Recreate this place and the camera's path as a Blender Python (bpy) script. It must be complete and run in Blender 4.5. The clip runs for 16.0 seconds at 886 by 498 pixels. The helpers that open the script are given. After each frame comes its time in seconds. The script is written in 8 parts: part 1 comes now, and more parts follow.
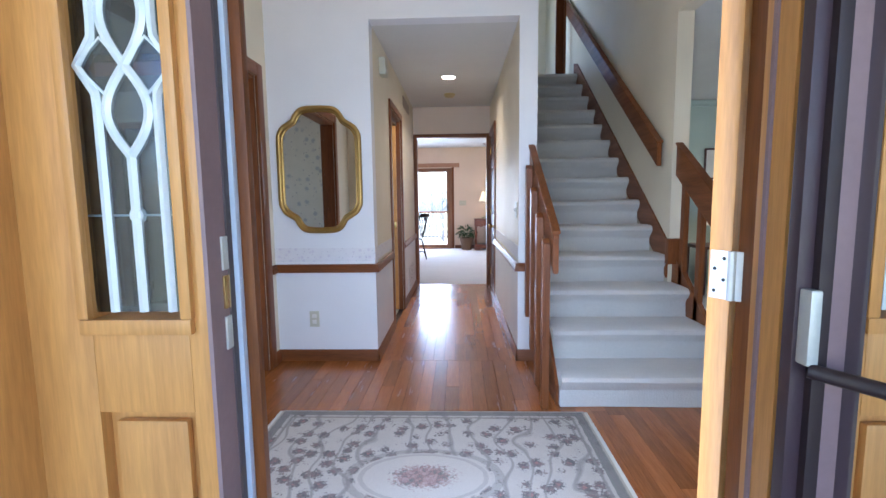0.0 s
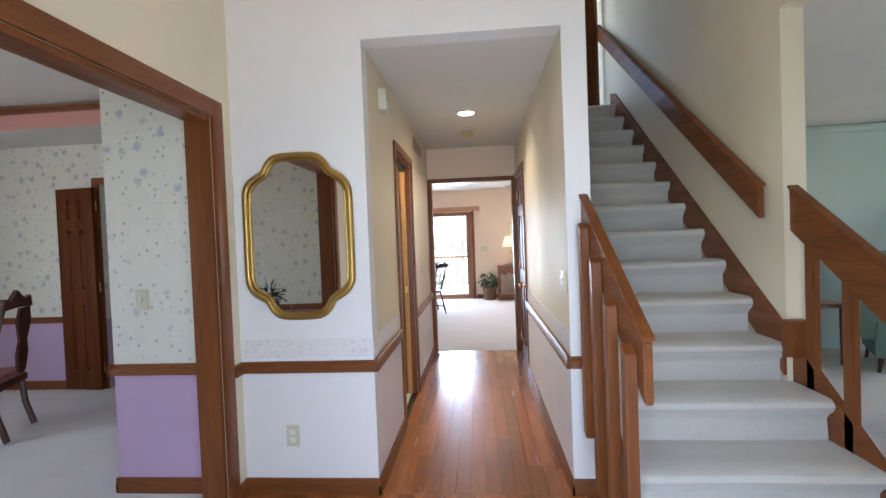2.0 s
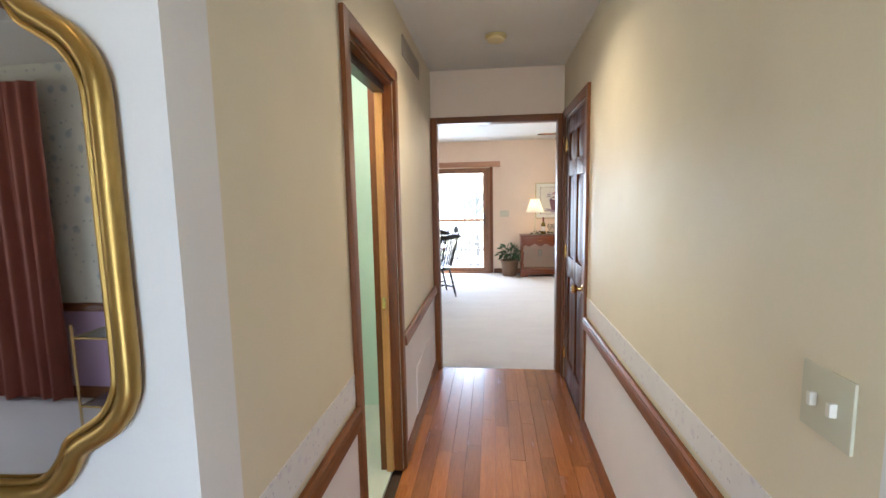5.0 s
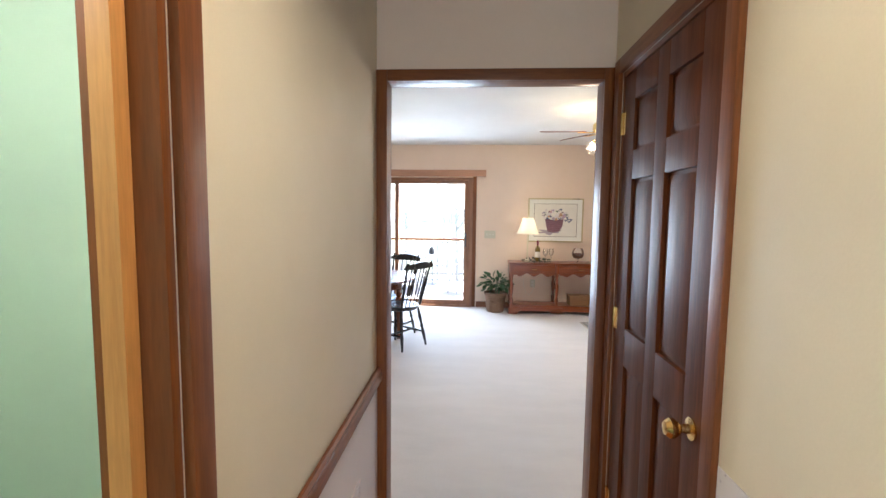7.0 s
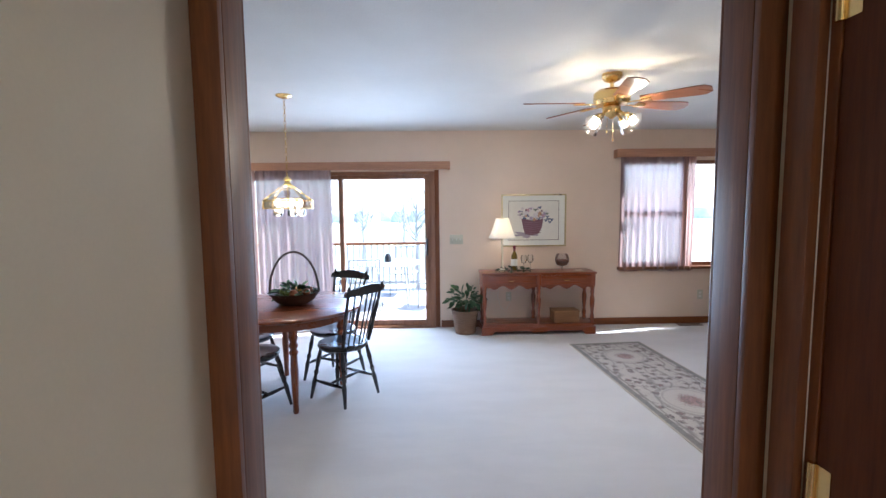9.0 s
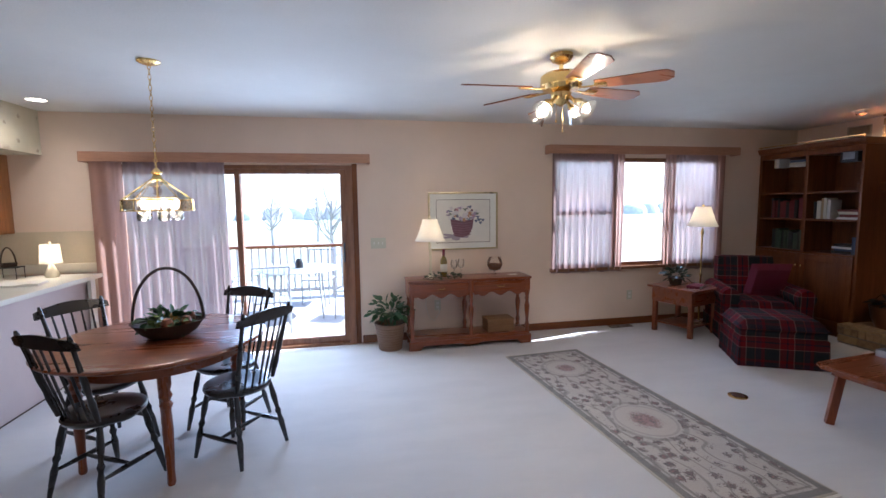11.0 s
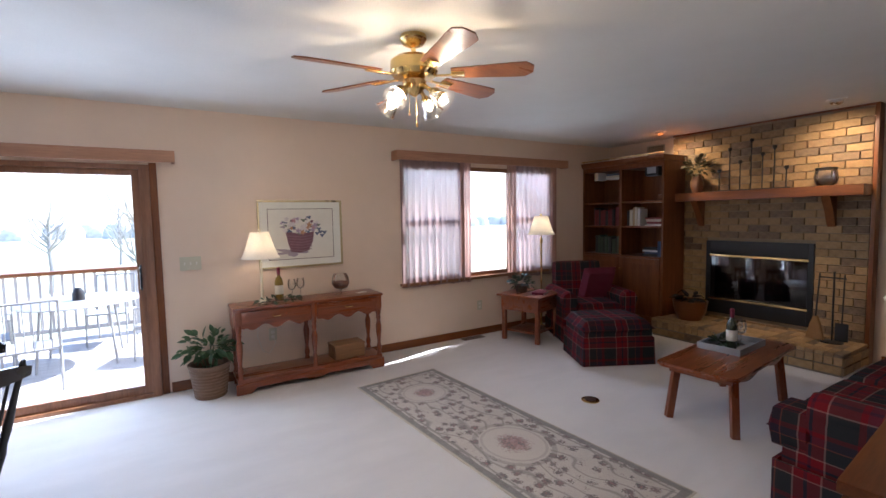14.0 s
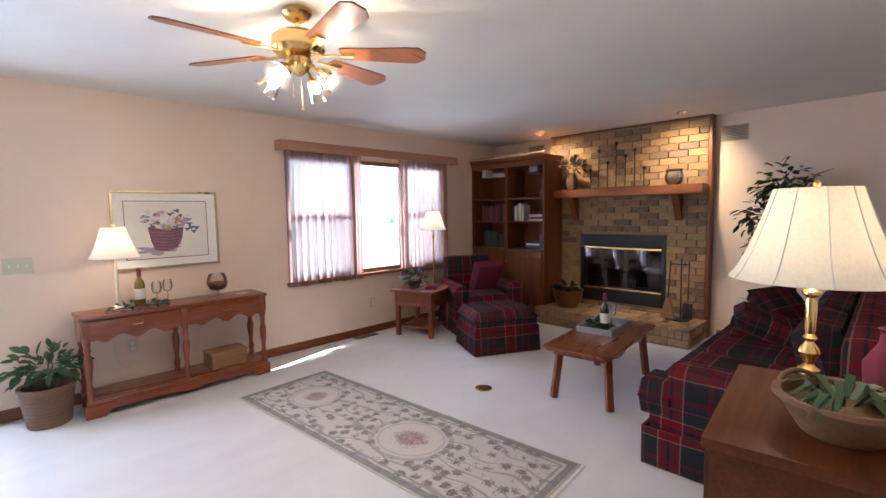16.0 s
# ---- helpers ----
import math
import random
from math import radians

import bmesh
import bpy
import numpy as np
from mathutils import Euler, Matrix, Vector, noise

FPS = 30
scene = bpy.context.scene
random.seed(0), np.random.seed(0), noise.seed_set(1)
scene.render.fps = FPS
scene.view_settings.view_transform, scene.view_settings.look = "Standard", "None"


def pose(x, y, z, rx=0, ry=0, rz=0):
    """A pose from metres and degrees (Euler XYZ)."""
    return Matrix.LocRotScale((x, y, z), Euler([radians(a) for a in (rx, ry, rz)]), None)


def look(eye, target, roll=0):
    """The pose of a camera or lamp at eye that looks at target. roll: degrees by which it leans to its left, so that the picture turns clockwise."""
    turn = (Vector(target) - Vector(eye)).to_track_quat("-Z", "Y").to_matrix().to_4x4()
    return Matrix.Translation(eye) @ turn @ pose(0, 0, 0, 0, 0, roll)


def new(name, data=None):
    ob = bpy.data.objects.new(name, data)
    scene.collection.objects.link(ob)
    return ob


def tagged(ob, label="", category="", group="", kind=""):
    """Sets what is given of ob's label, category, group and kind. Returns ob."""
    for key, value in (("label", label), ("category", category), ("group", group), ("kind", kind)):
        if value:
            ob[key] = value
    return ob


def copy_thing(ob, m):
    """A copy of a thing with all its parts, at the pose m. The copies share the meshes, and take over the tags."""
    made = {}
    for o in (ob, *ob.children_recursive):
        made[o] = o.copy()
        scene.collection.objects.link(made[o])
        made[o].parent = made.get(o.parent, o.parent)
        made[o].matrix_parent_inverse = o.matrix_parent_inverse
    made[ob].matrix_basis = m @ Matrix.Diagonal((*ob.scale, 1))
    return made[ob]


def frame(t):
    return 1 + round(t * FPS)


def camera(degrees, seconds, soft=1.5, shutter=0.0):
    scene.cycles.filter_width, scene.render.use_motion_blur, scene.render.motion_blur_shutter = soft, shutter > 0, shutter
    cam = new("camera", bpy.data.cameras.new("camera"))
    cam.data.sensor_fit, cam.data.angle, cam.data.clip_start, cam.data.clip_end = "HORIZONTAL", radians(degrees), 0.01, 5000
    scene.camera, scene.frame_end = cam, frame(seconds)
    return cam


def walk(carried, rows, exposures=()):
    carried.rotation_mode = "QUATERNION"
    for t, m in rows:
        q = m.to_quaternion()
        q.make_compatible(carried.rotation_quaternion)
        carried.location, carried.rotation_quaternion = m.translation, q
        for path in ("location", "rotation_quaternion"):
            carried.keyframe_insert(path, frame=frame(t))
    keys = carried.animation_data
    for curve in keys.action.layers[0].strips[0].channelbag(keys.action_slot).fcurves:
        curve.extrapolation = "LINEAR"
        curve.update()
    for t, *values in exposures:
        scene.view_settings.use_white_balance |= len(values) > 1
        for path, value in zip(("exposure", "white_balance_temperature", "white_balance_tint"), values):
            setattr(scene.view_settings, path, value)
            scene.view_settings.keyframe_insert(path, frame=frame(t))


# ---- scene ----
cam = camera(88.6, 16.0)
PATH = [
    (0, (0.259, 0.384, 1.19), (0.186, 2.371, 0.975), -0.7),
    (0.5, (0.26, 0.651, 1.269), (0.167, 2.642, 1.105), -1.2),
    (1, (0.219, 0.85, 1.331), (0.113, 2.845, 1.236), -1.4),
    (1.5, (0.209, 1.051, 1.358), (0.085, 3.046, 1.309), -1.8),
    (2, (0.228, 1.265, 1.367), (0.07, 3.259, 1.322), -2.2),
    (2.5, (0.216, 1.469, 1.358), (0.045, 3.459, 1.27), -1.7),
    (3, (0.177, 1.731, 1.409), (0.007, 3.716, 1.225), -0.9),
    (3.5, (0.153, 1.977, 1.473), (-0.018, 3.953, 1.214), -0.5),
    (4, (0.173, 2.309, 1.482), (-0.026, 4.274, 1.168), -0.9),
    (4.5, (0.159, 2.658, 1.47), (-0.054, 4.623, 1.165), -1.1),
    (5, (0.128, 3.002, 1.469), (-0.09, 4.976, 1.234), -1.1),
    (5.2, (0.102, 3.121, 1.41), (-0.108, 5.103, 1.243), -0.8),
    (7.3, (0.065, 4.836, 1.469), (-0.048, 6.825, 1.3), 0.5),
    (7.5, (0.05, 4.956, 1.473), (-0.042, 6.946, 1.295), 0.0),
    (8, (0.077, 5.317, 1.48), (0.02, 7.306, 1.284), -0.5),
    (10.3, (0.019, 6.267, 1.529), (0.276, 8.245, 1.378), -0.9),
    (10.5, (0.023, 6.328, 1.534), (0.317, 8.299, 1.367), -0.9),
    (11, (0.03, 6.476, 1.527), (0.434, 8.425, 1.331), -0.7),
    (11.5, (0.037, 6.586, 1.514), (0.557, 8.506, 1.311), -0.3),
    (12, (0.044, 6.714, 1.525), (0.679, 8.599, 1.316), -0.2),
    (12.5, (0.085, 6.81, 1.51), (0.822, 8.66, 1.32), -0.5),
    (13, (0.114, 6.89, 1.498), (0.952, 8.699, 1.332), -0.8),
    (13.5, (0.149, 6.936, 1.492), (1.08, 8.7, 1.341), -1.1),
    (14, (0.167, 6.974, 1.484), (1.208, 8.676, 1.338), -1.1),
    (14.5, (0.179, 7.003, 1.465), (1.332, 8.63, 1.319), -0.9),
    (15, (0.185, 7.022, 1.46), (1.434, 8.577, 1.306), -0.7),
    (15.5, (0.197, 7.038, 1.443), (1.533, 8.518, 1.286), -0.8),
    (16, (0.201, 7.044, 1.439), (1.614, 8.45, 1.279), -1.0),
]
EXPOSURES = [(0, 2.85, 5300, 16), (0.6, 2.85, 5300, 13), (1.5, 3.0, 5800, 14), (4.5, 3.05, 5850, 10), (7.5, 3.0, 5600, 10), (8.2, 2.9, 5150, 10), (10.3, 2.24, 5050, 13), (12.5, 2.24, 5400, 15), (14.5, 2.4, 5500, 16), (16, 2.9, 5500, 17)]
walk(cam, [(t, look(eye, target, roll)) for t, eye, target, roll in PATH], EXPOSURES)


# ---- light ----
world = bpy.data.worlds.new("sky")
scene.world = world
world.use_nodes = True
SUN_EL, SUN_AZ = radians(46), math.atan2(0.97, 0.2425)
wt = world.node_tree
sky = wt.nodes.new("ShaderNodeTexSky")
sky.sky_type, sky.sun_disc = "NISHITA", False
sky.sun_elevation, sky.sun_rotation = SUN_EL, SUN_AZ
wt.links.new(sky.outputs[0], wt.nodes["Background"].inputs[0])
wt.nodes["Background"].inputs[1].default_value = 0.15


K = 0.18  # indoor lamps against full daylight


def lamp(name, kind, energy, m, colour=(1, 1, 1), **more):
    data = bpy.data.lights.new(name, kind)
    data.energy, data.color = energy * (1 if kind == "SUN" else K), colour
    if "size" in more:
        data.shape, data.size, data.size_y = "RECTANGLE", more["size"][0], more["size"][1]
    if "radius" in more:
        data.shadow_soft_size = more["radius"]
    if "spot" in more:
        data.spot_size, data.spot_blend = radians(more["spot"]), 1.0
    ob = new(name, data)
    ob.matrix_world = m
    return ob


sun = lamp("sun", "SUN", 4.5, look((0, 0, 0), (-0.97 * math.cos(SUN_EL), -0.2425 * math.cos(SUN_EL), -math.sin(SUN_EL))), (1, 0.95, 0.86))
sun.data.angle = radians(0.5)
WARM, DAY = (1, 0.79, 0.54), (0.78, 0.89, 1)
# area lamps standing in for daylight at the openings; dining and living windows are unseen
lamp("daylight_slider", "AREA", 76, look((-0.5, 11.62, 1.1), (-0.5, 8, 0.9)), DAY, size=(1.0, 1.8))
lamp("daylight_drape", "AREA", 14, look((-1.7, 11.62, 1.1), (-1.7, 8, 0.9)), DAY, size=(1.1, 1.8))
lamp("daylight_window", "AREA", 50, look((3.55, 11.62, 1.4), (3.3, 8, 1.0)), DAY, size=(2.1, 1.2))
lamp("daylight_entry", "AREA", 25, look((0.3, 1.29, 1.1), (0.3, 4, 1.0)), DAY, size=(0.85, 1.9))
# warm colour stands in for sunlight bounced round the dining room
lamp("daylight_dining", "AREA", 20, look((-4.9, 2.6, 1.5), (-2, 3.5, 1.2)), (1, 0.92, 0.8), size=(1.6, 1.4))
lamp("daylight_living", "AREA", 9, look((6.9, 3.5, 1.5), (3, 4, 1.2)), DAY, size=(1.6, 1.4))

# ---- materials ----


def shader(name, rough=0.6, metal=0.0):
    m = bpy.data.materials.new(name)
    m.use_nodes = True
    b = m.node_tree.nodes["Principled BSDF"]
    b.inputs["Roughness"].default_value = rough
    b.inputs["Metallic"].default_value = metal
    return m, m.node_tree.nodes, m.node_tree.links, b


def node(nodes, kind, **values):
    n = nodes.new(kind)
    for key, value in values.items():
        n.inputs[key].default_value = value
    return n


def mapped(nodes, links, scale=(1, 1, 1), rot=(0, 0, 0), space="Object"):
    tc = nodes.new("ShaderNodeTexCoord")
    mp = nodes.new("ShaderNodeMapping")
    mp.inputs["Scale"].default_value, mp.inputs["Rotation"].default_value = scale, rot
    links.new(tc.outputs[space], mp.inputs[0])
    return mp.outputs[0]


def ramp(nodes, links, value, stops):
    r = nodes.new("ShaderNodeValToRGB")
    while len(r.color_ramp.elements) < len(stops):
        r.color_ramp.elements.new(0.5)
    for e, (p, c) in zip(r.color_ramp.elements, stops):
        e.position, e.color = p, (*c, 1)
    links.new(value, r.inputs[0])
    return r.outputs[0]


def mix(nodes, links, fac, a, b, kind="MIX"):
    n = nodes.new("ShaderNodeMixRGB")
    n.blend_type = kind
    for i, v in enumerate((fac, a, b)):
        if isinstance(v, (int, float)):
            n.inputs[i].default_value = v
        elif isinstance(v, tuple):
            n.inputs[i].default_value = (*v, 1)
        else:
            links.new(v, n.inputs[i])
    return n.outputs[0]


def math_node(nodes, links, op, a, b=0.0):
    n = nodes.new("ShaderNodeMath")
    n.operation = op
    for i, v in enumerate((a, b)):
        if isinstance(v, (int, float)):
            n.inputs[i].default_value = v
        else:
            links.new(v, n.inputs[i])
    return n.outputs[0]


def bump(nodes, links, b, height, strength=0.2, distance=0.01):
    n = nodes.new("ShaderNodeBump")
    n.inputs["Strength"].default_value, n.inputs["Distance"].default_value = strength, distance
    links.new(height, n.inputs["Height"])
    links.new(n.outputs[0], b.inputs["Normal"])


def noise_of(nodes, links, vec, scale, detail=4.0, rough=0.6):
    n = node(nodes, "ShaderNodeTexNoise", Scale=scale, Detail=detail, Roughness=rough)
    links.new(vec, n.inputs["Vector"])
    return n.outputs["Fac"]


def tone(c, k):
    return tuple(min(1, v * k) for v in c)


def plain(name, colour, rough=0.6, metal=0.0, vary=0.08, grain=60.0, relief=0.1, coat=0.0):
    """Paint, metal, plastic: a base colour with two scales of unevenness."""
    m, n, l, b = shader(name, rough, metal)
    v = mapped(n, l)
    a = ramp(n, l, noise_of(n, l, v, 1.7), [(0.3, tone(colour, 1 - vary)), (0.7, tone(colour, 1 + vary * 0.5))])
    c = mix(n, l, vary, a, ramp(n, l, noise_of(n, l, v, grain), [(0.35, tone(colour, 0.75)), (0.65, tone(colour, 1.15))]))
    l.new(c, b.inputs["Base Color"])
    rr = ramp(n, l, noise_of(n, l, v, 5), [(0.3, (rough * 0.85,) * 3), (0.7, (min(1, rough * 1.15),) * 3)])
    l.new(rr, b.inputs["Roughness"])
    b.inputs["Coat Weight"].default_value = coat
    if relief:
        bump(n, l, b, noise_of(n, l, v, grain), relief, 0.004)
    return m


def timber(name, light, dark, along=2, rough=0.35, scale=1.0, coat=0.15, piece=0.0, spec=0.5):
    """Stained wood whose grain runs along one axis of the object (0, 1 or 2)."""
    m, n, l, b = shader(name, rough)
    s = [14.0 * scale] * 3
    s[along] = 1.0 * scale
    v = mapped(n, l, tuple(s))
    if piece:
        info = n.new("ShaderNodeObjectInfo")
        off = n.new("ShaderNodeVectorMath")
        l.new(v, off.inputs[0])
        comb = n.new("ShaderNodeCombineXYZ")
        l.new(math_node(n, l, "MULTIPLY", info.outputs["Random"], 37.0), comb.inputs[0])
        l.new(math_node(n, l, "MULTIPLY", info.outputs["Random"], 91.0), comb.inputs[1])
        l.new(comb.outputs[0], off.inputs[1])
        v = off.outputs[0]
    g = noise_of(n, l, v, 1.0, 6, 0.65)
    fine = noise_of(n, l, v, 7.0, 3, 0.7)
    c = ramp(n, l, g, [(0.3, dark), (0.5, tuple((p + q) / 2 for p, q in zip(light, dark))), (0.68, light)])
    c = mix(n, l, 0.3, c, ramp(n, l, fine, [(0.35, tone(dark, 0.7)), (0.65, tone(light, 1.1))]))
    if piece:
        k = ramp(n, l, info.outputs["Random"], [(0.0, (1 - piece,) * 3), (1.0, (1 + piece * 0.3,) * 3)])
        c = mix(n, l, 1.0, c, k, "MULTIPLY")
    l.new(c, b.inputs["Base Color"])
    l.new(ramp(n, l, g, [(0.3, (rough * 1.2,) * 3), (0.7, (rough * 0.85,) * 3)]), b.inputs["Roughness"])
    b.inputs["Specular IOR Level"].default_value = spec
    b.inputs["Coat Weight"].default_value, b.inputs["Coat Roughness"].default_value = coat, 0.2
    bump(n, l, b, fine, 0.12, 0.002)
    return m


def pile(name, colour, deep, scale=260.0):
    """Cut-pile carpet."""
    m, n, l, b = shader(name, 0.95)
    v = mapped(n, l)
    big = ramp(n, l, noise_of(n, l, v, 2.3, 5), [(0.3, tone(colour, 0.86)), (0.7, colour)])
    swept = noise_of(n, l, mapped(n, l, (1.0, 3.2, 1.0), (0, 0, 0.5)), 1.6, 3)
    big = mix(n, l, 0.5, big, ramp(n, l, swept, [(0.42, tone(colour, 0.84)), (0.58, colour)]))
    tuft = noise_of(n, l, v, scale, 2)
    c = mix(n, l, 0.45, big, ramp(n, l, tuft, [(0.3, deep), (0.7, colour)]))
    l.new(c, b.inputs["Base Color"])
    b.inputs["Sheen Weight"].default_value = 0.3
    bump(n, l, b, mix(n, l, 0.5, tuft, noise_of(n, l, v, 30, 3)), 0.6, 0.012)
    return m


def pane(name, tint=(1, 1, 1), rough=0.0, clear=0.92):
    """Window glass: mostly clear, with a gloss that grows at a slant."""
    m, n, l, b = shader(name)
    t, g = n.new("ShaderNodeBsdfTransparent"), n.new("ShaderNodeBsdfGlossy")
    t.inputs[0].default_value = (*tint, 1)
    g.inputs["Roughness"].default_value = rough + 0.02
    f = n.new("ShaderNodeFresnel")
    s = n.new("ShaderNodeMixShader")
    k = math_node(n, l, "ADD", math_node(n, l, "MULTIPLY", f.outputs[0], 0.8), 1 - clear - 0.07)
    l.new(k, s.inputs[0])
    l.new(t.outputs[0], s.inputs[1])
    l.new(g.outputs[0], s.inputs[2])
    l.new(s.outputs[0], n["Material Output"].inputs[0])
    return m


def sheer(name, colour, open_share):
    """Thin woven cloth that lets light and some of the view through."""
    m, n, l, b = shader(name)
    t, tl, d = n.new("ShaderNodeBsdfTransparent"), n.new("ShaderNodeBsdfTranslucent"), n.new("ShaderNodeBsdfDiffuse")
    v = mapped(n, l, (90, 90, 60))
    c = ramp(n, l, noise_of(n, l, v, 4.0), [(0.3, tone(colour, 0.85)), (0.7, colour)])
    l.new(c, tl.inputs[0])
    l.new(c, d.inputs[0])
    a, s = n.new("ShaderNodeMixShader"), n.new("ShaderNodeMixShader")
    a.inputs[0].default_value = 0.5
    l.new(tl.outputs[0], a.inputs[1])
    l.new(d.outputs[0], a.inputs[2])
    s.inputs[0].default_value = open_share
    l.new(a.outputs[0], s.inputs[1])
    l.new(t.outputs[0], s.inputs[2])
    l.new(s.outputs[0], n["Material Output"].inputs[0])
    return m


def glowing(name, colour, strength):
    m, n, l, b = shader(name)
    b.inputs["Base Color"].default_value = (*colour, 1)
    b.inputs["Emission Color"].default_value = (*colour, 1)
    b.inputs["Emission Strength"].default_value = strength * K * 2
    return m


def shade_cloth(name, colour, glow):
    """A lit lampshade: the cloth glows with the bulb behind it."""
    m, n, l, b = shader(name, 0.8)
    v = mapped(n, l)
    c = ramp(n, l, noise_of(n, l, v, 90), [(0.3, tone(colour, 0.9)), (0.7, colour)])
    l.new(c, b.inputs["Base Color"])
    l.new(c, b.inputs["Emission Color"])
    b.inputs["Emission Strength"].default_value = glow * K
    tl, s = n.new("ShaderNodeBsdfTranslucent"), n.new("ShaderNodeMixShader")
    l.new(c, tl.inputs[0])
    s.inputs[0].default_value = 0.5
    l.new(b.outputs[0], s.inputs[1])
    l.new(tl.outputs[0], s.inputs[2])
    l.new(s.outputs[0], n["Material Output"].inputs[0])
    return m


def wallpaper(name, ground, motif, scale):
    m, n, l, b = shader(name, 0.7)
    v = mapped(n, l)
    c = ramp(n, l, noise_of(n, l, v, 12), [(0.3, tone(ground, 0.94)), (0.7, ground)])
    for k, (s, lo, hi, col) in enumerate(((scale, 0.15, 0.3, motif), (scale * 2.1, 0.1, 0.2, tone(motif, 0.75)))):
        vo = n.new("ShaderNodeTexVoronoi")
        vo.inputs["Scale"].default_value, vo.inputs["Randomness"].default_value = s, 0.75
        dis = noise_of(n, l, v, s * 5, 2)
        vv = n.new("ShaderNodeVectorMath")
        l.new(v, vv.inputs[0])
        vv.inputs[1].default_value = (k * 3.1, k * 1.7, k)
        l.new(vv.outputs[0], vo.inputs["Vector"])
        d = math_node(n, l, "ADD", vo.outputs["Distance"], math_node(n, l, "MULTIPLY", math_node(n, l, "SUBTRACT", dis, 0.5), 0.35))
        f = ramp(n, l, d, [(lo, (0.8, 0.8, 0.8)), (hi, (0, 0, 0))])
        c = mix(n, l, f, c, col)
    l.new(c, b.inputs["Base Color"])
    bump(n, l, b, noise_of(n, l, v, 120), 0.06, 0.003)
    return m


M = {
    "wall": plain("cream_wall_paint", (0.70, 0.63, 0.48), 0.55, vary=0.05, grain=150, relief=0.08),
    "wall_white": plain("white_wall_paper", (0.75, 0.74, 0.74), 0.6, vary=0.04, grain=120, relief=0.05),
    "peach": plain("peach_wall_paint", (0.75, 0.61, 0.49), 0.6, vary=0.05, grain=140, relief=0.1),
    "teal": plain("pale_green_wall_paint", (0.42, 0.51, 0.465), 0.6, vary=0.05, grain=140),
    "mint": plain("mint_wall_paint", (0.55, 0.69, 0.57), 0.6, vary=0.05, grain=140),
    "lilac": plain("lilac_dado_paint", (0.50, 0.36, 0.52), 0.6, vary=0.05, grain=120),
    "paper": wallpaper("floral_wallpaper", (0.70, 0.69, 0.61), (0.38, 0.42, 0.46), 9.0),
    "ceiling": plain("ceiling_paint", (0.66, 0.65, 0.61), 0.8, vary=0.04, grain=70, relief=0.35),
    "trim": timber("stained_trim", (0.23, 0.074, 0.017), (0.105, 0.031, 0.0075), 2, 0.4, 1.0, 0.06, spec=0.35),
    "trim_x": timber("stained_trim_x", (0.23, 0.074, 0.017), (0.105, 0.031, 0.0075), 0, 0.4, 1.0, 0.06, spec=0.35),
    "trim_y": timber("stained_trim_y", (0.23, 0.074, 0.017), (0.105, 0.031, 0.0075), 1, 0.4, 1.0, 0.06, spec=0.35),
    "door_dark": timber("dark_door_wood", (0.145, 0.040, 0.009), (0.066, 0.017, 0.004), 2, 0.42, 1.0, 0.0, spec=0.15),
    "oak": timber("honey_oak", (0.62, 0.305, 0.085), (0.46, 0.205, 0.052), 2, 0.4),
    "floor_board": timber("floor_board", (0.46, 0.165, 0.045), (0.27, 0.085, 0.022), 1, 0.24, 1.2, 0.3, piece=0.35),
    "carpet": pile("cream_carpet", (0.73, 0.70, 0.68), (0.54, 0.515, 0.50)),
    "stair_carpet": pile("stair_carpet", (0.60, 0.585, 0.55), (0.43, 0.415, 0.39), 160),
    "glass": pane("window_glass"),
    "gap": plain("dark_joint", (0.05, 0.025, 0.012), 0.8),
    "deck": plain("weathered_deck", (0.42, 0.40, 0.37), 0.8, vary=0.2),
    "grass": plain("winter_lawn", (0.36, 0.37, 0.24), 0.95, vary=0.3, grain=8, relief=0.4),
}

# ---- building tools ----


def bm_box(bm, x0, x1, y0, y1, z0, z1, bevel=0.0, m=None):
    mat = Matrix.Translation(((x0 + x1) / 2, (y0 + y1) / 2, (z0 + z1) / 2)) @ Matrix.Diagonal((abs(x1 - x0), abs(y1 - y0), abs(z1 - z0), 1))
    if m is not None:
        mat = m @ mat
    r = bmesh.ops.create_cube(bm, size=1.0, matrix=mat)
    if bevel:
        edges = list({e for v in r["verts"] for e in v.link_edges})
        bmesh.ops.bevel(bm, geom=edges, offset=bevel, segments=2, affect="EDGES", profile=0.7)
    return bm


def box(x0, x1, y0, y1, z0, z1, bevel=0.0, m=None):
    return bm_box(bmesh.new(), x0, x1, y0, y1, z0, z1, bevel, m)


def boxes(items, bevel=0.0):
    """One bmesh out of several boxes of a single part (a wall round its openings)."""
    bm = bmesh.new()
    for b in items:
        bm_box(bm, *b, bevel=bevel)
    return bm


def lathe(profile, segs=20, bm=None, m=None, caps=True):
    """A turned shape round z out of (radius, height) pairs."""
    bm = bm or bmesh.new()
    rings = []
    for r, z in profile:
        ring = []
        for i in range(segs):
            a = 2 * math.pi * i / segs
            p = Vector((max(r, 0.0004) * math.cos(a), max(r, 0.0004) * math.sin(a), z))
            ring.append(bm.verts.new(m @ p if m is not None else p))
        rings.append(ring)
    for a, b in zip(rings, rings[1:]):
        for i in range(segs):
            bm.faces.new((a[i], a[(i + 1) % segs], b[(i + 1) % segs], b[i]))
    if caps:
        bm.faces.new(rings[0][::-1])
        bm.faces.new(rings[-1])
    return bm


def between(p, q):
    """The pose that lays z along p to q, and the length."""
    p, q = Vector(p), Vector(q)
    return Matrix.Translation(p) @ (q - p).to_track_quat("Z", "Y").to_matrix().to_4x4(), (q - p).length


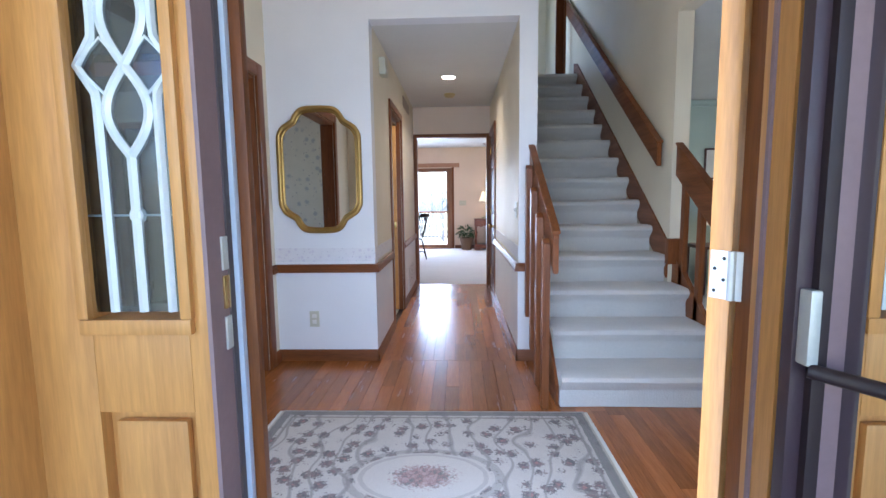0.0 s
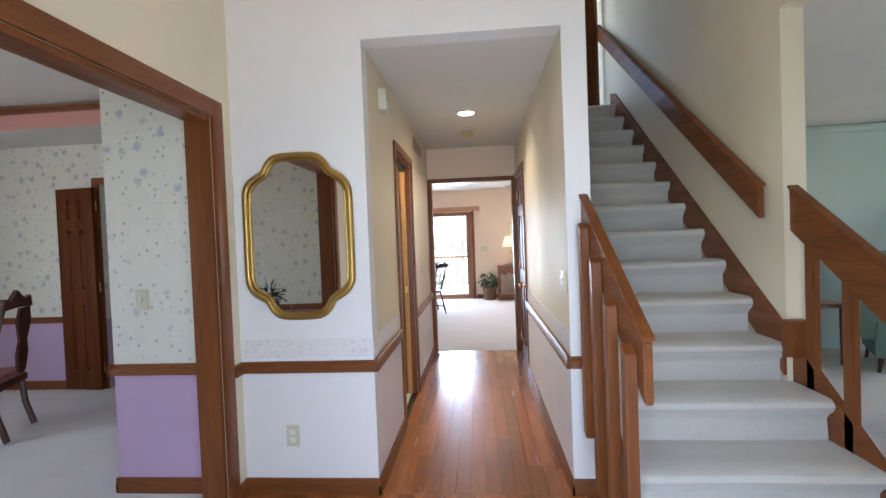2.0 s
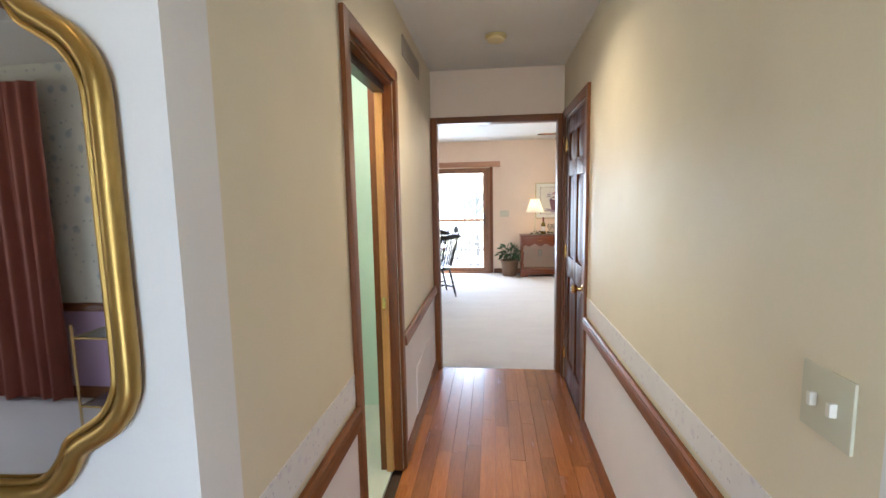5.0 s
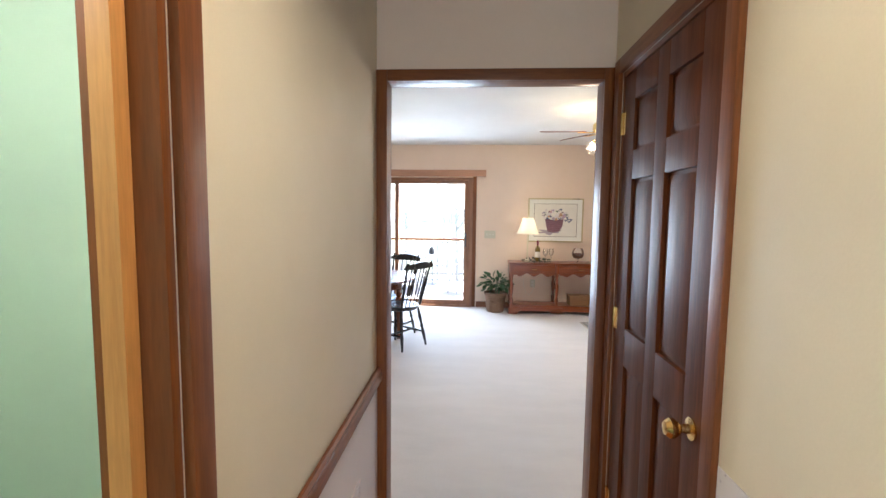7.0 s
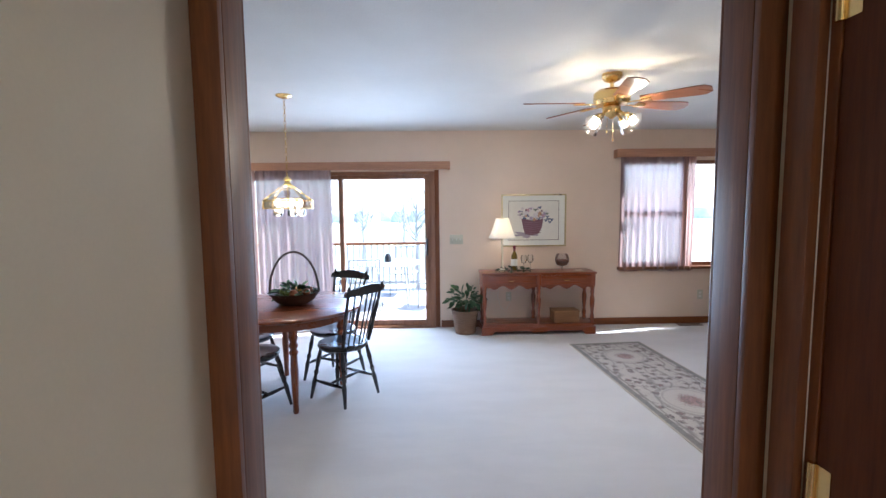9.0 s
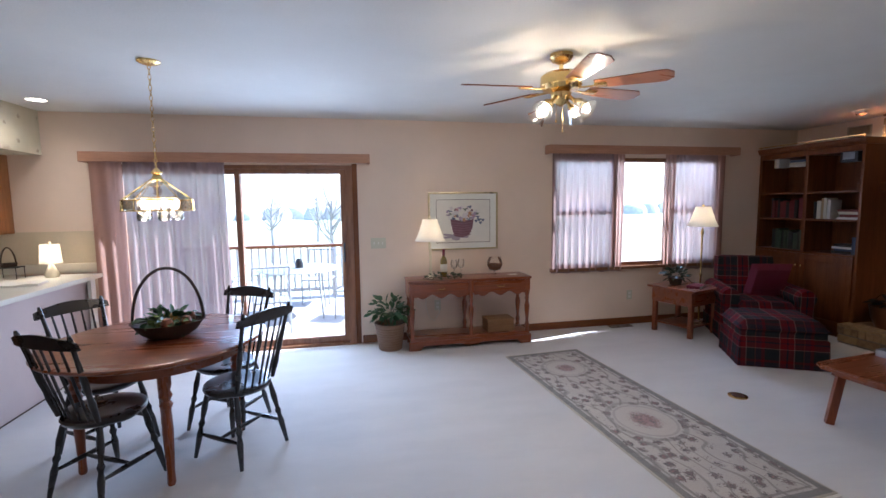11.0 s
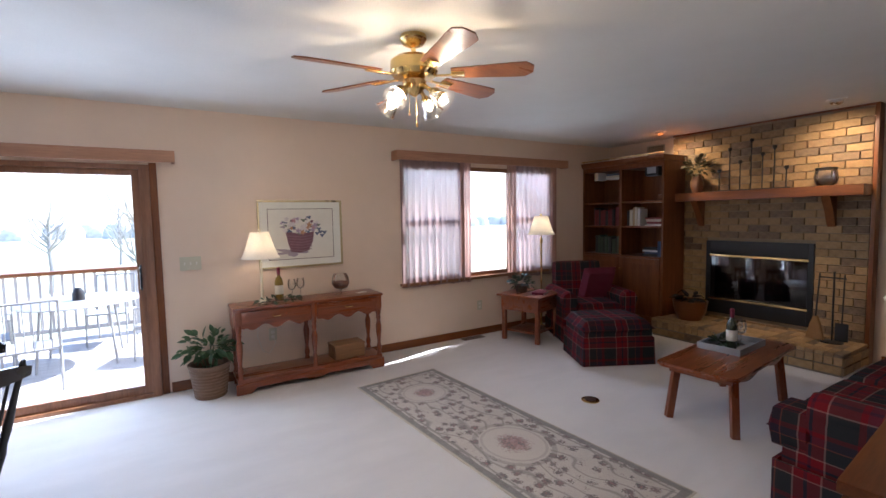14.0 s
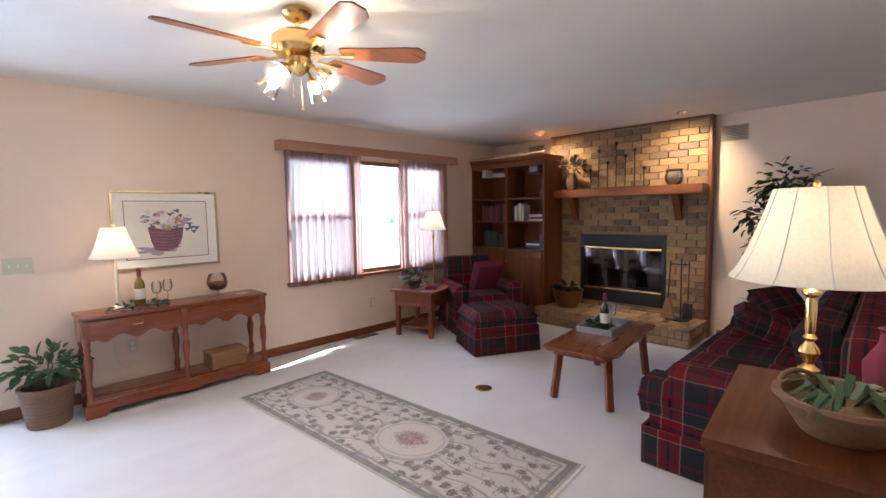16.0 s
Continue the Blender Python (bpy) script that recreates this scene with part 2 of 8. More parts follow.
def rod(p, q, r0, r1=None, segs=10, bm=None, bulge=0.0):
    m, d = between(p, q)
    r1 = r0 if r1 is None else r1
    prof = [(r0, 0), (r0 * 0.7 + r1 * 0.3 + bulge, d * 0.35), (r0 * 0.3 + r1 * 0.7 + bulge, d * 0.65), (r1, d)]
    return lathe(prof, segs, bm, m)


def tube(points, r, segs=8, bm=None, closed=False):
    bm = bm or bmesh.new()
    pts = [Vector(p) for p in points]
    rings = []
    n = len(pts)
    for i, p in enumerate(pts):
        a = pts[(i - 1) % n] if closed or i else p
        b = pts[(i + 1) % n] if closed or i < n - 1 else p
        d = (b - a).normalized()
        if not i:
            side = d.orthogonal()
            if closed:
                side = (pts[n // 3] - p).cross(pts[2 * n // 3] - p).normalized()
        side = (side - d * side.dot(d)).normalized()
        up = d.cross(side)
        rr = r(i / max(1, n - 1)) if callable(r) else r
        rings.append([bm.verts.new(p + side * (rr * math.cos(2 * math.pi * k / segs)) + up * (rr * math.sin(2 * math.pi * k / segs))) for k in range(segs)])
    pairs = list(zip(rings, rings[1:])) + ([(rings[-1], rings[0])] if closed else [])
    for a, b in pairs:
        for k in range(segs):
            bm.faces.new((a[k], a[(k + 1) % segs], b[(k + 1) % segs], b[k]))
    if not closed:
        bm.faces.new(rings[0][::-1])
        bm.faces.new(rings[-1])
    return bm


def outline(points, depth, bm=None, m=None, axis="y"):
    """A flat outline (u, z) given a thickness along y (or x, or lying with z)."""
    bm = bm or bmesh.new()

    def place(u, w, d):
        p = {"y": Vector((u, d, w)), "x": Vector((d, u, w)), "z": Vector((u, w, d))}[axis]
        return m @ p if m is not None else p

    a = [bm.verts.new(place(u, w, 0)) for u, w in points]
    b = [bm.verts.new(place(u, w, depth)) for u, w in points]
    bm.faces.new(a)
    bm.faces.new(b[::-1])
    for i in range(len(points)):
        j = (i + 1) % len(points)
        bm.faces.new((a[j], a[i], b[i], b[j]))
    return bm


def mesh_of(name, bm, material, smooth=True):
    bmesh.ops.recalc_face_normals(bm, faces=bm.faces)
    me = bpy.data.meshes.new(name)
    bm.to_mesh(me)
    bm.free()
    if smooth:
        me.shade_smooth()
        me.set_sharp_from_angle(angle=radians(38))
    me.materials.append(material if not isinstance(material, str) else M[material])
    return me


def part(name, bm, material, parent, label=""):
    ob = new(name, mesh_of(name, bm, material))
    ob.parent = parent
    return tagged(ob, label)


def thing(name, label, category, m=None, group="", kind=""):
    ob = new(name)
    ob.matrix_world = m if m is not None else Matrix()
    return tagged(ob, label, category, group, kind)


def solid(name, bm, material, label, category="", kind="", group="", m=None):
    ob = new(name, mesh_of(name, bm, material))
    if m is not None:
        ob.matrix_world = m
    return tagged(ob, label, category, group, kind)


def setting(name, bm, material, label):
    return solid(name, bm, material, label, kind="structure")


# ---- structure: plan in metres ----
HL, HR, HF, HB, CEIL = -0.36, 0.685, 3.66, 6.69, 2.44
UP = 2.73
DOORH = 2.03

setting("floor", box(-5.2, 7.2, 1.0, 11.58, -0.25, -0.024), "gap", "subfloor under the boards and carpets")
setting("carpet_family_room", box(-2.4, 5.87, 6.74, 11.5, -0.02, 0.0), "carpet", "cream cut-pile carpet of the family room")
setting("carpet_dining", box(-5.0, -1.16, 1.32, 5.6, -0.02, 0.0), "carpet", "cream cut-pile carpet of the dining room")
setting("carpet_living", box(1.80, 7.0, 1.32, 6.9, -0.02, 0.0), "carpet", "grey cream carpet of the living room")

# hall walls
PK0, PK1 = 4.55, 5.27
setting("wall_hall_west", boxes([(HL - 0.12, HL, HF + 0.12, PK0, 0, CEIL), (HL - 0.12, HL, PK1, HB, 0, CEIL), (HL - 0.12, HL, PK0, PK1, DOORH, CEIL)]), "wall", "cream painted hall wall with a pocket door opening")
CL0, CL1 = 5.785, 6.585
setting("wall_hall_east", boxes([(HR, 0.81, HF + 0.02, CL0, 0, 5.0), (HR, 0.81, CL1, HB, 0, 5.0), (HR, 0.81, CL0, CL1, DOORH, 5.0)]), "wall", "cream painted wall between hall and staircase")
setting("wall_foyer_north", boxes([(-1.1, HL, HF, HF + 0.12, 0, CEIL), (-1.1, HR, HF, HF + 0.12, CEIL, 5.0)]), "wall_white", "white papered wall that carries the mirror")
setting("wall_foyer_west", boxes([(-1.22, -1.1, 3.47, HF, 0, 5.0), (-1.22, -1.1, 1.3, 1.93, 0, 5.0), (-1.22, -1.1, 1.93, 3.47, DOORH, 5.0)]), "wall", "cream wall with a wide cased opening to the dining room")
DL, DR = -0.31, 0.635
setting("wall_family_south", boxes([(-3.2, DL - 0.02, HB, HB + 0.09, 0, CEIL), (DR + 0.02, 5.99, HB, HB + 0.09, 0, CEIL), (DL - 0.02, DR + 0.02, HB, HB + 0.09, DOORH + 0.02, CEIL)]), "peach", "peach painted wall with the doorway from the hall")
setting("ceiling_hall", box(HL - 0.12, HR, HF + 0.12, HB, CEIL, CEIL + 0.12), "ceiling", "white stippled hall ceiling")
setting("ceiling_family_room", box(-5.2, 5.99, HB + 0.09, 11.58, CEIL, CEIL + 0.12), "ceiling", "white stippled family room ceiling")
setting("ceiling_upper", box(-1.3, 2.0, 1.2, 8.6, 5.0, 5.1), "ceiling", "white ceiling high above foyer and stairs")
setting("wall_upper_north", box(0.685, 1.75, 8.5, 8.6, 2.7, 5.0), "wall", "cream wall at the far end of the upper landing")

setting("wall_hall_end", box(HR, 0.81, HF, HF + 0.02, 0, 5.0), "wall_white", "white papered end of the hall wall")
# entry wall round door and sidelights
setting("wall_entry", boxes([(-1.22, -0.66, 1.14, 1.3, 0, 5.0), (1.24, 7.1, 1.14, 1.3, 0, 5.0), (-0.66, 1.24, 1.14, 1.3, 2.12, 5.0)]), "wall", "cream entry wall round the front door")

# stair walls
setting("wall_stair_east", boxes([(1.75, 1.86, HF, HB, 0, 5.0), (1.75, 1.86, HB, 8.6, UP - 0.1, 5.0), (1.75, 1.86, 1.3, HF, CEIL, 5.0)]), "wall", "cream wall beside the stairs with a plain white end")
# living room shell
setting("wall_living_north", box(1.86, 7.1, 6.58, 6.67, 0, CEIL), "teal", "pale green living room wall")
setting("wall_living_east", boxes([(7.0, 7.1, 1.3, 6.88, 0, 0.8), (7.0, 7.1, 1.3, 6.88, 2.1, CEIL), (7.0, 7.1, 1.3, 2.6, 0.8, 2.1), (7.0, 7.1, 4.4, 6.88, 0.8, 2.1)]), "teal", "pale green living room wall with a window opening")
setting("ceiling_living", box(1.86, 7.1, 1.3, 6.88, CEIL, CEIL + 0.1), "ceiling", "white living room ceiling")
# dining room shell
setting("wall_dining_return", boxes([(-1.85, -1.22, HF, HF + 0.12, 0.70, 2.6)]), "paper", "floral papered dining room wall end")
setting("wall_dining_return_dado", boxes([(-1.85, -1.22, HF, HF + 0.12, 0, 0.70)]), "lilac", "lilac painted dado below the floral paper")
setting("wall_dining_side", boxes([(-1.85, -1.73, HF + 0.12, 5.5, 0.70, 2.6)]), "paper", "floral papered dining room side wall")
setting("wall_dining_side_dado", boxes([(-1.85, -1.73, HF + 0.12, 5.5, 0, 0.70)]), "lilac", "lilac dado of the dining room side wall")
DD0, DD1 = -3.5, -2.75
setting("wall_dining_north", boxes([(-5.1, DD0, 5.5, 5.62, 0.7, 2.6), (DD1, -1.85, 5.5, 5.62, 0.7, 2.6), (DD0, DD1, 5.5, 5.62, DOORH, 2.6)]), "paper", "floral papered dining room back wall with a doorway")
setting("wall_dining_north_dado", boxes([(-5.1, DD0, 5.5, 5.62, 0, 0.7), (DD1, -1.85, 5.5, 5.62, 0, 0.7)]), "lilac", "lilac dado of the dining room back wall")
setting("wall_dining_west", boxes([(-5.1, -5.0, 1.3, 5.5, 0, 0.8), (-5.1, -5.0, 1.3, 5.5, 2.1, 2.6), (-5.1, -5.0, 1.3, 1.8, 0.8, 2.1), (-5.1, -5.0, 3.4, 5.5, 0.8, 2.1)]), "paper", "floral papered dining room wall with a window opening")
setting("wall_dining_south", box(-5.1, -1.22, 1.2, 1.3, 0.7, 2.6), "paper", "floral papered dining room wall")
setting("wall_dining_south_dado", box(-5.1, -1.22, 1.2, 1.3, 0, 0.7), "lilac", "lilac dado of the dining room front wall")
setting("ceiling_dining", boxes([(-5.1, -4.5, 1.3, 5.62, CEIL, CEIL + 0.2), (-1.95, -1.22, 1.3, 5.62, CEIL, CEIL + 0.2), (-4.5, -1.95, 1.3, 2.0, CEIL, CEIL + 0.2), (-4.5, -1.95, 4.9, 5.62, CEIL, CEIL + 0.2), (-4.5, -1.95, 2.0, 4.9, 2.64, 2.7)]), "ceiling", "white dining room tray ceiling")
# room behind the dining door, and powder room behind the pocket door
setting("wall_pantry", boxes([(-4.2, -1.85, 6.55, 6.67, 0, CEIL), (-4.3, -4.2, 5.62, 6.67, 0, CEIL)]), "wall", "plain pantry wall behind the dining room door")
setting("ceiling_pantry", box(-4.3, -1.73, 5.62, 6.67, CEIL, CEIL + 0.1), "ceiling", "white pantry ceiling")
setting("wall_powder_room", boxes([(-1.73, -1.69, 3.78, 6.66, 0, CEIL), (-1.69, HL - 0.12, 3.79, 3.83, 0, CEIL), (-1.69, HL - 0.12, 6.0, 6.05, 0, CEIL)]), "mint", "mint green painted powder room wall")
setting("floor_powder_room", box(-1.69, HL - 0.06, 3.83, 6.0, -0.02, 0.0), plain("pale_vinyl", (0.6, 0.62, 0.55), 0.4), "pale vinyl floor of the powder room")
setting("ceiling_powder_room", box(-1.69, HL - 0.12, 3.83, 6.0, CEIL, CEIL + 0.1), "ceiling", "white powder room ceiling")

# family room back wall with slider and window
SL0, SL1, SLH = -2.24, 0.06, 1.95
W0, W1, WZ0, WZ1 = 2.42, 4.68, 0.74, 2.06
setting("wall_family_north", boxes([(-5.2, SL0, 11.5, 11.58, 0, CEIL), (SL0, SL1, 11.5, 11.58, SLH, CEIL), (SL1, W0, 11.5, 11.58, 0, CEIL), (W0, W1, 11.5, 11.58, 0, WZ0), (W0, W1, 11.5, 11.58, WZ1, CEIL), (W1, 5.99, 11.5, 11.58, 0, CEIL)]), "peach", "peach painted wall with sliding door and window")
setting("wall_family_east", box(5.87, 5.99, HB + 0.09, 11.5, 0, CEIL), "peach", "peach painted fireplace wall")
setting("wall_kitchen_west", box(-5.3, -5.2, HB, 11.58, 0, CEIL), "peach", "peach painted kitchen wall")
setting("wall_kitchen_south", box(-5.2, -3.2, HB, HB + 0.12, 0, CEIL), "peach", "peach painted kitchen side wall")
setting("floor_kitchen", box(-5.2, -2.4, HB + 0.09, 11.5, -0.02, 0.0), "gap", "kitchen floor behind the peninsula")
setting("ground", box(-90, 90, 11.58, 130, -1.0, -0.9), "grass", "pale winter lawn behind the house")
setting("ground_front", box(-40, 40, -60, -2.2, -0.6, -0.5), "grass", "lawn in front of the house")
# unseen ceiling and side walls, added to cut the light on the entry
setting("porch_ceiling", box(-2.5, 3.5, -2.2, 1.14, 2.55, 2.65), "ceiling", "unseen white ceiling added to shade the entry")
setting("porch_wall_west", box(-2.6, -2.5, -2.2, 1.14, -0.5, 2.65), "wall", "unseen plain side wall added to shade the entry")
setting("porch_wall_east", box(3.5, 3.6, -2.2, 1.14, -0.5, 2.65), "wall", "unseen plain side wall added to shade the entry")
setting("porch_floor", box(-2.5, 3.5, -2.2, 1.0, -0.25, -0.02), plain("porch_concrete", (0.36, 0.35, 0.33), 0.85, vary=0.15), "grey concrete porch floor")
setting("floor_landing", boxes([(0.81, 1.75, 6.46, HB, UP - 0.2, UP), (HR, 1.75, HB, 8.5, UP - 0.1, UP)]), "stair_carpet", "carpeted upper landing at the top of the stairs")
setting("wall_landing_west", box(HR, 0.81, HB + 0.9, 8.5, UP, 5.0), "wall", "cream wall of the upper landing")

M["dado"] = plain("white_dado_paper", (0.74, 0.71, 0.72), 0.6, vary=0.04, grain=120, relief=0.05)
M["border"] = wallpaper("faint_border_paper", (0.72, 0.70, 0.70), (0.60, 0.56, 0.62), 22.0)
M["brass"] = plain("polished_brass", (0.83, 0.60, 0.24), 0.22, 1.0, vary=0.05, relief=0.0)
M["ivory"] = plain("ivory_plastic", (0.56, 0.54, 0.42), 0.4, vary=0.03, relief=0.0)
M["black"] = plain("black_metal", (0.015, 0.015, 0.016), 0.35, 0.3, vary=0.1, relief=0.05)
M["chrome"] = plain("bright_steel", (0.75, 0.75, 0.73), 0.25, 1.0, vary=0.06, relief=0.0)

# dado panels
setting("dado_hall_west", boxes([(HL, HL + 0.004, HF - 0.004, PK0 - 0.06, 0, 0.7), (HL, HL + 0.004, PK1 + 0.06, HB, 0, 0.7)]), "dado", "white dado below the hall chair rail")
setting("dado_hall_east", box(HR - 0.004, HR, HF, CL0 - 0.06, 0, 0.7), "dado", "white dado below the hall chair rail")
setting("wall_border", boxes([(-1.1, HL, HF - 0.003, HF, 0.75, 0.85), (HL, HL + 0.003, HF, PK0 - 0.06, 0.75, 0.85), (HR - 0.003, HR, HF, CL0 - 0.06, 0.75, 0.85)]), "border", "faint papered border strip above the chair rail")


def moulding(name, p, q, z0, z1, out, label):
    """A rounded rail or baseboard from p to q, standing out towards the vector out."""
    p, q, out = Vector((*p, 0)), Vector((*q, 0)), Vector((*out, 0))
    h = z1 - z0
    d = out.length
    prof = [(0, 0), (d, 0), (d, h * 0.55), (d * 0.72, h * 0.7), (d * 0.8, h * 0.85), (d * 0.45, h), (0, h)]
    bm = bmesh.new()
    u = out.normalized()
    a = [bm.verts.new(p + u * x + Vector((0, 0, z0 + z))) for x, z in prof]
    b = [bm.verts.new(q + u * x + Vector((0, 0, z0 + z))) for x, z in prof]
    for i in range(len(prof)):
        j = (i + 1) % len(prof)
        bm.faces.new((a[i], a[j], b[j], b[i]))
    bm.faces.new(a[::-1])
    bm.faces.new(b)
    return setting(name, bm, "trim_x" if abs((q - p).x) > abs((q - p).y) else "trim_y", label)


for z0, z1, nm, lb, d in ((0.67, 0.73, "chair_rail", "stained wood chair rail along the wall", 0.024), (0.0, 0.085, "baseboard", "stained wood baseboard along the wall", 0.016)):
    moulding(nm + "_foyer", (-1.1, HF), (HL + d, HF), z0, z1, (0, -d), lb)
    moulding(nm + "_hall_west", (HL + 0.004, HF - d), (HL + 0.004, PK0 - 0.06), z0, z1, (d, 0), lb)
    moulding(nm + "_hall_west_far", (HL + 0.004, PK1 + 0.06), (HL + 0.004, HB), z0, z1, (d, 0), lb)
    moulding(nm + "_hall_east", (HR - 0.004, HF - d), (HR - 0.004, CL0 - 0.06), z0, z1, (-d, 0), lb)
    moulding(nm + "_hall_end", (HR - d, HF), (0.81, HF), z0, z1, (0, -d), lb)
    moulding(nm + "_foyer_west", (-1.1, 3.56), (-1.1, HF), z0, z1, (d, 0), lb)
    moulding(nm + "_dining_return", (-1.85 - d, HF), (-1.22, HF), z0, z1, (0, -d), lb)
    moulding(nm + "_dining_north", (-5.0, 5.5), (DD0 - 0.06, 5.5), z0, z1, (0, -d), lb)
    moulding(nm + "_dining_south", (-5.0, 1.3), (-1.22, 1.3), z0, z1, (0, d), lb)
    moulding(nm + "_dining_side", (-1.85, HF - d), (-1.85, 5.5), z0, z1, (-d, 0), lb)
lb = "stained wood baseboard along the carpet"
moulding("baseboard_family_north", (SL1 + 0.09, 11.5), (5.3, 11.5), 0, 0.085, (0, -0.016), lb)
moulding("baseboard_family_east", (5.87, HB + 0.09), (5.87, 8.4), 0, 0.085, (-0.016, 0), lb)
moulding("baseboard_family_south", (DR + 0.07, HB + 0.09), (5.87, HB + 0.09), 0, 0.085, (0, 0.016), lb)


def casing(name, label, axis, at, a, b, h, out, w=0.058, d=0.018):
    """Three mitred-looking boards round an opening a..b in the wall plane `at`; out: the side it stands on (+1 or -1)."""
    t = thing(name, label, "door casing", kind="structure")
    lo, hi = sorted((at, at + out * d))
    for nm, u0, u1, z0, z1, mt in (("side_casing", a - w, a, 0, h + w, "trim"), ("side_casing", b, b + w, 0, h + w, "trim"), ("head_casing", a, b, h, h + w, "trim_x" if axis == "x" else "trim_y")):
        c = (u0, u1, lo, hi, z0, z1) if axis == "x" else (lo, hi, u0, u1, z0, z1)
        bm = box(*c, bevel=0.004)
        part(nm, bm, mt, t)
    return t


def lining(name, label, axis, lo, hi, a, b, h, t=0.02):
    """Jamb boards inside an opening through a wall that lies between lo and hi."""
    o = thing(name, label, "door jamb", kind="structure")
    for nm, u0, u1, z0, z1, mt in (("jamb", a, a + t, 0, h, "trim"), ("jamb", b - t, b, 0, h, "trim"), ("head_jamb", a + t, b - t, h - t, h, "trim_x" if axis == "x" else "trim_y")):
        c = (u0, u1, lo, hi, z0, z1) if axis == "x" else (lo, hi, u0, u1, z0, z1)
        part(nm, box(*c, bevel=0.002), mt, o)
    return o


casing("door_casing_family", "stained wood casing round the family room doorway", "x", HB, DL, DR, DOORH, -1, 0.05)
casing("door_casing_family_inner", "stained wood casing on the family room side", "x", HB + 0.09, DL, DR, DOORH, 1, 0.05, 0.008)
lining("door_jamb_family", "stained wood jamb of the family room doorway", "x", HB + 0.001, HB + 0.089, DL - 0.02, DR + 0.02, DOORH + 0.02)
casing("door_casing_pocket", "stained wood casing round the pocket door opening", "y", HL, PK0, PK1, DOORH, 1)
lining("door_jamb_pocket", "stained wood jamb of the pocket door opening", "y", HL - 0.119, HL - 0.001, PK0, PK1, DOORH)
casing("door_casing_closet", "stained wood casing round the closet door", "y", HR, CL0, CL1, DOORH, -1)
lining("door_jamb_closet", "stained wood jamb of the closet door", "y", HR + 0.001, 0.809, CL0, CL1, DOORH)
casing("arch_casing", "stained wood casing round the wide dining room opening", "y", -1.1, 1.93, 3.47, DOORH, 1, 0.085, 0.02)
lining("arch_jamb", "broad stained wood jamb of the dining room opening", "y", -1.219, -1.101, 1.93, 3.47, DOORH, 0.025)
casing("arch_casing_dining", "stained wood casing on the dining room side", "y", -1.22, 1.93, 3.47, DOORH, -1, 0.085, 0.02)
casing("door_casing_dining", "dark stained casing round the dining room doorway", "x", 5.5, DD0, DD1, DOORH, -1, 0.07)


def six_panel_door(name, label, w, h, m, material="door_dark", group="", knob_at=0.93, knobs=(1,)):
    """A leaf from x 0 to w, 35 mm thick about y 0, with six raised panels."""
    t = thing(name, label, "door", m, group)
    s, th = 0.12, 0.0175
    cols = [(s, w / 2 - 0.045), (w / 2 + 0.045, w - s)]
    rows = [(0.20, 0.85), (1.00, 1.59), (1.70, h - 0.11)]
    frame_bm = bmesh.new()
    for x0, x1 in ((0, s), (w / 2 - 0.045, w / 2 + 0.045), (w - s, w)):
        bm_box(frame_bm, x0, x1, -th, th, 0.008, h, 0.003)
    for z0, z1 in ((0.008, 0.20), (0.85, 1.00), (1.59, 1.70), (h - 0.11, h)):
        for x0, x1 in cols:
            bm_box(frame_bm, x0, x1, -th, th, z0, z1, 0.003)
    part("door_frame", frame_bm, material, t)
    for x0, x1 in cols:
        for z0, z1 in rows:
            bm = box(x0, x1, -0.004, 0.004, z0, z1)
            for side in (-1, 1):
                a, b, c, d = x0 + 0.012, x1 - 0.012, z0 + 0.012, z1 - 0.012
                k = 0.03
                base = [bm.verts.new((u, side * 0.004, v)) for u, v in ((a, c), (b, c), (b, d), (a, d))]
                top = [bm.verts.new((u, side * 0.012, v)) for u, v in ((a + k, c + k), (b - k, c + k), (b - k, d - k), (a + k, d - k))]
                for i in range(4):
                    bm.faces.new((base[i], base[(i + 1) % 4], top[(i + 1) % 4], top[i]))
                bm.faces.new(top)
            part("panel", bm, material, t)
    for side in knobs:
        r = Matrix.Translation((w - 0.065, side * th, knob_at)) @ Euler((radians(-90 * side), 0, 0)).to_matrix().to_4x4()
        part("knob", lathe([(0.031, 0), (0.031, 0.004), (0.014, 0.008), (0.011, 0.03), (0.020, 0.038), (0.028, 0.05), (0.028, 0.06), (0.018, 0.072), (0.004, 0.075)], 20, m=r), "brass", t, "brass door knob")
    for z in (0.22, 1.02, 1.82):
        bm = lathe([(0.007, z - 0.045), (0.007, z + 0.045)], 10, m=Matrix.Translation((-0.004, -th - 0.004, 0)))
        bm_box(bm, 0.0, 0.03, -th - 0.002, -th, z - 0.045, z + 0.045)
        part("hinge", bm, "brass", t, "brass butt hinge")
    return t


# closed closet door: hinges at the far jamb, leaf runs back towards the stairs' foot
six_panel_door("closet_door", "dark stained six-panel closet door, closed, brass knob", CL1 - CL0 - 0.046, 2.005, pose(HR + 0.02, CL1 - 0.023, 0, 0, 0, -90), knob_at=0.87, knobs=(-1,), group="six-panel doors")
six_panel_door("dining_door", "dark six-panel door standing open against the papered wall", 0.42, 2.0, pose(DD0 - 0.02, 5.44, 0, 0, 0, 174), knobs=(-1,), group="six-panel doors")
six_panel_door("pantry_door", "dark six-panel door half open in the dining doorway", 0.70, 2.0, pose(DD0 + 0.05, 5.62, 0, 0, 0, 62), knobs=(1, -1), group="six-panel doors")
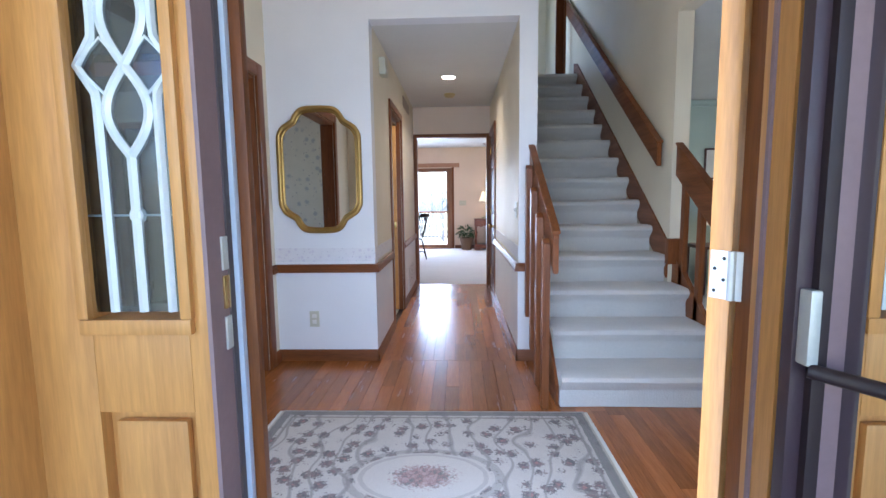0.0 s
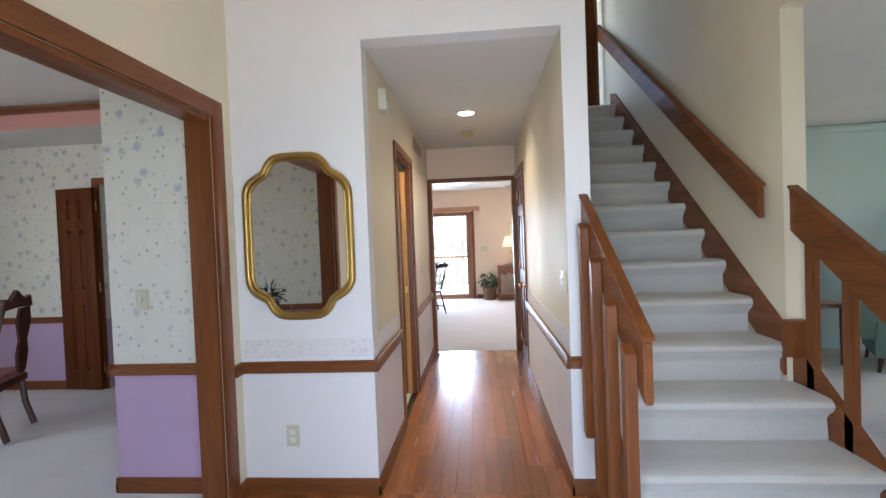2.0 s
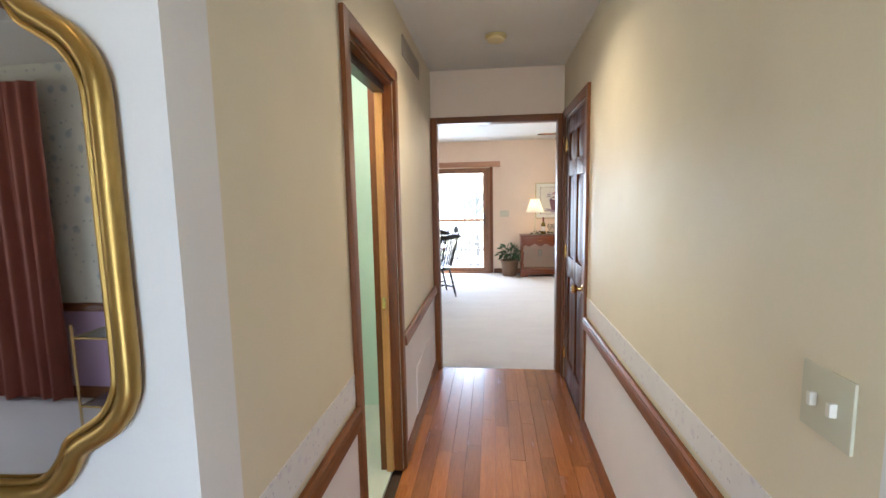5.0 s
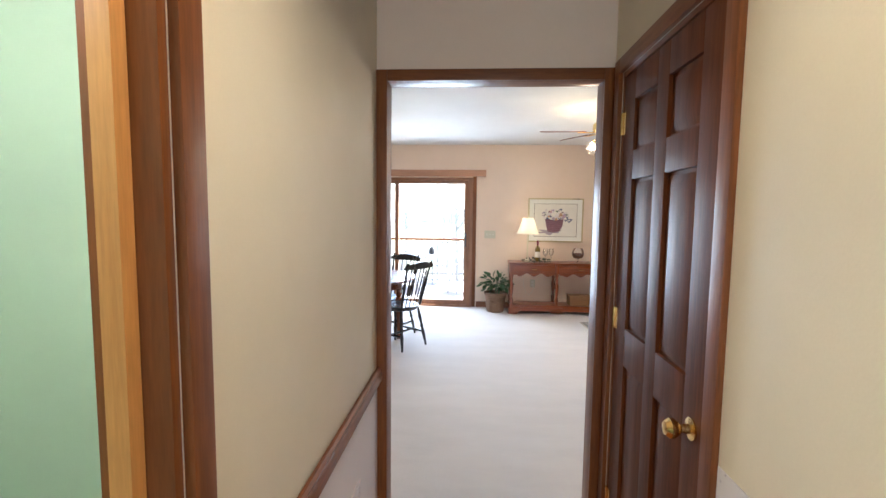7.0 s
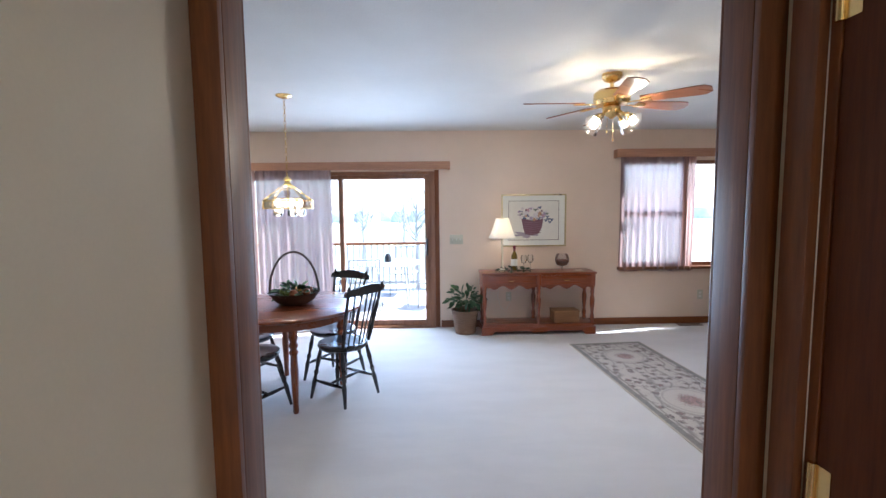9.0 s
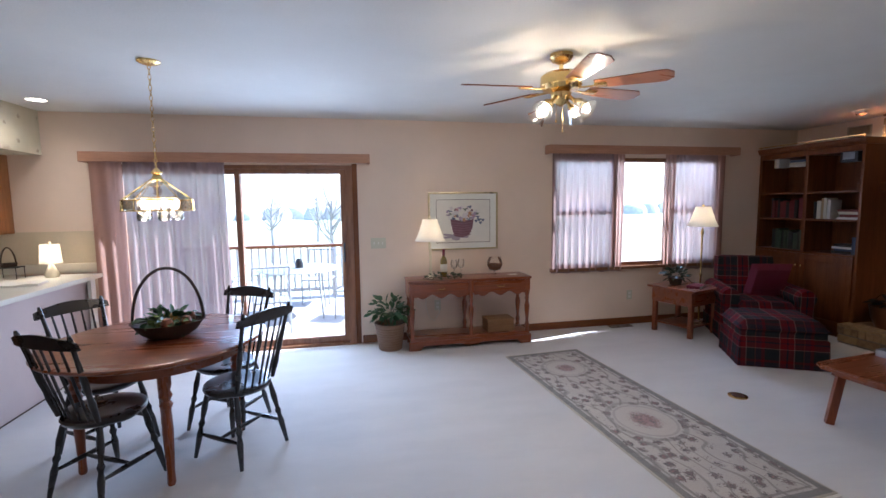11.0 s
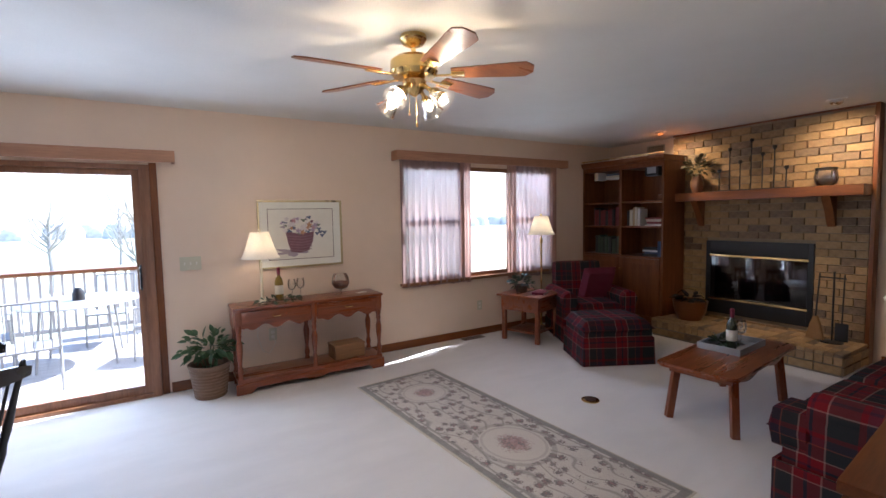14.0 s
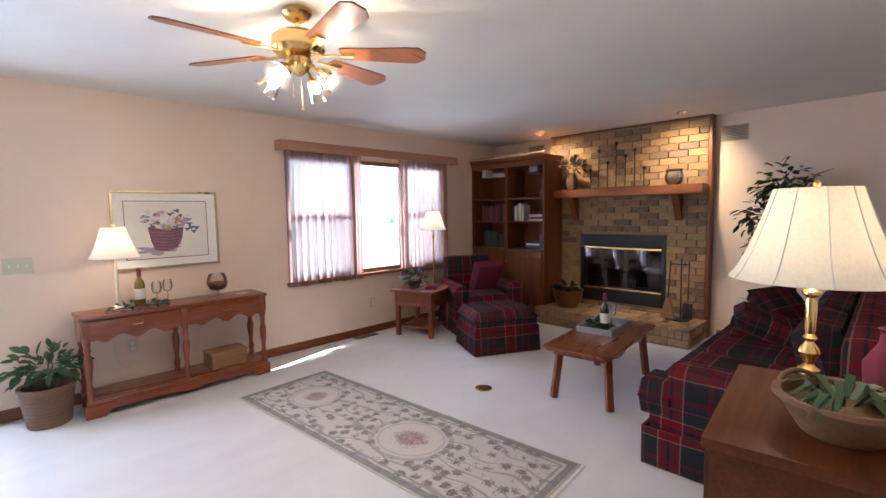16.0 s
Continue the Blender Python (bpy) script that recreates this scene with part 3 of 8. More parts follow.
# pocket door edge with its latch
pd = thing("pocket_door", "stained wood pocket door slid into the wall", "door", Matrix())
part("leaf", box(HL - 0.08, HL - 0.045, PK1 - 0.05, PK1 - 0.021, 0.01, 2.0, 0.002), "oak", pd)
part("latch", box(HL - 0.073, HL - 0.052, PK1 - 0.054, PK1 - 0.05, 0.90, 0.96, 0.001), "brass", pd, "brass edge latch")
part("track", box(HL - 0.085, HL - 0.035, PK0 + 0.02, PK1 - 0.03, 1.97, 2.009), "black", pd, "dark sliding track")

# staircase
st = thing("staircase", "straight stair with pale carpeted treads and stained skirts", "stairs", pose(0, 0, 0))
for k in range(14):
    y0, z1 = 2.90 + 0.262 * k, 0.195 * (k + 1)
    y1 = y0 + 0.262 if k < 13 else 6.46
    prof = [(y0, z1 - 0.195 + (0.002 if k == 0 else -0.03)), (y0 + 0.010, z1 - 0.10), (y0 - 0.006, z1 - 0.075), (y0 - 0.030, z1 - 0.056), (y0 - 0.042, z1 - 0.032), (y0 - 0.034, z1 - 0.010), (y0 - 0.012, z1 + 0.002), (y0 + 0.08, z1 + 0.004), (y1 + 0.02, z1), (y1 + 0.02, z1 - 0.195 - 0.03 if k else 0.002)]
    # open side is wider before the wall begins
    x1 = 1.775 if y0 < 3.5 else 1.735
    bm = bmesh.new()
    cuts = [0.828 + (x1 - 0.828) * i / 8 for i in range(9)]
    rings = [[bm.verts.new((x, y + 0.004 * math.sin(7 * x + k * 1.9 + z * 9), z + (0.003 * math.sin(5 * x + k) if i in (5, 6, 7) else 0))) for i, (y, z) in enumerate(prof)] for x in cuts]
    for a, b in zip(rings, rings[1:]):
        for i in range(len(prof)):
            j = (i + 1) % len(prof)
            bm.faces.new((a[i], a[j], b[j], b[i]))
    bm.faces.new(rings[0][::-1])
    bm.faces.new(rings[-1])
    part("step", bm, "stair_carpet", st)


def nose(y):
    return 0.195 + (y - 2.88) * 0.195 / 0.262


part("wall_skirt", outline([(3.66, nose(3.66) - 0.16), (6.46, nose(6.46) - 0.16), (6.46, nose(6.46) + 0.04), (6.30, nose(6.30) + 0.11), (3.66, nose(3.66) + 0.10)], 0.014, m=Matrix.Translation((1.735, 0, 0)), axis="x"), "trim_y", st, "stained skirt board along the wall")
part("outer_string", outline([(2.93, 0), (3.66, nose(3.66) - 0.30), (3.66, nose(3.66) + 0.1), (3.60, nose(3.60) + 0.02), (2.96, nose(2.96) + 0.0), (2.93, 0.12)], 0.03, m=Matrix.Translation((1.778, 0, 0)), axis="x"), "trim_y", st, "stained outer string board")
part("string_block", box(1.72, 1.82, 3.60, 3.655, 0.72, 0.90, 0.004), "trim", st, "stained block at the string's head")
part("inner_string", outline([(2.93, 0.0), (3.66, 0.0), (3.66, nose(3.66) + 0.02), (2.93, nose(2.93) - 0.12)], 0.018, m=Matrix.Translation((0.808, 0, 0)), axis="x"), "trim_y", st, "stained inner string board")


def rail_plank(name, label, x0, x1, y0, z0, y1, z1, deep):
    o = thing(name, label, "handrail")
    bm = outline([(y0, z0 - deep), (y1, z1 - deep), (y1, z1), (y0, z0)], x1 - x0, m=Matrix.Translation((x0, 0, 0)), axis="x")
    bmesh.ops.bevel(bm, geom=list(bm.edges), offset=0.005, segments=2, affect="EDGES")
    part("plank", bm, "trim_y", o)
    cap = outline([(y0 - 0.004, z0 - 0.001), (y1 + 0.004, z1 - 0.001), (y1 + 0.004, z1 + 0.016), (y0 - 0.004, z0 + 0.016)], x1 - x0 + 0.016, m=Matrix.Translation((x0 - 0.008, 0, 0)), axis="x")
    bmesh.ops.bevel(cap, geom=list(cap.edges), offset=0.004, segments=2, affect="EDGES")
    part("cap", cap, "trim_y", o)
    return o


def baluster(o, x, y, z0, z1, w=0.05, d=0.03):
    bm = outline([(y - w / 2, z0), (y + w / 2, z0 + 0.02), (y + w / 2, z1), (y - w / 2, z1 - 0.03)], d, m=Matrix.Translation((x, 0, 0)), axis="x")
    bmesh.ops.bevel(bm, geom=list(bm.edges), offset=0.004, segments=2, affect="EDGES")
    part("baluster", bm, "trim", o)


rl = rail_plank("stair_railing", "stained stair railing with flat balusters on the hall side", 0.757, 0.787, 2.80, 1.0, 3.655, 1.556, 0.215)
for y, z0, z1 in ((3.515, 0.37, 1.42), (3.305, 0.20, 1.265), (3.095, 0.05, 1.11), (2.885, 0.002, 0.975)):
    baluster(rl, 0.713, y, z0, z1, 0.052, 0.042)
rr = rail_plank("stair_railing", "stained stair railing with flat balusters beside the living room", 1.775, 1.815, 2.86, 0.99, 3.66, 1.555, 0.215)
baluster(rr, 1.765, 2.90, 0.002, 0.90, 0.06, 0.05)
for y in (3.10, 3.32, 3.54):
    baluster(rr, 1.778, y, nose(y) - 0.16, 0.99 + (y - 2.86) * 0.706 - 0.19, 0.055, 0.034)
hr = rail_plank("wall_handrail", "stained plank handrail fixed to the staircase wall", 1.685, 1.72, 3.76, 1.575, 6.75, 3.78, 0.165)
for y in (4.2, 5.4, 6.5):
    part("bracket", box(1.72, 1.75, y - 0.02, y + 0.02, 1.44 + (y - 3.76) * 0.737, 1.54 + (y - 3.76) * 0.737, 0.004), "trim", hr)
# unseen dome light high over the foyer, added for the warmth on the upper walls
fcl = thing("foyer_light", "unseen lit dome light added high on the foyer ceiling", "ceiling light", pose(-0.3, 2.5, 5.0))
part("base", lathe([(0.17, 0), (0.175, -0.015), (0.16, -0.025)], 24), "brass", fcl)
part("dome", lathe([(0.16, -0.022), (0.15, -0.07), (0.10, -0.11), (0.01, -0.13)], 24), glowing("foyer_dome", (1, 0.82, 0.55), 6.0), fcl)
lamp("foyer_bulb", "POINT", 12, pose(-0.3, 2.5, 4.78), (1, 0.76, 0.46), radius=0.12)
# door casing at the head of the stairs
lc = thing("landing_casing", "dark stained door casing at the head of the stairs", "door casing", kind="structure")
part("casing_board", box(1.56, 1.66, 6.72, 6.76, UP, 5.0, 0.004), "door_dark", lc)
# lighter trim puts the light on the casing's edge into its colour
part("casing_edge", box(1.66, 1.69, 6.71, 6.76, UP, 5.0, 0.004), "trim", lc)

# ---- entry: jambs, sidelights, open door, storm door ----
M["lead"] = plain("bright_leading", (0.72, 0.76, 0.80), 0.35, 0.2, vary=0.05, relief=0.0)
M["bevel_glass"] = pane("bevelled_glass", (0.50, 0.54, 0.57), 0.12, 0.9)
M["weather"] = plain("grey_weatherstrip", (0.085, 0.065, 0.07), 0.6)
M["storm"] = plain("dark_brown_storm_frame", (0.03, 0.017, 0.02), 0.5, 0.0)


def leaded_pane(t, x0, x1, y, z0, z1):
    """Bevelled glass with curved lead cames, as one part with sub-parts."""
    g = part("glass_pane", box(x0, x1, y - 0.004, y + 0.004, z0, z1), "bevel_glass", t)
    c, w = (x0 + x1) / 2, (x1 - x0) / 2
    zm = z0 + 0.42

    def came(pts, r=0.0085):
        part("came", tube([(p[0], y - 0.002, p[1]) for p in pts], r, 6), "lead", g)

    for s in (-1, 1):
        came([(c + s * w * 0.6, z0), (c + s * w * 0.6, zm - 0.07), (c + s * w * 0.62, zm - 0.045), (c + s * w * 0.95, zm), (c + s * w * 0.62, zm + 0.045), (c + s * w * 0.6, zm + 0.07), (c + s * w * 0.6, z1)])
        came([(c + s * w * 0.42 * math.sin(math.pi * k / 12), zm - 0.15 + 0.15 * k / 12) for k in range(13)])
        came([(c + s * w * 0.42 * math.sin(math.pi * k / 12), zm + 0.17 * k / 12) for k in range(13)])
        came([(c, zm), (c + s * w * 0.45, zm + 0.045), (c + s * w * 0.95, zm), (c + s * w * 0.45, zm - 0.045), (c, zm)], 0.004)
    came([(c, z0), (c, zm - 0.15)])
    came([(c, zm + 0.17), (c, z1)])
    came([(x0, z0 + 0.17), (x1, z0 + 0.17)], 0.002)
    part("rosette", lathe([(0.010, -0.007), (0.016, 0), (0.010, 0.007)], 12, m=Matrix.Translation((c, y, z0 + 0.17)) @ Euler((radians(90), 0, 0)).to_matrix().to_4x4()), "lead", g)


def sidelight(name, x0, x1, a, b):
    t = thing(name, "honey oak sidelight with a leaded glass pane", "sidelight", group="entry sidelights")
    y0, y1 = 1.137, 1.197
    part("stile", box(x0, a, y0, y1, 0, 2.1, 0.003), "oak", t)
    part("stile", box(b, x1, y0, y1, 0, 2.1, 0.003), "oak", t)
    part("bottom_rail", box(a, b, y0, y1, 0, 0.22, 0.003), "oak", t)
    part("lock_rail", box(a, b, y0, y1, 0.82, 0.99, 0.003), "oak", t)
    part("top_rail", box(a, b, y0, y1, 1.98, 2.1, 0.003), "oak", t)
    bm = box(a, b, 1.162, 1.182, 0.22, 0.82)
    bm_box(bm, a + 0.02, b - 0.02, 1.145, 1.162, 0.25, 0.80, 0.008)
    part("panel", bm, "oak", t)
    for q in ((a - 0.012, b + 0.012, 0.965, 0.992), (a - 0.014, a + 0.006, 0.992, 1.98), (b - 0.006, b + 0.014, 0.992, 1.98)):
        part("bead", box(q[0], q[1], 1.123, 1.137, q[2], q[3], 0.004), "oak", t)
    leaded_pane(t, a, b, 1.155, 1.0, 1.98)
    return t


sidelight("sidelight", -0.50, -0.172, -0.385, -0.212)
sidelight("sidelight", 0.865, 1.20, 0.93, 1.10)
M["hinge_metal"] = plain("worn_pale_hinge", (0.66, 0.66, 0.64), 0.4, 0.4, vary=0.15, relief=0.1)
ej = thing("entry_frame", "honey oak entry frame with grey weatherstrip and strike plates", "door frame", kind="structure")
part("outer_jamb", box(-0.66, -0.50, 1.02, 1.30, 0, 2.12, 0.003), "oak", ej)
part("outer_jamb", box(1.20, 1.24, 1.02, 1.30, 0, 2.12, 0.003), "oak", ej)
M["mauve_jamb"] = plain("mauve_entry_tone", (0.26, 0.17, 0.18), 0.5, vary=0.15)
M["brick_mould"] = plain("dark_plum_moulding", (0.055, 0.032, 0.042), 0.4, vary=0.12)
# mauve stands in for skylight on the dark oak strike jamb
part("strike_jamb", box(-0.172, -0.164, 1.125, 1.25, 0, 2.1, 0.002), "mauve_jamb", ej, "strike jamb coloured mauve for the skylight on it")
part("groove", box(-0.166, -0.160, 1.188, 1.204, 0, 2.1), "weather", ej, "dark weatherstrip groove")
# pale blue is the sky's reflection on the jamb edge, put in as colour
part("weatherstrip", box(-0.164, -0.151, 1.205, 1.222, 0, 2.09, 0.004), plain("sky_reflection_strip", (0.50, 0.55, 0.68), 0.5), ej, "jamb edge strip coloured pale blue for the reflected sky")
part("door_stop", box(-0.164, -0.131, 1.223, 1.245, 0, 2.09, 0.003), "trim", ej)
part("outer_hinge_jamb", box(0.80, 0.862, 1.157, 1.236, 0, 2.1, 0.003), "oak", ej)
part("weatherstrip", box(0.795, 0.80, 1.203, 1.212, 0, 2.09), "mauve_jamb", ej, "mauve weatherstrip")
# dark trim in the oak frame puts the rabbet's shadow into its colour
part("hinge_jamb", box(0.818, 0.862, 1.237, 1.31, 0, 2.1, 0.003), "trim", ej)
for x0, x1, y0, mt in ((0.79, 0.815, 1.110, "brick_mould"), (0.815, 0.837, 1.097, "storm"), (0.837, 0.870, 1.104, "mauve_jamb"), (0.870, 0.898, 1.112, "brick_mould"), (0.898, 0.910, 1.118, "weather")):
    part("brick_moulding", box(x0, x1, y0, 1.136, 0, 2.1, 0.004), mt, ej, "dark plum painted moulding")
part("closer_bracket", box(0.795, 0.813, 1.084, 1.109, 0.925, 1.045, 0.004), "hinge_metal", ej, "pale metal closer bracket")
part("door_closer", tube([(0.803, 1.09, 0.918), (0.82, 1.075, 0.915), (0.95, 0.92, 0.905), (1.02, 0.70, 0.90)], 0.012, 10), "storm", ej, "dark storm door closer tube")
part("head", box(-0.50, 1.20, 1.10, 1.31, 2.1, 2.13), "oak", ej)
part("sill", box(-0.50, 1.24, 1.0, 1.31, -0.02, 0.012, 0.003), "chrome", ej, "worn metal threshold")
for z, mt in ((0.955, "hinge_metal"), (1.03, "brass"), (1.10, "hinge_metal")):
    part("strike_plate", box(-0.164, -0.160, 1.168, 1.187, z - 0.03, z + 0.03, 0.001), mt, ej, "worn strike plate")
part("interior_casing", box(-0.275, -0.195, 1.301, 1.317, 0, 2.16, 0.004), "trim", ej)
part("interior_casing", box(0.89, 0.96, 1.301, 1.317, 0, 2.16, 0.004), "trim", ej)
fd = thing("front_door", "honey oak front door standing open into the foyer", "door", pose(0.808, 1.314, 0, 0, 0, 33))
part("leaf", box(0.0, 0.90, -0.0, 0.045, 0.014, 2.06, 0.003), "oak", fd)
for z in (0.30, 1.03, 1.80):
    bm = box(-0.003, 0.0, 0.004, 0.04, z - 0.05, z + 0.05, 0.001)
    bm_box(bm, -0.004, 0.0, -0.03, 0.0, z - 0.05, z + 0.05, 0.001)
    lathe([(0.008, z - 0.05), (0.008, z + 0.05)], 10, bm, Matrix.Translation((-0.004, -0.004, 0)))
    hg = part("hinge", bm, "hinge_metal", fd, "bright steel hinge")
    for u, w in ((0.012, 0.034), (0.03, 0.012), (0.012, -0.01), (0.03, -0.034)):
        part("screw", lathe([(0.004, 0), (0.003, 0.0012)], 8, m=Matrix.Translation((-0.0042, u, z + w)) @ Euler((0, radians(-90), 0)).to_matrix().to_4x4()), "black", hg)
sd = thing("storm_door", "dark brown storm door swung outwards beside the entry", "storm door", pose(0.96, 1.03, 0, 0, 0, -76))
for q in ((0, 0.045, 0.0, 2.08), (0.81, 0.9, 0.0, 2.08), (0.045, 0.81, 0.0, 0.2), (0.045, 0.81, 0.88, 0.94), (0.045, 0.81, 1.98, 2.08)):
    part("frame_rail", box(q[0], q[1], -0.016, 0.016, q[2], q[3], 0.004), "storm", sd)
part("glass_pane", box(0.045, 0.81, -0.003, 0.003, 0.94, 1.98), "glass", sd)
part("glass_pane", box(0.045, 0.81, -0.003, 0.003, 0.2, 0.88), "glass", sd)
part("pull_handle", tube([(0.02, 0.016, 0.95), (0.02, 0.03, 0.96), (0.02, 0.03, 1.05), (0.02, 0.016, 1.06)], 0.007), "chrome", sd, "pale metal pull handle")

# ---- sliding door, window, deck ----
M["slider_frame"] = timber("slider_wood", (0.30, 0.14, 0.065), (0.16, 0.065, 0.03), 2, 0.4)
sl = thing("sliding_door", "stained wood sliding glass door, closed, to the deck", "sliding door", kind="structure")
part("side_frame", box(SL0, SL0 + 0.05, 11.46, 11.58, 0, SLH, 0.003), "slider_frame", sl)
part("side_frame", box(SL1 - 0.05, SL1 + 0.02, 11.46, 11.58, 0, SLH, 0.003), "slider_frame", sl)
part("head_frame", box(SL0 + 0.05, SL1 - 0.05, 11.46, 11.58, SLH - 0.04, SLH, 0.003), "slider_frame", sl)
part("threshold", box(SL0 + 0.05, SL1 - 0.05, 11.46, 11.58, 0, 0.03, 0.003), "slider_frame", sl)
for x0, x1, y in ((SL0 + 0.05, -1.04, 11.545), (-1.10, SL1 - 0.05, 11.51)):
    s = part("sash", boxes([(x0, x0 + 0.055, y - 0.016, y + 0.016, 0.03, SLH - 0.04), (x1 - 0.055, x1, y - 0.016, y + 0.016, 0.03, SLH - 0.04), (x0 + 0.055, x1 - 0.055, y - 0.016, y + 0.016, 0.03, 0.10), (x0 + 0.055, x1 - 0.055, y - 0.016, y + 0.016, SLH - 0.09, SLH - 0.04)], 0.002), "slider_frame", sl)
    g = part("glass_pane", box(x0 + 0.055, x1 - 0.055, y - 0.003, y + 0.003, 0.10, SLH - 0.09), "glass", s)
    g.visible_shadow = False
part("pull_handle", tube([(-0.02, 11.49, 0.92), (-0.02, 11.455, 0.94), (-0.02, 11.455, 1.10), (-0.02, 11.49, 1.12)], 0.009), "black", sl, "dark pull handle")
part("casing", box(SL1 + 0.02, SL1 + 0.075, 11.482, 11.5, 0, SLH + 0.02, 0.004), "trim", sl)

wn = thing("window_1", "stained wood triple window above a bright lawn", "window", kind="structure")
for x0, x1 in ((W0, 3.2), (3.2, 3.94), (3.94, W1)):
    f = part("sash", boxes([(x0, x0 + 0.032, 11.502, 11.53, WZ0, WZ1), (x1 - 0.032, x1, 11.502, 11.53, WZ0, WZ1), (x0 + 0.032, x1 - 0.032, 11.502, 11.53, WZ0, WZ0 + 0.05), (x0 + 0.032, x1 - 0.032, 11.502, 11.53, WZ1 - 0.05, WZ1)], 0.002), "slider_frame", wn)
    if x0 != 3.2:
        part("meeting_rail", box(x0 + 0.032, x1 - 0.032, 11.505, 11.527, 1.38, 1.43, 0.002), "slider_frame", f)
    g = part("glass_pane", box(x0 + 0.032, x1 - 0.032, 11.512, 11.518, WZ0 + 0.05, WZ1 - 0.05), "glass", f)
    g.visible_shadow = False
part("sill", box(W0 - 0.05, W1 + 0.05, 11.452, 11.5, WZ0 - 0.035, WZ0, 0.005), "slider_frame", wn)

M["valance"] = timber("peach_stained_valance", (0.46, 0.25, 0.15), (0.34, 0.17, 0.10), 0, 0.55, coat=0.0)


def valance(name, x0, x1, z0, z1, label):
    t = thing(name, label, "valance")
    bm = box(x0, x1, 11.36, 11.385, z0, z1, 0.006)
    bm_box(bm, x0, x0 + 0.025, 11.385, 11.5, z0, z1, 0.004)
    bm_box(bm, x1 - 0.025, x1, 11.385, 11.5, z0, z1, 0.004)
    part("board", bm, "valance", t)
    return t


valance("slider_valance", -2.42, 0.27, 1.965, 2.06, "tan wooden valance above the sliding door")
valance("window_valance", 2.30, 4.86, 2.09, 2.19, "tan wooden valance above the window")


def drape(name, label, x0, x1, y, z0, z1, period, depth, material, seed):
    """Pleated cloth hanging from a header, with folds that wander a little."""
    rng = random.Random(seed)
    n = max(24, int((x1 - x0) / period * 14))
    bm = bmesh.new()
    cols = []
    ph = [rng.uniform(-0.5, 0.5) for _ in range(200)]
    for i in range(n + 1):
        u = i / n * (x1 - x0)
        k = u / period
        row = []
        for j in range(7):
            v = j / 6
            w = k + 0.12 * math.sin(ph[int(k) % 200] * 6 + v * 2.0)
            d = depth * (0.45 + 0.55 * v) * math.sin(2 * math.pi * w) + depth * 0.3 * math.sin(2 * math.pi * w * 0.37 + seed)
            row.append(bm.verts.new((x0 + u + 0.01 * v * math.sin(k * 1.7), y + d, z1 + (z0 - z1) * v + (0.008 * math.sin(k * 2.2) if j == 6 else 0))))
        cols.append(row)
    for a, b in zip(cols, cols[1:]):
        for j in range(6):
            bm.faces.new((a[j], b[j], b[j + 1], a[j + 1]))
    t = thing(name, label, "curtain")
    part("cloth", bm, material, t)
    part("hem", tube([(x0, y, z0 + 0.004), ((x0 + x1) / 2, y, z0 + 0.004), (x1, y, z0 + 0.004)], 0.004, 5), material, t)
    return t


M["sheer"] = sheer("mauve_sheer", (0.37, 0.265, 0.25), 0.06)
M["sheer_thick"] = sheer("tan_stacked_sheer", (0.50, 0.31, 0.25), 0.01)
drape("slider_drape", "pleated mauve sheer drape over half the sliding door", -2.07, -1.17, 11.41, 0.03, 1.97, 0.105, 0.03, M["sheer"], 1)
drape("slider_drape_stack", "tan drape stacked at the end of the sliding door", -2.36, -2.08, 11.41, 0.03, 1.97, 0.11, 0.012, M["sheer_thick"], 2)
drape("window_curtain", "mauve sheer curtain gathered over one side of the window", 2.38, 3.22, 11.468, 0.69, 2.11, 0.085, 0.02, M["sheer"], 3)
drape("window_curtain_stack", "gathered brown edge of the sheer window curtain", 3.16, 3.32, 11.462, 0.69, 2.11, 0.05, 0.016, M["sheer_thick"], 4)
drape("window_curtain", "mauve sheer curtain gathered over the far side of the window", 3.99, 4.62, 11.468, 0.67, 2.11, 0.08, 0.02, M["sheer"], 5)
drape("window_curtain_stack", "gathered brown edge of the sheer window curtain", 3.88, 4.02, 11.462, 0.67, 2.11, 0.05, 0.016, M["sheer_thick"], 6)
drape("window_curtain_stack", "gathered brown edge of the sheer window curtain", 4.60, 4.74, 11.462, 0.67, 2.11, 0.05, 0.016, M["sheer_thick"], 7)

# deck outside
dk = thing("deck", "weathered grey timber deck in bright sun", "deck", kind="structure")
for i in range(25):
    part("deck_board", box(-4.5, 1.8, 11.6 + 0.14 * i, 11.733 + 0.14 * i, -0.16, -0.12, 0.004), "deck", dk)
part("joists", boxes([(-4.4, -4.3, 11.6, 15.1, -0.9, -0.16), (1.6, 1.7, 11.6, 15.1, -0.9, -0.16)]), "deck", dk)
rg = thing("deck_railing", "timber deck railing with thin upright spindles", "railing")
part("top_rail", box(-4.5, 1.8, 14.96, 15.1, 0.78, 0.83, 0.006), "trim_x", rg)
part("bottom_rail", box(-4.5, 1.8, 15.0, 15.06, -0.02, 0.04, 0.004), "deck", rg)
for i in range(52):
    x = -4.45 + 0.12 * i
    part("spindle", box(x, x + 0.03, 15.015, 15.045, 0.04, 0.78), "deck", rg)
for x in (-4.5, -2.4, -0.3, 1.72):
    part("post", box(x, x + 0.09, 14.98, 15.07, -0.12, 0.79, 0.004), "deck", rg)

# floor boards, foyer and hall
rng = random.Random(4)


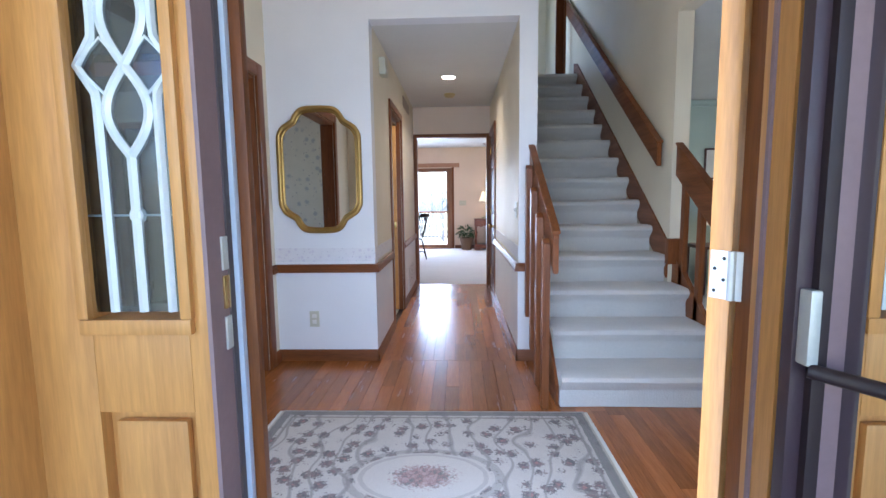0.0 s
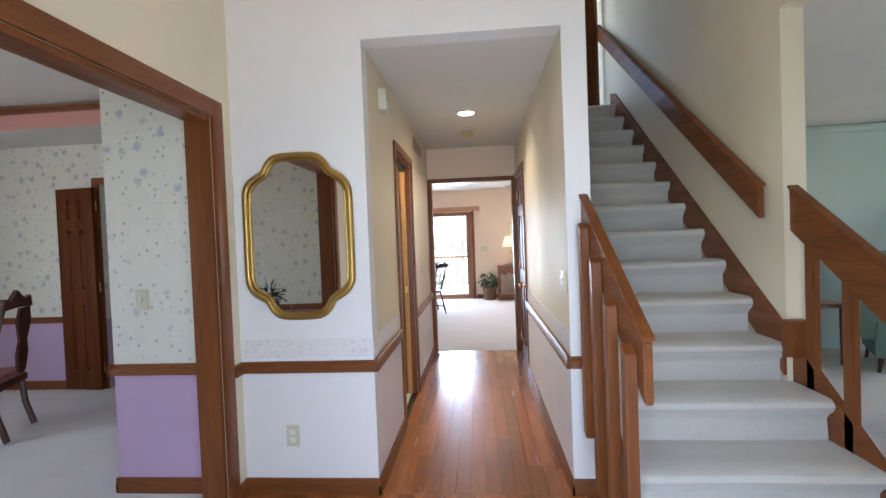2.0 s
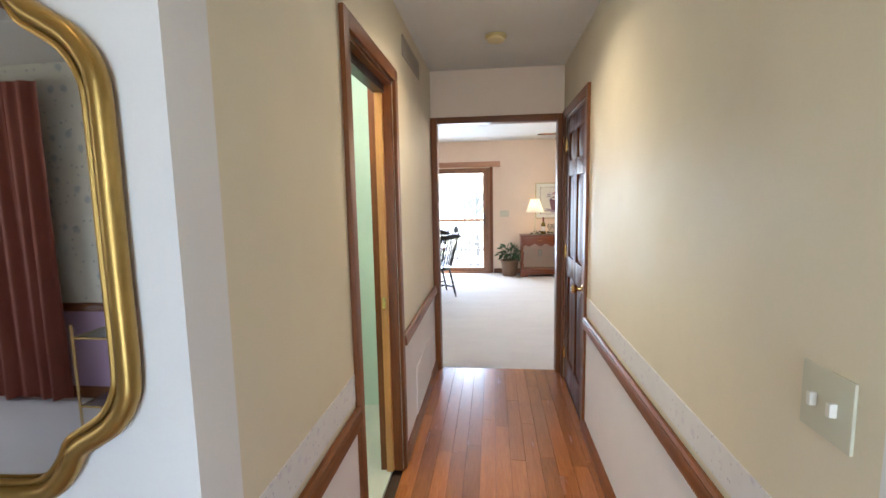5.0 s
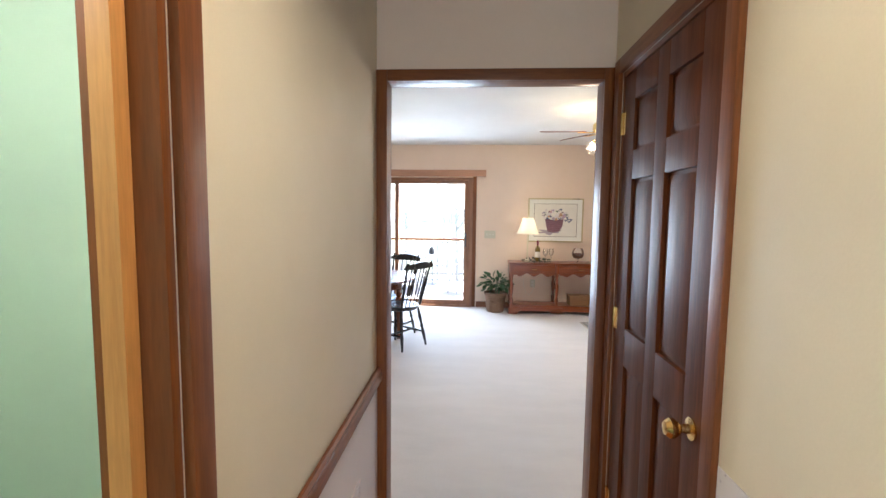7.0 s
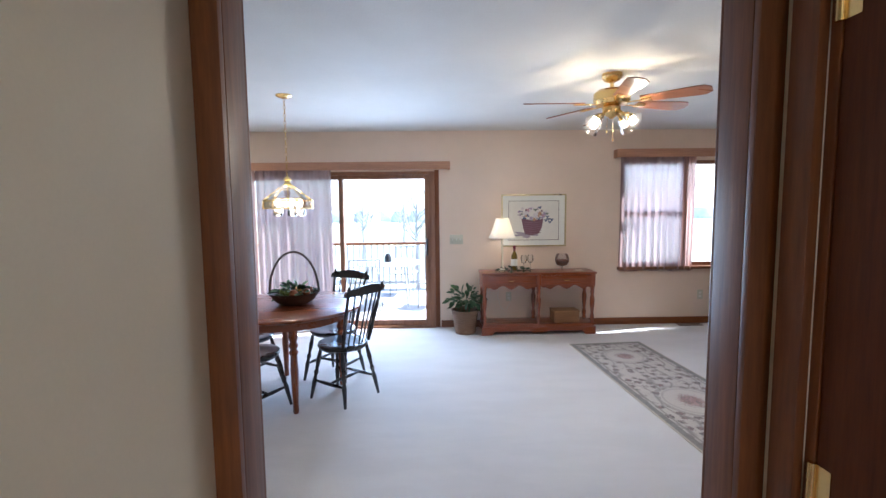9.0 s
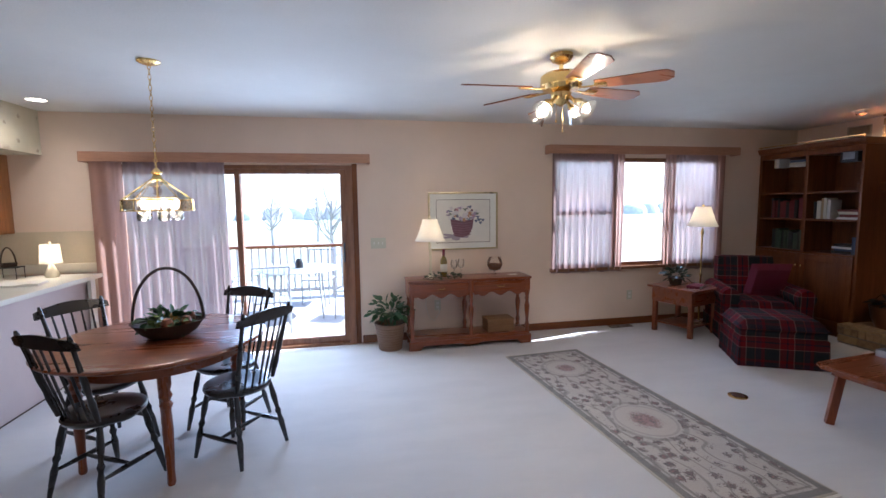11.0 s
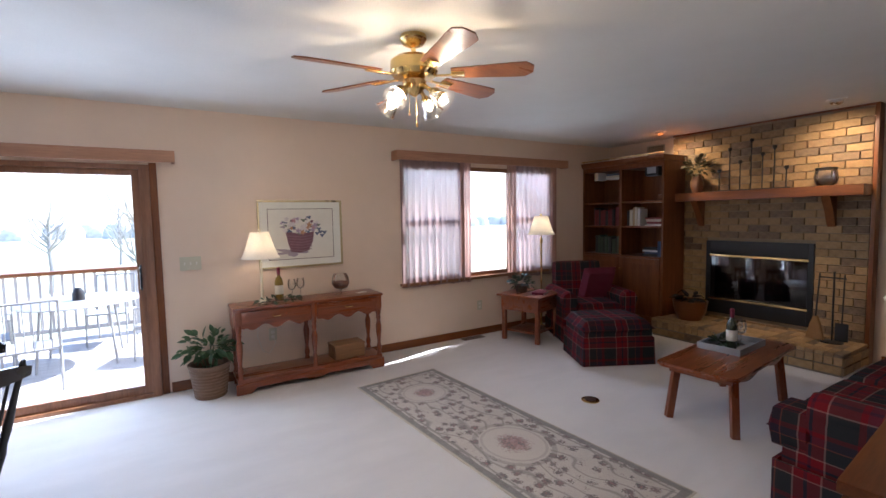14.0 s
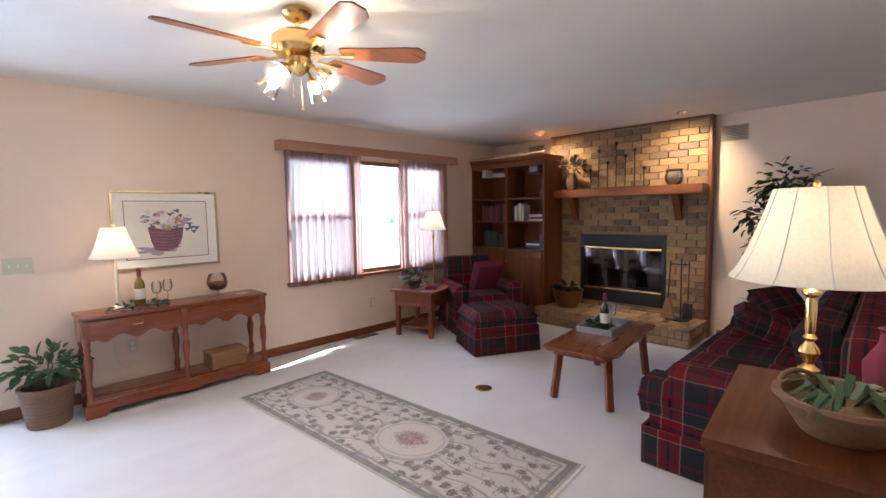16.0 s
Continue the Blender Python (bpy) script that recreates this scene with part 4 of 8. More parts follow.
def board_rows(x0, x1, y0, y1, parent):
    w = 0.0828
    x = x0
    while x < x1 - 0.012:
        xe = min(x + w, x1)
        y = y0
        first = True
        while y < y1 - 0.01:
            d = rng.uniform(0.25, 1.1) if first else rng.uniform(0.7, 1.5)
            first = False
            ye = y1 if y1 - y - d < 0.3 else y + d
            bm = box(-(xe - x) / 2 + 0.0007, (xe - x) / 2 - 0.0007, -(ye - y) / 2 + 0.0007, (ye - y) / 2 - 0.0007, -0.02, 0.0)
            ob = new("board", mesh_of("board", bm, "floor_board", False))
            ob.location = ((x + xe) / 2, (y + ye) / 2, rng.uniform(-0.0006, 0))
            ob.parent = parent
            y = ye
        x = xe

# unseen powder room ceiling light, added for the brightness behind the pocket door
prl = thing("powder_room_light", "unseen lit dome light added on the powder room ceiling", "ceiling light", pose(-1.0, 4.9, CEIL))
part("base", lathe([(0.13, 0), (0.135, -0.012), (0.12, -0.02)], 24), "brass", prl)
part("dome", lathe([(0.12, -0.018), (0.115, -0.05), (0.08, -0.08), (0.01, -0.095)], 24), glowing("frosted_dome", (1, 0.86, 0.66), 6.0), prl)
lamp("powder_room_bulb", "POINT", 22, pose(-1.0, 4.9, CEIL - 0.16), (1, 0.92, 0.80), radius=0.08)

# ---- things: foyer and hall ----
M["gold"] = plain("antique_gold_leaf", (0.40, 0.255, 0.075), 0.36, 0.85, vary=0.25, grain=40, relief=0.1)
M["mirror"] = plain("silvered_mirror", (0.82, 0.82, 0.80), 0.02, 1.0, vary=0.0, relief=0.0)
M["cherry"] = timber("cherry_furniture", (0.27, 0.070, 0.020), (0.13, 0.031, 0.010), 0, 0.28, 1.0, 0.3)
M["cherry_z"] = timber("cherry_furniture_upright", (0.27, 0.070, 0.020), (0.13, 0.031, 0.010), 2, 0.28, 1.0, 0.3)
M["walnut"] = timber("dark_carved_wood", (0.10, 0.035, 0.018), (0.04, 0.015, 0.008), 2, 0.3)
M["ebony"] = plain("black_painted_wood", (0.016, 0.014, 0.014), 0.28, 0.0, vary=0.15, relief=0.05, coat=0.3)
M["wicker"] = plain("woven_wicker", (0.17, 0.098, 0.058), 0.8, vary=0.3, grain=70, relief=0.8)
M["wicker_dark"] = plain("dark_woven_wicker", (0.06, 0.035, 0.025), 0.7, vary=0.3, grain=70, relief=0.8)
M["leaf"] = plain("glossy_leaf", (0.045, 0.10, 0.035), 0.4, vary=0.35, grain=25, relief=0.1)
M["leaf_dark"] = plain("dark_leaf", (0.03, 0.055, 0.025), 0.45, vary=0.4, grain=25, relief=0.1)
M["shade_warm"] = shade_cloth("cream_lampshade", (0.88, 0.83, 0.72), 0.18)
M["shade_big"] = shade_cloth("large_cream_lampshade", (0.88, 0.82, 0.68), 0.2)
M["porcelain"] = plain("ivory_porcelain", (0.72, 0.66, 0.5), 0.2, vary=0.05, relief=0.0)
M["bottle"] = plain("dark_green_bottle_glass", (0.02, 0.03, 0.012), 0.06, vary=0.05, relief=0.0, coat=0.5)
M["bottle_amber"] = plain("amber_bottle_glass", (0.16, 0.11, 0.02), 0.06, vary=0.05, relief=0.0, coat=0.5)
M["label"] = plain("cream_paper_label", (0.72, 0.70, 0.64), 0.7, vary=0.06)
M["thin_glass"] = pane("thin_drinking_glass", (0.96, 0.97, 0.97), 0.0, 0.86)
M["soil"] = plain("dark_soil", (0.03, 0.022, 0.016), 0.95, vary=0.4)


def half_outline(side):
    """A mirror-image outline out of its right half, top to bottom."""
    return side + [(-x, z) for x, z in reversed(side) if abs(x) > 1e-6]


lobes = [(0.0, 1.0), (0.32, 0.99), (0.46, 0.955), (0.56, 0.88), (0.63, 0.80), (0.76, 0.745), (0.88, 0.69), (0.97, 0.60), (1.0, 0.48), (1.0, 0.0)]
lobes = lobes + [(x, -z) for x, z in reversed(lobes[:-1])]
mr = thing("wall_mirror", "gilt framed mirror with lobed corners above the chair rail", "mirror", pose(-0.737, HF, 1.41))


def smooth_loop(pts, n=4):
    """Points of a closed curve that runs through all the given ones."""
    out = []
    for i in range(len(pts)):
        a, b, c, d = (Vector(pts[(i + k) % len(pts)]) for k in (-1, 0, 1, 2))
        for j in range(n):
            t = j / n
            out.append(tuple(0.5 * ((2 * b) + (c - a) * t + (2 * a - 5 * b + 4 * c - d) * t * t + (3 * b - a - 3 * c + d) * t ** 3)))
    return out


ring = smooth_loop([p for i, p in enumerate(half_outline(lobes)) if p not in half_outline(lobes)[:i]])
part("glass", outline([(x * 0.272, z * 0.42) for x, z in ring], 0.006, m=Matrix.Translation((0, -0.016, 0))), "mirror", mr)
part("frame", tube([(x * 0.288, -0.022, z * 0.434) for x, z in ring], 0.0175, 10, closed=True), "gold", mr)
part("inner_bead", tube([(x * 0.264, -0.022, z * 0.413) for x, z in ring], 0.006, 8, closed=True), "gold", mr)
part("backing", outline([(x * 0.285, z * 0.43) for x, z in ring], 0.012, m=Matrix.Translation((0, -0.0125, 0))), "walnut", mr)


def wall_plate(name, label, m, w=0.072, h=0.118, kind="outlet"):
    t = thing(name, label, "outlet" if kind == "outlet" else "light switch", m)
    part("plate", box(-w / 2, w / 2, -0.006, 0, -h / 2, h / 2, 0.003), "ivory", t)
    if kind == "outlet":
        for z in (-0.022, 0.022):
            part("socket", box(-0.016, 0.016, -0.0085, -0.006, z - 0.014, z + 0.014, 0.002), "label", t)
    else:
        n = max(1, round(w / 0.05) - 0)
        for i in range(n):
            x = (i - (n - 1) / 2) * 0.046
            part("toggle", box(x - 0.005, x + 0.005, -0.018, -0.006, -0.012, 0.012, 0.002), "label", t)
    return t


wall_plate("wall_outlet", "ivory outlet low on the white papered wall", pose(-0.825, HF, 0.32))
wall_plate("light_switch", "ivory double switch on the cream hall wall", pose(HR, 3.79, 1.11, 0, 0, -90), w=0.118, kind="switch")
wall_plate("light_switch", "ivory switch on the floral wallpaper", pose(-1.66, HF, 1.09), kind="switch")
ch = thing("door_chime", "ivory door chime box high on the hall wall", "door chime", pose(HL, 4.115, 2.25, 0, 0, 90))
part("cover", box(-0.06, 0.06, -0.05, 0, -0.07, 0.06, 0.006), "ivory", ch)
part("grille", box(-0.04, 0.04, -0.054, -0.05, -0.05, -0.02, 0.002), "label", ch)


def grille(name, label, m, w, h, n, material):
    t = thing(name, label, "vent", m)
    part("frame", boxes([(-w / 2, w / 2, -0.008, 0, -h / 2, -h / 2 + 0.018), (-w / 2, w / 2, -0.008, 0, h / 2 - 0.018, h / 2), (-w / 2, -w / 2 + 0.018, -0.008, 0, -h / 2 + 0.018, h / 2 - 0.018), (w / 2 - 0.018, w / 2, -0.008, 0, -h / 2 + 0.018, h / 2 - 0.018)], 0.002), material, t)
    part("backing", box(-w / 2 + 0.018, w / 2 - 0.018, -0.002, 0, -h / 2 + 0.018, h / 2 - 0.018), "soil", t)
    for i in range(n):
        z = -h / 2 + 0.022 + (h - 0.044) * (i + 0.5) / n
        part("slat", box(-w / 2 + 0.018, w / 2 - 0.018, -0.007, -0.003, z - 0.35 * (h - 0.044) / n, z + 0.25 * (h - 0.044) / n), material, t)
    return t


M["vent"] = plain("tan_vent_enamel", (0.42, 0.36, 0.28), 0.45)
grille("wall_vent", "tan slatted vent high on the hall wall", pose(HL, 5.83, 2.29, 0, 0, 90), 0.56, 0.11, 6, "vent")
grille("return_grille", "white return air grille above the baseboard", pose(HL + 0.004, 6.02, 0.24, 0, 0, 90), 0.62, 0.30, 14, "dado")
grille("wall_vent", "tan vent beside the brick chimney breast", pose(5.87, 8.29, 2.23, 0, 0, -90), 0.26, 0.17, 8, "vent")
grille("wall_vent", "tan vent above the bookcase", pose(5.87, 10.75, 2.30, 0, 0, -90), 0.26, 0.15, 8, "vent")

glow_white = glowing("lit_downlight_lens", (1, 0.86, 0.66), 9.0)


def downlight(label, x, y, z=CEIL):
    t = thing("downlight", label, "downlight", pose(x, y, z), "recessed downlights")
    part("trim_ring", lathe([(0.082, 0), (0.085, -0.004), (0.07, -0.006), (0.066, 0.0)], 24, caps=False), "label", t)
    part("lens", lathe([(0.066, -0.002), (0.064, -0.004)], 24), glow_white, t, "lit lens")
    return t


downlight("round recessed downlight, lit, in the hall ceiling", 0.16, 5.2)
sm = thing("smoke_detector", "yellowed round smoke detector on the hall ceiling", "smoke detector", pose(0.155, 5.95, CEIL))
part("base", lathe([(0.065, 0), (0.068, -0.012), (0.062, -0.016)], 24), plain("yellowed_plastic", (0.55, 0.45, 0.20), 0.5), sm)
part("cap", lathe([(0.056, -0.014), (0.056, -0.03), (0.046, -0.038), (0.01, -0.04)], 24), plain("yellowed_plastic_cap", (0.60, 0.50, 0.25), 0.5), sm)


def rug_material(name, hx, hy, medallions):
    """Woven floral rug: grey borders, cream field, ringed medallions and scattered posies."""
    m, n, l, b = shader(name, 0.95)
    tc = n.new("ShaderNodeTexCoord")
    v = tc.outputs["Object"]
    sep = n.new("ShaderNodeSeparateXYZ")
    l.new(v, sep.inputs[0])
    ax, ay = math_node(n, l, "ABSOLUTE", sep.outputs[0]), math_node(n, l, "ABSOLUTE", sep.outputs[1])
    d = math_node(n, l, "MINIMUM", math_node(n, l, "SUBTRACT", hx, ax), math_node(n, l, "SUBTRACT", hy, ay))
    wob = math_node(n, l, "MULTIPLY", math_node(n, l, "SUBTRACT", noise_of(n, l, v, 30), 0.5), 0.012)
    d = math_node(n, l, "ADD", d, wob)
    cream, grey, taupe = (0.58, 0.53, 0.48), (0.15, 0.145, 0.135), (0.23, 0.20, 0.185)
    c = ramp(n, l, noise_of(n, l, v, 9), [(0.35, tone(cream, 0.9)), (0.65, cream)])

    def band(dist, lo, hi, col, c, fac=0.9):
        r = ramp(n, l, dist, [(0.0, (0, 0, 0)), (max(lo - 0.002, 0.0005), (0, 0, 0)), (lo, (fac,) * 3), (hi, (fac,) * 3), (min(hi + 0.002, 1), (0, 0, 0))])
        return mix(n, l, r, c, col)

    # posies: blossom heads inside leafy clumps
    vo = n.new("ShaderNodeTexVoronoi")
    vo.inputs["Scale"].default_value, vo.inputs["Randomness"].default_value = 12.5, 0.7
    l.new(v, vo.inputs["Vector"])
    fine = noise_of(n, l, v, 75, 4)
    dist = math_node(n, l, "ADD", vo.outputs["Distance"], math_node(n, l, "MULTIPLY", math_node(n, l, "SUBTRACT", fine, 0.5), 1.1))
    c = mix(n, l, ramp(n, l, dist, [(0.30, (1.0,) * 3), (0.44, (0, 0, 0))]), c, ramp(n, l, noise_of(n, l, v, 55), [(0.4, (0.055, 0.055, 0.06)), (0.6, (0.19, 0.11, 0.105))]))
    c = mix(n, l, ramp(n, l, dist, [(0.02, (0.8,) * 3), (0.1, (0, 0, 0))]), c, (0.36, 0.13, 0.12))
    # scrolling vines
    wv = n.new("ShaderNodeTexWave")
    wv.inputs["Scale"].default_value, wv.inputs["Distortion"].default_value, wv.inputs["Detail"].default_value = 2.6, 11.0, 1.0
    l.new(v, wv.inputs["Vector"])
    c = mix(n, l, ramp(n, l, wv.outputs["Fac"], [(0.0, (0.75,) * 3), (0.09, (0, 0, 0))]), c, tone(taupe, 0.9))
    for cx, cy, rx, ry in medallions:
        ex = math_node(n, l, "DIVIDE", math_node(n, l, "SUBTRACT", sep.outputs[0], cx), rx)
        ey = math_node(n, l, "DIVIDE", math_node(n, l, "SUBTRACT", sep.outputs[1], cy), ry)
        e = math_node(n, l, "SQRT", math_node(n, l, "ADD", math_node(n, l, "MULTIPLY", ex, ex), math_node(n, l, "MULTIPLY", ey, ey)))
        e = math_node(n, l, "MULTIPLY", math_node(n, l, "ADD", e, math_node(n, l, "MULTIPLY", wob, 4.0)), 0.5)
        c = mix(n, l, ramp(n, l, e, [(0.40, (1, 1, 1)), (0.42, (0, 0, 0))]), c, cream)
        c = band(e, 0.36, 0.39, taupe, c, 0.4)
        c = band(e, 0.43, 0.485, tone(taupe, 0.9), c, 0.5)
        heart = math_node(n, l, "ADD", e, math_node(n, l, "MULTIPLY", math_node(n, l, "SUBTRACT", fine, 0.5), 0.35))
        c = mix(n, l, ramp(n, l, heart, [(0.14, (0.9,) * 3), (0.21, (0, 0, 0))]), c, ramp(n, l, noise_of(n, l, v, 60), [(0.38, (0.07, 0.075, 0.065)), (0.5, (0.27, 0.10, 0.10)), (0.62, (0.42, 0.26, 0.24))]))
    c = band(d, 0.012, 0.055, grey, c)
    c = band(d, 0.075, 0.088, taupe, c)
    c = mix(n, l, ramp(n, l, d, [(0.010, (1, 1, 1)), (0.013, (0, 0, 0))]), c, (0.52, 0.46, 0.36))
    weave = noise_of(n, l, v, 420, 2)
    c = mix(n, l, 0.25, c, ramp(n, l, weave, [(0.3, (0.2, 0.19, 0.18)), (0.7, (0.75, 0.72, 0.68))]))
    l.new(c, b.inputs["Base Color"])
    bump(n, l, b, weave, 0.4, 0.004)
    return m


def rug(name, label, hx, hy, m, medallions):
    t = thing(name, label, "rug", m)
    bm = bmesh.new()
    bm_box(bm, -hx, hx, -hy, hy, 0.001, 0.009, 0.003)
    part("field", bm, rug_material(name + "_weave", hx, hy, medallions), t)
    for s in (-1, 1):
        if hx > hy:
            part("fringe", box(s * hx, s * (hx + 0.02), -hy, hy, 0.001, 0.005), "label", t, "pale fringed end")
        else:
            part("fringe", box(-hx, hx, s * hy, s * (hy + 0.02), 0.001, 0.005), "label", t, "pale fringed end")
    return t


rug("entry_rug", "cream floral rug with grey border on the foyer floor", 0.845, 0.61, pose(0.095, 2.215, 0), [(0, 0, 0.36, 0.22)])
rug("runner_rug", "long cream floral runner with two ringed medallions", 0.40, 1.24, pose(2.0, 9.45, 0, 0, 0, 3.7), [(0, 0.78, 0.23, 0.23), (0, -0.28, 0.26, 0.30)])

# dining room glimpses
M["rose"] = plain("faded_rose_band", (0.58, 0.28, 0.26), 0.7)
setting("tray_band", boxes([(-4.5, -1.95, 4.888, 4.9, CEIL + 0.002, 2.57), (-4.5, -4.488, 2.0, 4.888, CEIL + 0.002, 2.57)]), "rose", "faded rose band round the tray ceiling")
moulding("tray_crown_north", (-4.48, 4.9), (-1.95, 4.9), 2.57, 2.64, (0, -0.06), "stained crown moulding of the tray ceiling")
moulding("tray_crown_west", (-4.5, 2.0), (-4.5, 4.88), 2.57, 2.64, (0.06, 0), "stained crown moulding of the tray ceiling")
M["rose_seat"] = plain("rose_upholstery", (0.30, 0.12, 0.11), 0.85, vary=0.2)


def carved_chair(m):
    t = thing("dining_chair", "dark carved wooden dining chair with a rose seat", "chair", m)
    part("seat", box(-0.23, 0.23, -0.22, 0.22, 0.42, 0.48, 0.02), "rose_seat", t)
    part("seat_frame", box(-0.24, 0.24, -0.23, 0.23, 0.37, 0.425, 0.008), "walnut", t)
    for x in (-0.2, 0.2):
        part("leg", tube([(x, 0.19, 0.38), (x * 1.1, 0.22, 0.25), (x, 0.19, 0.12), (x * 1.12, 0.23, 0.012)], lambda u: 0.03 - 0.012 * u, 8), "walnut", t)
        part("leg", tube([(x, -0.2, 0.40), (x, -0.22, 0.2), (x, -0.27, 0.012)], 0.022, 8), "walnut", t)
        part("back_post", tube([(x, -0.2, 0.40), (x * 0.98, -0.22, 0.7), (x * 0.9, -0.29, 1.02)], 0.02, 8), "walnut", t)
    part("crest_rail", outline([(-0.21, 0.96), (-0.19, 1.05), (-0.10, 1.03), (0, 1.10), (0.10, 1.03), (0.19, 1.05), (0.21, 0.96), (0, 0.97)], 0.03, m=Matrix.Translation((0, -0.30, 0))), "walnut", t)
    part("splat", outline([(-0.05, 0.48), (0.05, 0.48), (0.08, 0.62), (0.05, 0.72), (0.10, 0.86), (0.07, 0.97), (-0.07, 0.97), (-0.10, 0.86), (-0.05, 0.72), (-0.08, 0.62)], 0.018, m=Matrix.Translation((0, -0.255, 0)) @ Euler((radians(5), 0, 0)).to_matrix().to_4x4()), "walnut", t)
    part("stretcher", rod((-0.2, -0.0, 0.16), (0.2, -0.0, 0.16), 0.014), "walnut", t)
    return t


carved_chair(pose(-3.56, 4.33, 0, 0, 0, 115))
M["rust"] = plain("dusty_red_drapery", (0.27, 0.085, 0.06), 0.9, vary=0.2, grain=80, relief=0.3)
drape("dining_drape", "dusty red floor-length drape on the dining room front wall", -3.75, -2.95, 1.40, 0.03, 2.3, 0.13, 0.035, M["rust"], 9)


def leafy(rng, n, spread, size, droop=0.3, centre=(0, 0, 0)):
    """Many small pointed, folded leaves about a centre."""
    bm = bmesh.new()
    for _ in range(n):
        d = Vector((rng.gauss(0, 1), rng.gauss(0, 1), rng.gauss(0.25, 0.8))).normalized()
        p = Vector(centre) + Vector((d.x * spread[0], d.y * spread[1], d.z * spread[2])) * rng.uniform(0.25, 1.0)
        s = size * rng.uniform(0.6, 1.25)
        dirn = (d + Vector((rng.uniform(-0.6, 0.6), rng.uniform(-0.6, 0.6), -droop))).normalized()
        q = dirn.to_track_quat("Y", "Z") @ Euler((0, rng.uniform(-0.8, 0.8), 0)).to_quaternion()
        pts = [(0, 0, 0), (0.24, 0.35, 0.05), (0.2, 0.7, 0.03), (0, 1, -0.08), (-0.2, 0.7, 0.03), (-0.24, 0.35, 0.05), (0, 0.45, -0.03)]
        vs = [bm.verts.new(p + q @ (Vector(k) * s)) for k in pts]
        for a, c in ((0, 1), (1, 2), (2, 3), (3, 4), (4, 5), (5, 0)):
            bm.faces.new((vs[6], vs[a], vs[c]))
    return bm


def basket_body(r0, r1, h, rows=9):
    prof = []
    for i in range(rows + 1):
        u = i / rows
        r = r0 + (r1 - r0) * u
        prof += [(r, h * u), (r + 0.008, h * (u + 0.5 / rows))] if i < rows else [(r + 0.012, h), (r + 0.01, h + 0.015), (r - 0.012, h + 0.012), (r - 0.02, h * 0.8), (0.01, h * 0.78)]
    return lathe(prof, 28)


# living room glimpses
M["sage"] = plain("sage_upholstery", (0.16, 0.25, 0.22), 0.85, vary=0.12)
wc = thing("wing_chair", "sage green wing armchair in the living room", "armchair", pose(4.22, 5.75, 0, 0, 0, 150))
part("seat", box(-0.33, 0.33, -0.30, 0.36, 0.30, 0.48, 0.05), "sage", wc)
part("base", box(-0.34, 0.34, -0.32, 0.34, 0.14, 0.31, 0.02), "sage", wc)
part("backrest", box(-0.34, 0.34, -0.42, -0.28, 0.30, 1.08, 0.05), "sage", wc)
for x in (-1, 1):
    part("wing", outline([(-0.40, 0.50), (-0.02, 0.62), (-0.10, 0.98), (-0.38, 1.05)], 0.07, m=Matrix.Translation((x * 0.37 - 0.035, 0, 0)), axis="x"), "sage", wc)
    part("arm", box(x * 0.37 - 0.06, x * 0.37 + 0.06, -0.32, 0.32, 0.30, 0.66, 0.04), "sage", wc)
    for y in (-0.28, 0.28):
        part("leg", rod((x * 0.29, y, 0.145), (x * 0.31, y * 1.05, 0.001), 0.022, 0.014), "walnut", wc)


def table_lamp(name, label, m, base, shade, material, base_mat, watts=6.0, ribs=0):
    """base: turned profile; shade: (r0, z0, r1, z1)."""
    t = thing(name, label, "table lamp", m)
    part("base", lathe(base, 24), base_mat, t)
    r0, z0, r1, z1 = shade
    n = 10
    prof = []
    for i in range(n + 1):
        u = i / n
        prof.append((r0 + (r1 - r0) * (u ** 0.75), z0 + (z1 - z0) * u))
    prof += [(r - 0.003, z) for r, z in reversed(prof)]
    sh = part("shade", lathe(prof, 32, caps=False), material, t, "lit cream shade")
    for i in range(ribs):
        a = 2 * math.pi * (i + 0.5) / ribs
        part("rib", tube([((r + 0.001) * math.cos(a), (r + 0.001) * math.sin(a), z) for r, z in prof[: n + 1]], 0.0022, 5), "label", sh)
    part("finial", lathe([(0.004, z1 - 0.02), (0.012, z1 + 0.005), (0.014, z1 + 0.018), (0.005, z1 + 0.03)], 12), base_mat, t)
    top = max(z for _, z in base)
    part("stem", lathe([(0.006, top - 0.002), (0.006, z1 - 0.018)], 8), base_mat, t)
    if watts:
        p = m.translation
        lamp(name + "_bulb", "POINT", watts, pose(p.x, p.y, p.z + z0 + (z1 - z0) * 0.45), WARM, radius=0.04)
    return t


lt = thing("side_table", "dark wooden side table in the living room", "side table", pose(3.45, 6.12, 0))
part("top", box(-0.28, 0.28, -0.25, 0.25, 0.56, 0.60, 0.006), "walnut", lt)
for x in (-0.24, 0.24):
    for y in (-0.21, 0.21):
        part("leg", rod((x, y, 0.001), (x, y, 0.561), 0.016, 0.022), "walnut", lt)
table_lamp("table_lamp", "lit brass lamp on the living room side table", pose(3.45, 6.12, 0.60), [(0.07, 0), (0.06, 0.02), (0.02, 0.05), (0.05, 0.15), (0.02, 0.26)], (0.17, 0.24, 0.10, 0.48), "shade_warm", "brass", 4)
pc = thing("small_picture", "small framed picture on the pale green wall", "picture", pose(3.65, 6.58, 1.62))
part("frame", boxes([(-0.16, 0.16, -0.02, 0, -0.2, -0.18), (-0.16, 0.16, -0.02, 0, 0.18, 0.2), (-0.16, -0.14, -0.02, 0, -0.18, 0.18), (0.14, 0.16, -0.02, 0, -0.18, 0.18)]), "walnut", pc)
part("print", box(-0.14, 0.14, -0.008, 0, -0.18, 0.18), "label", pc)
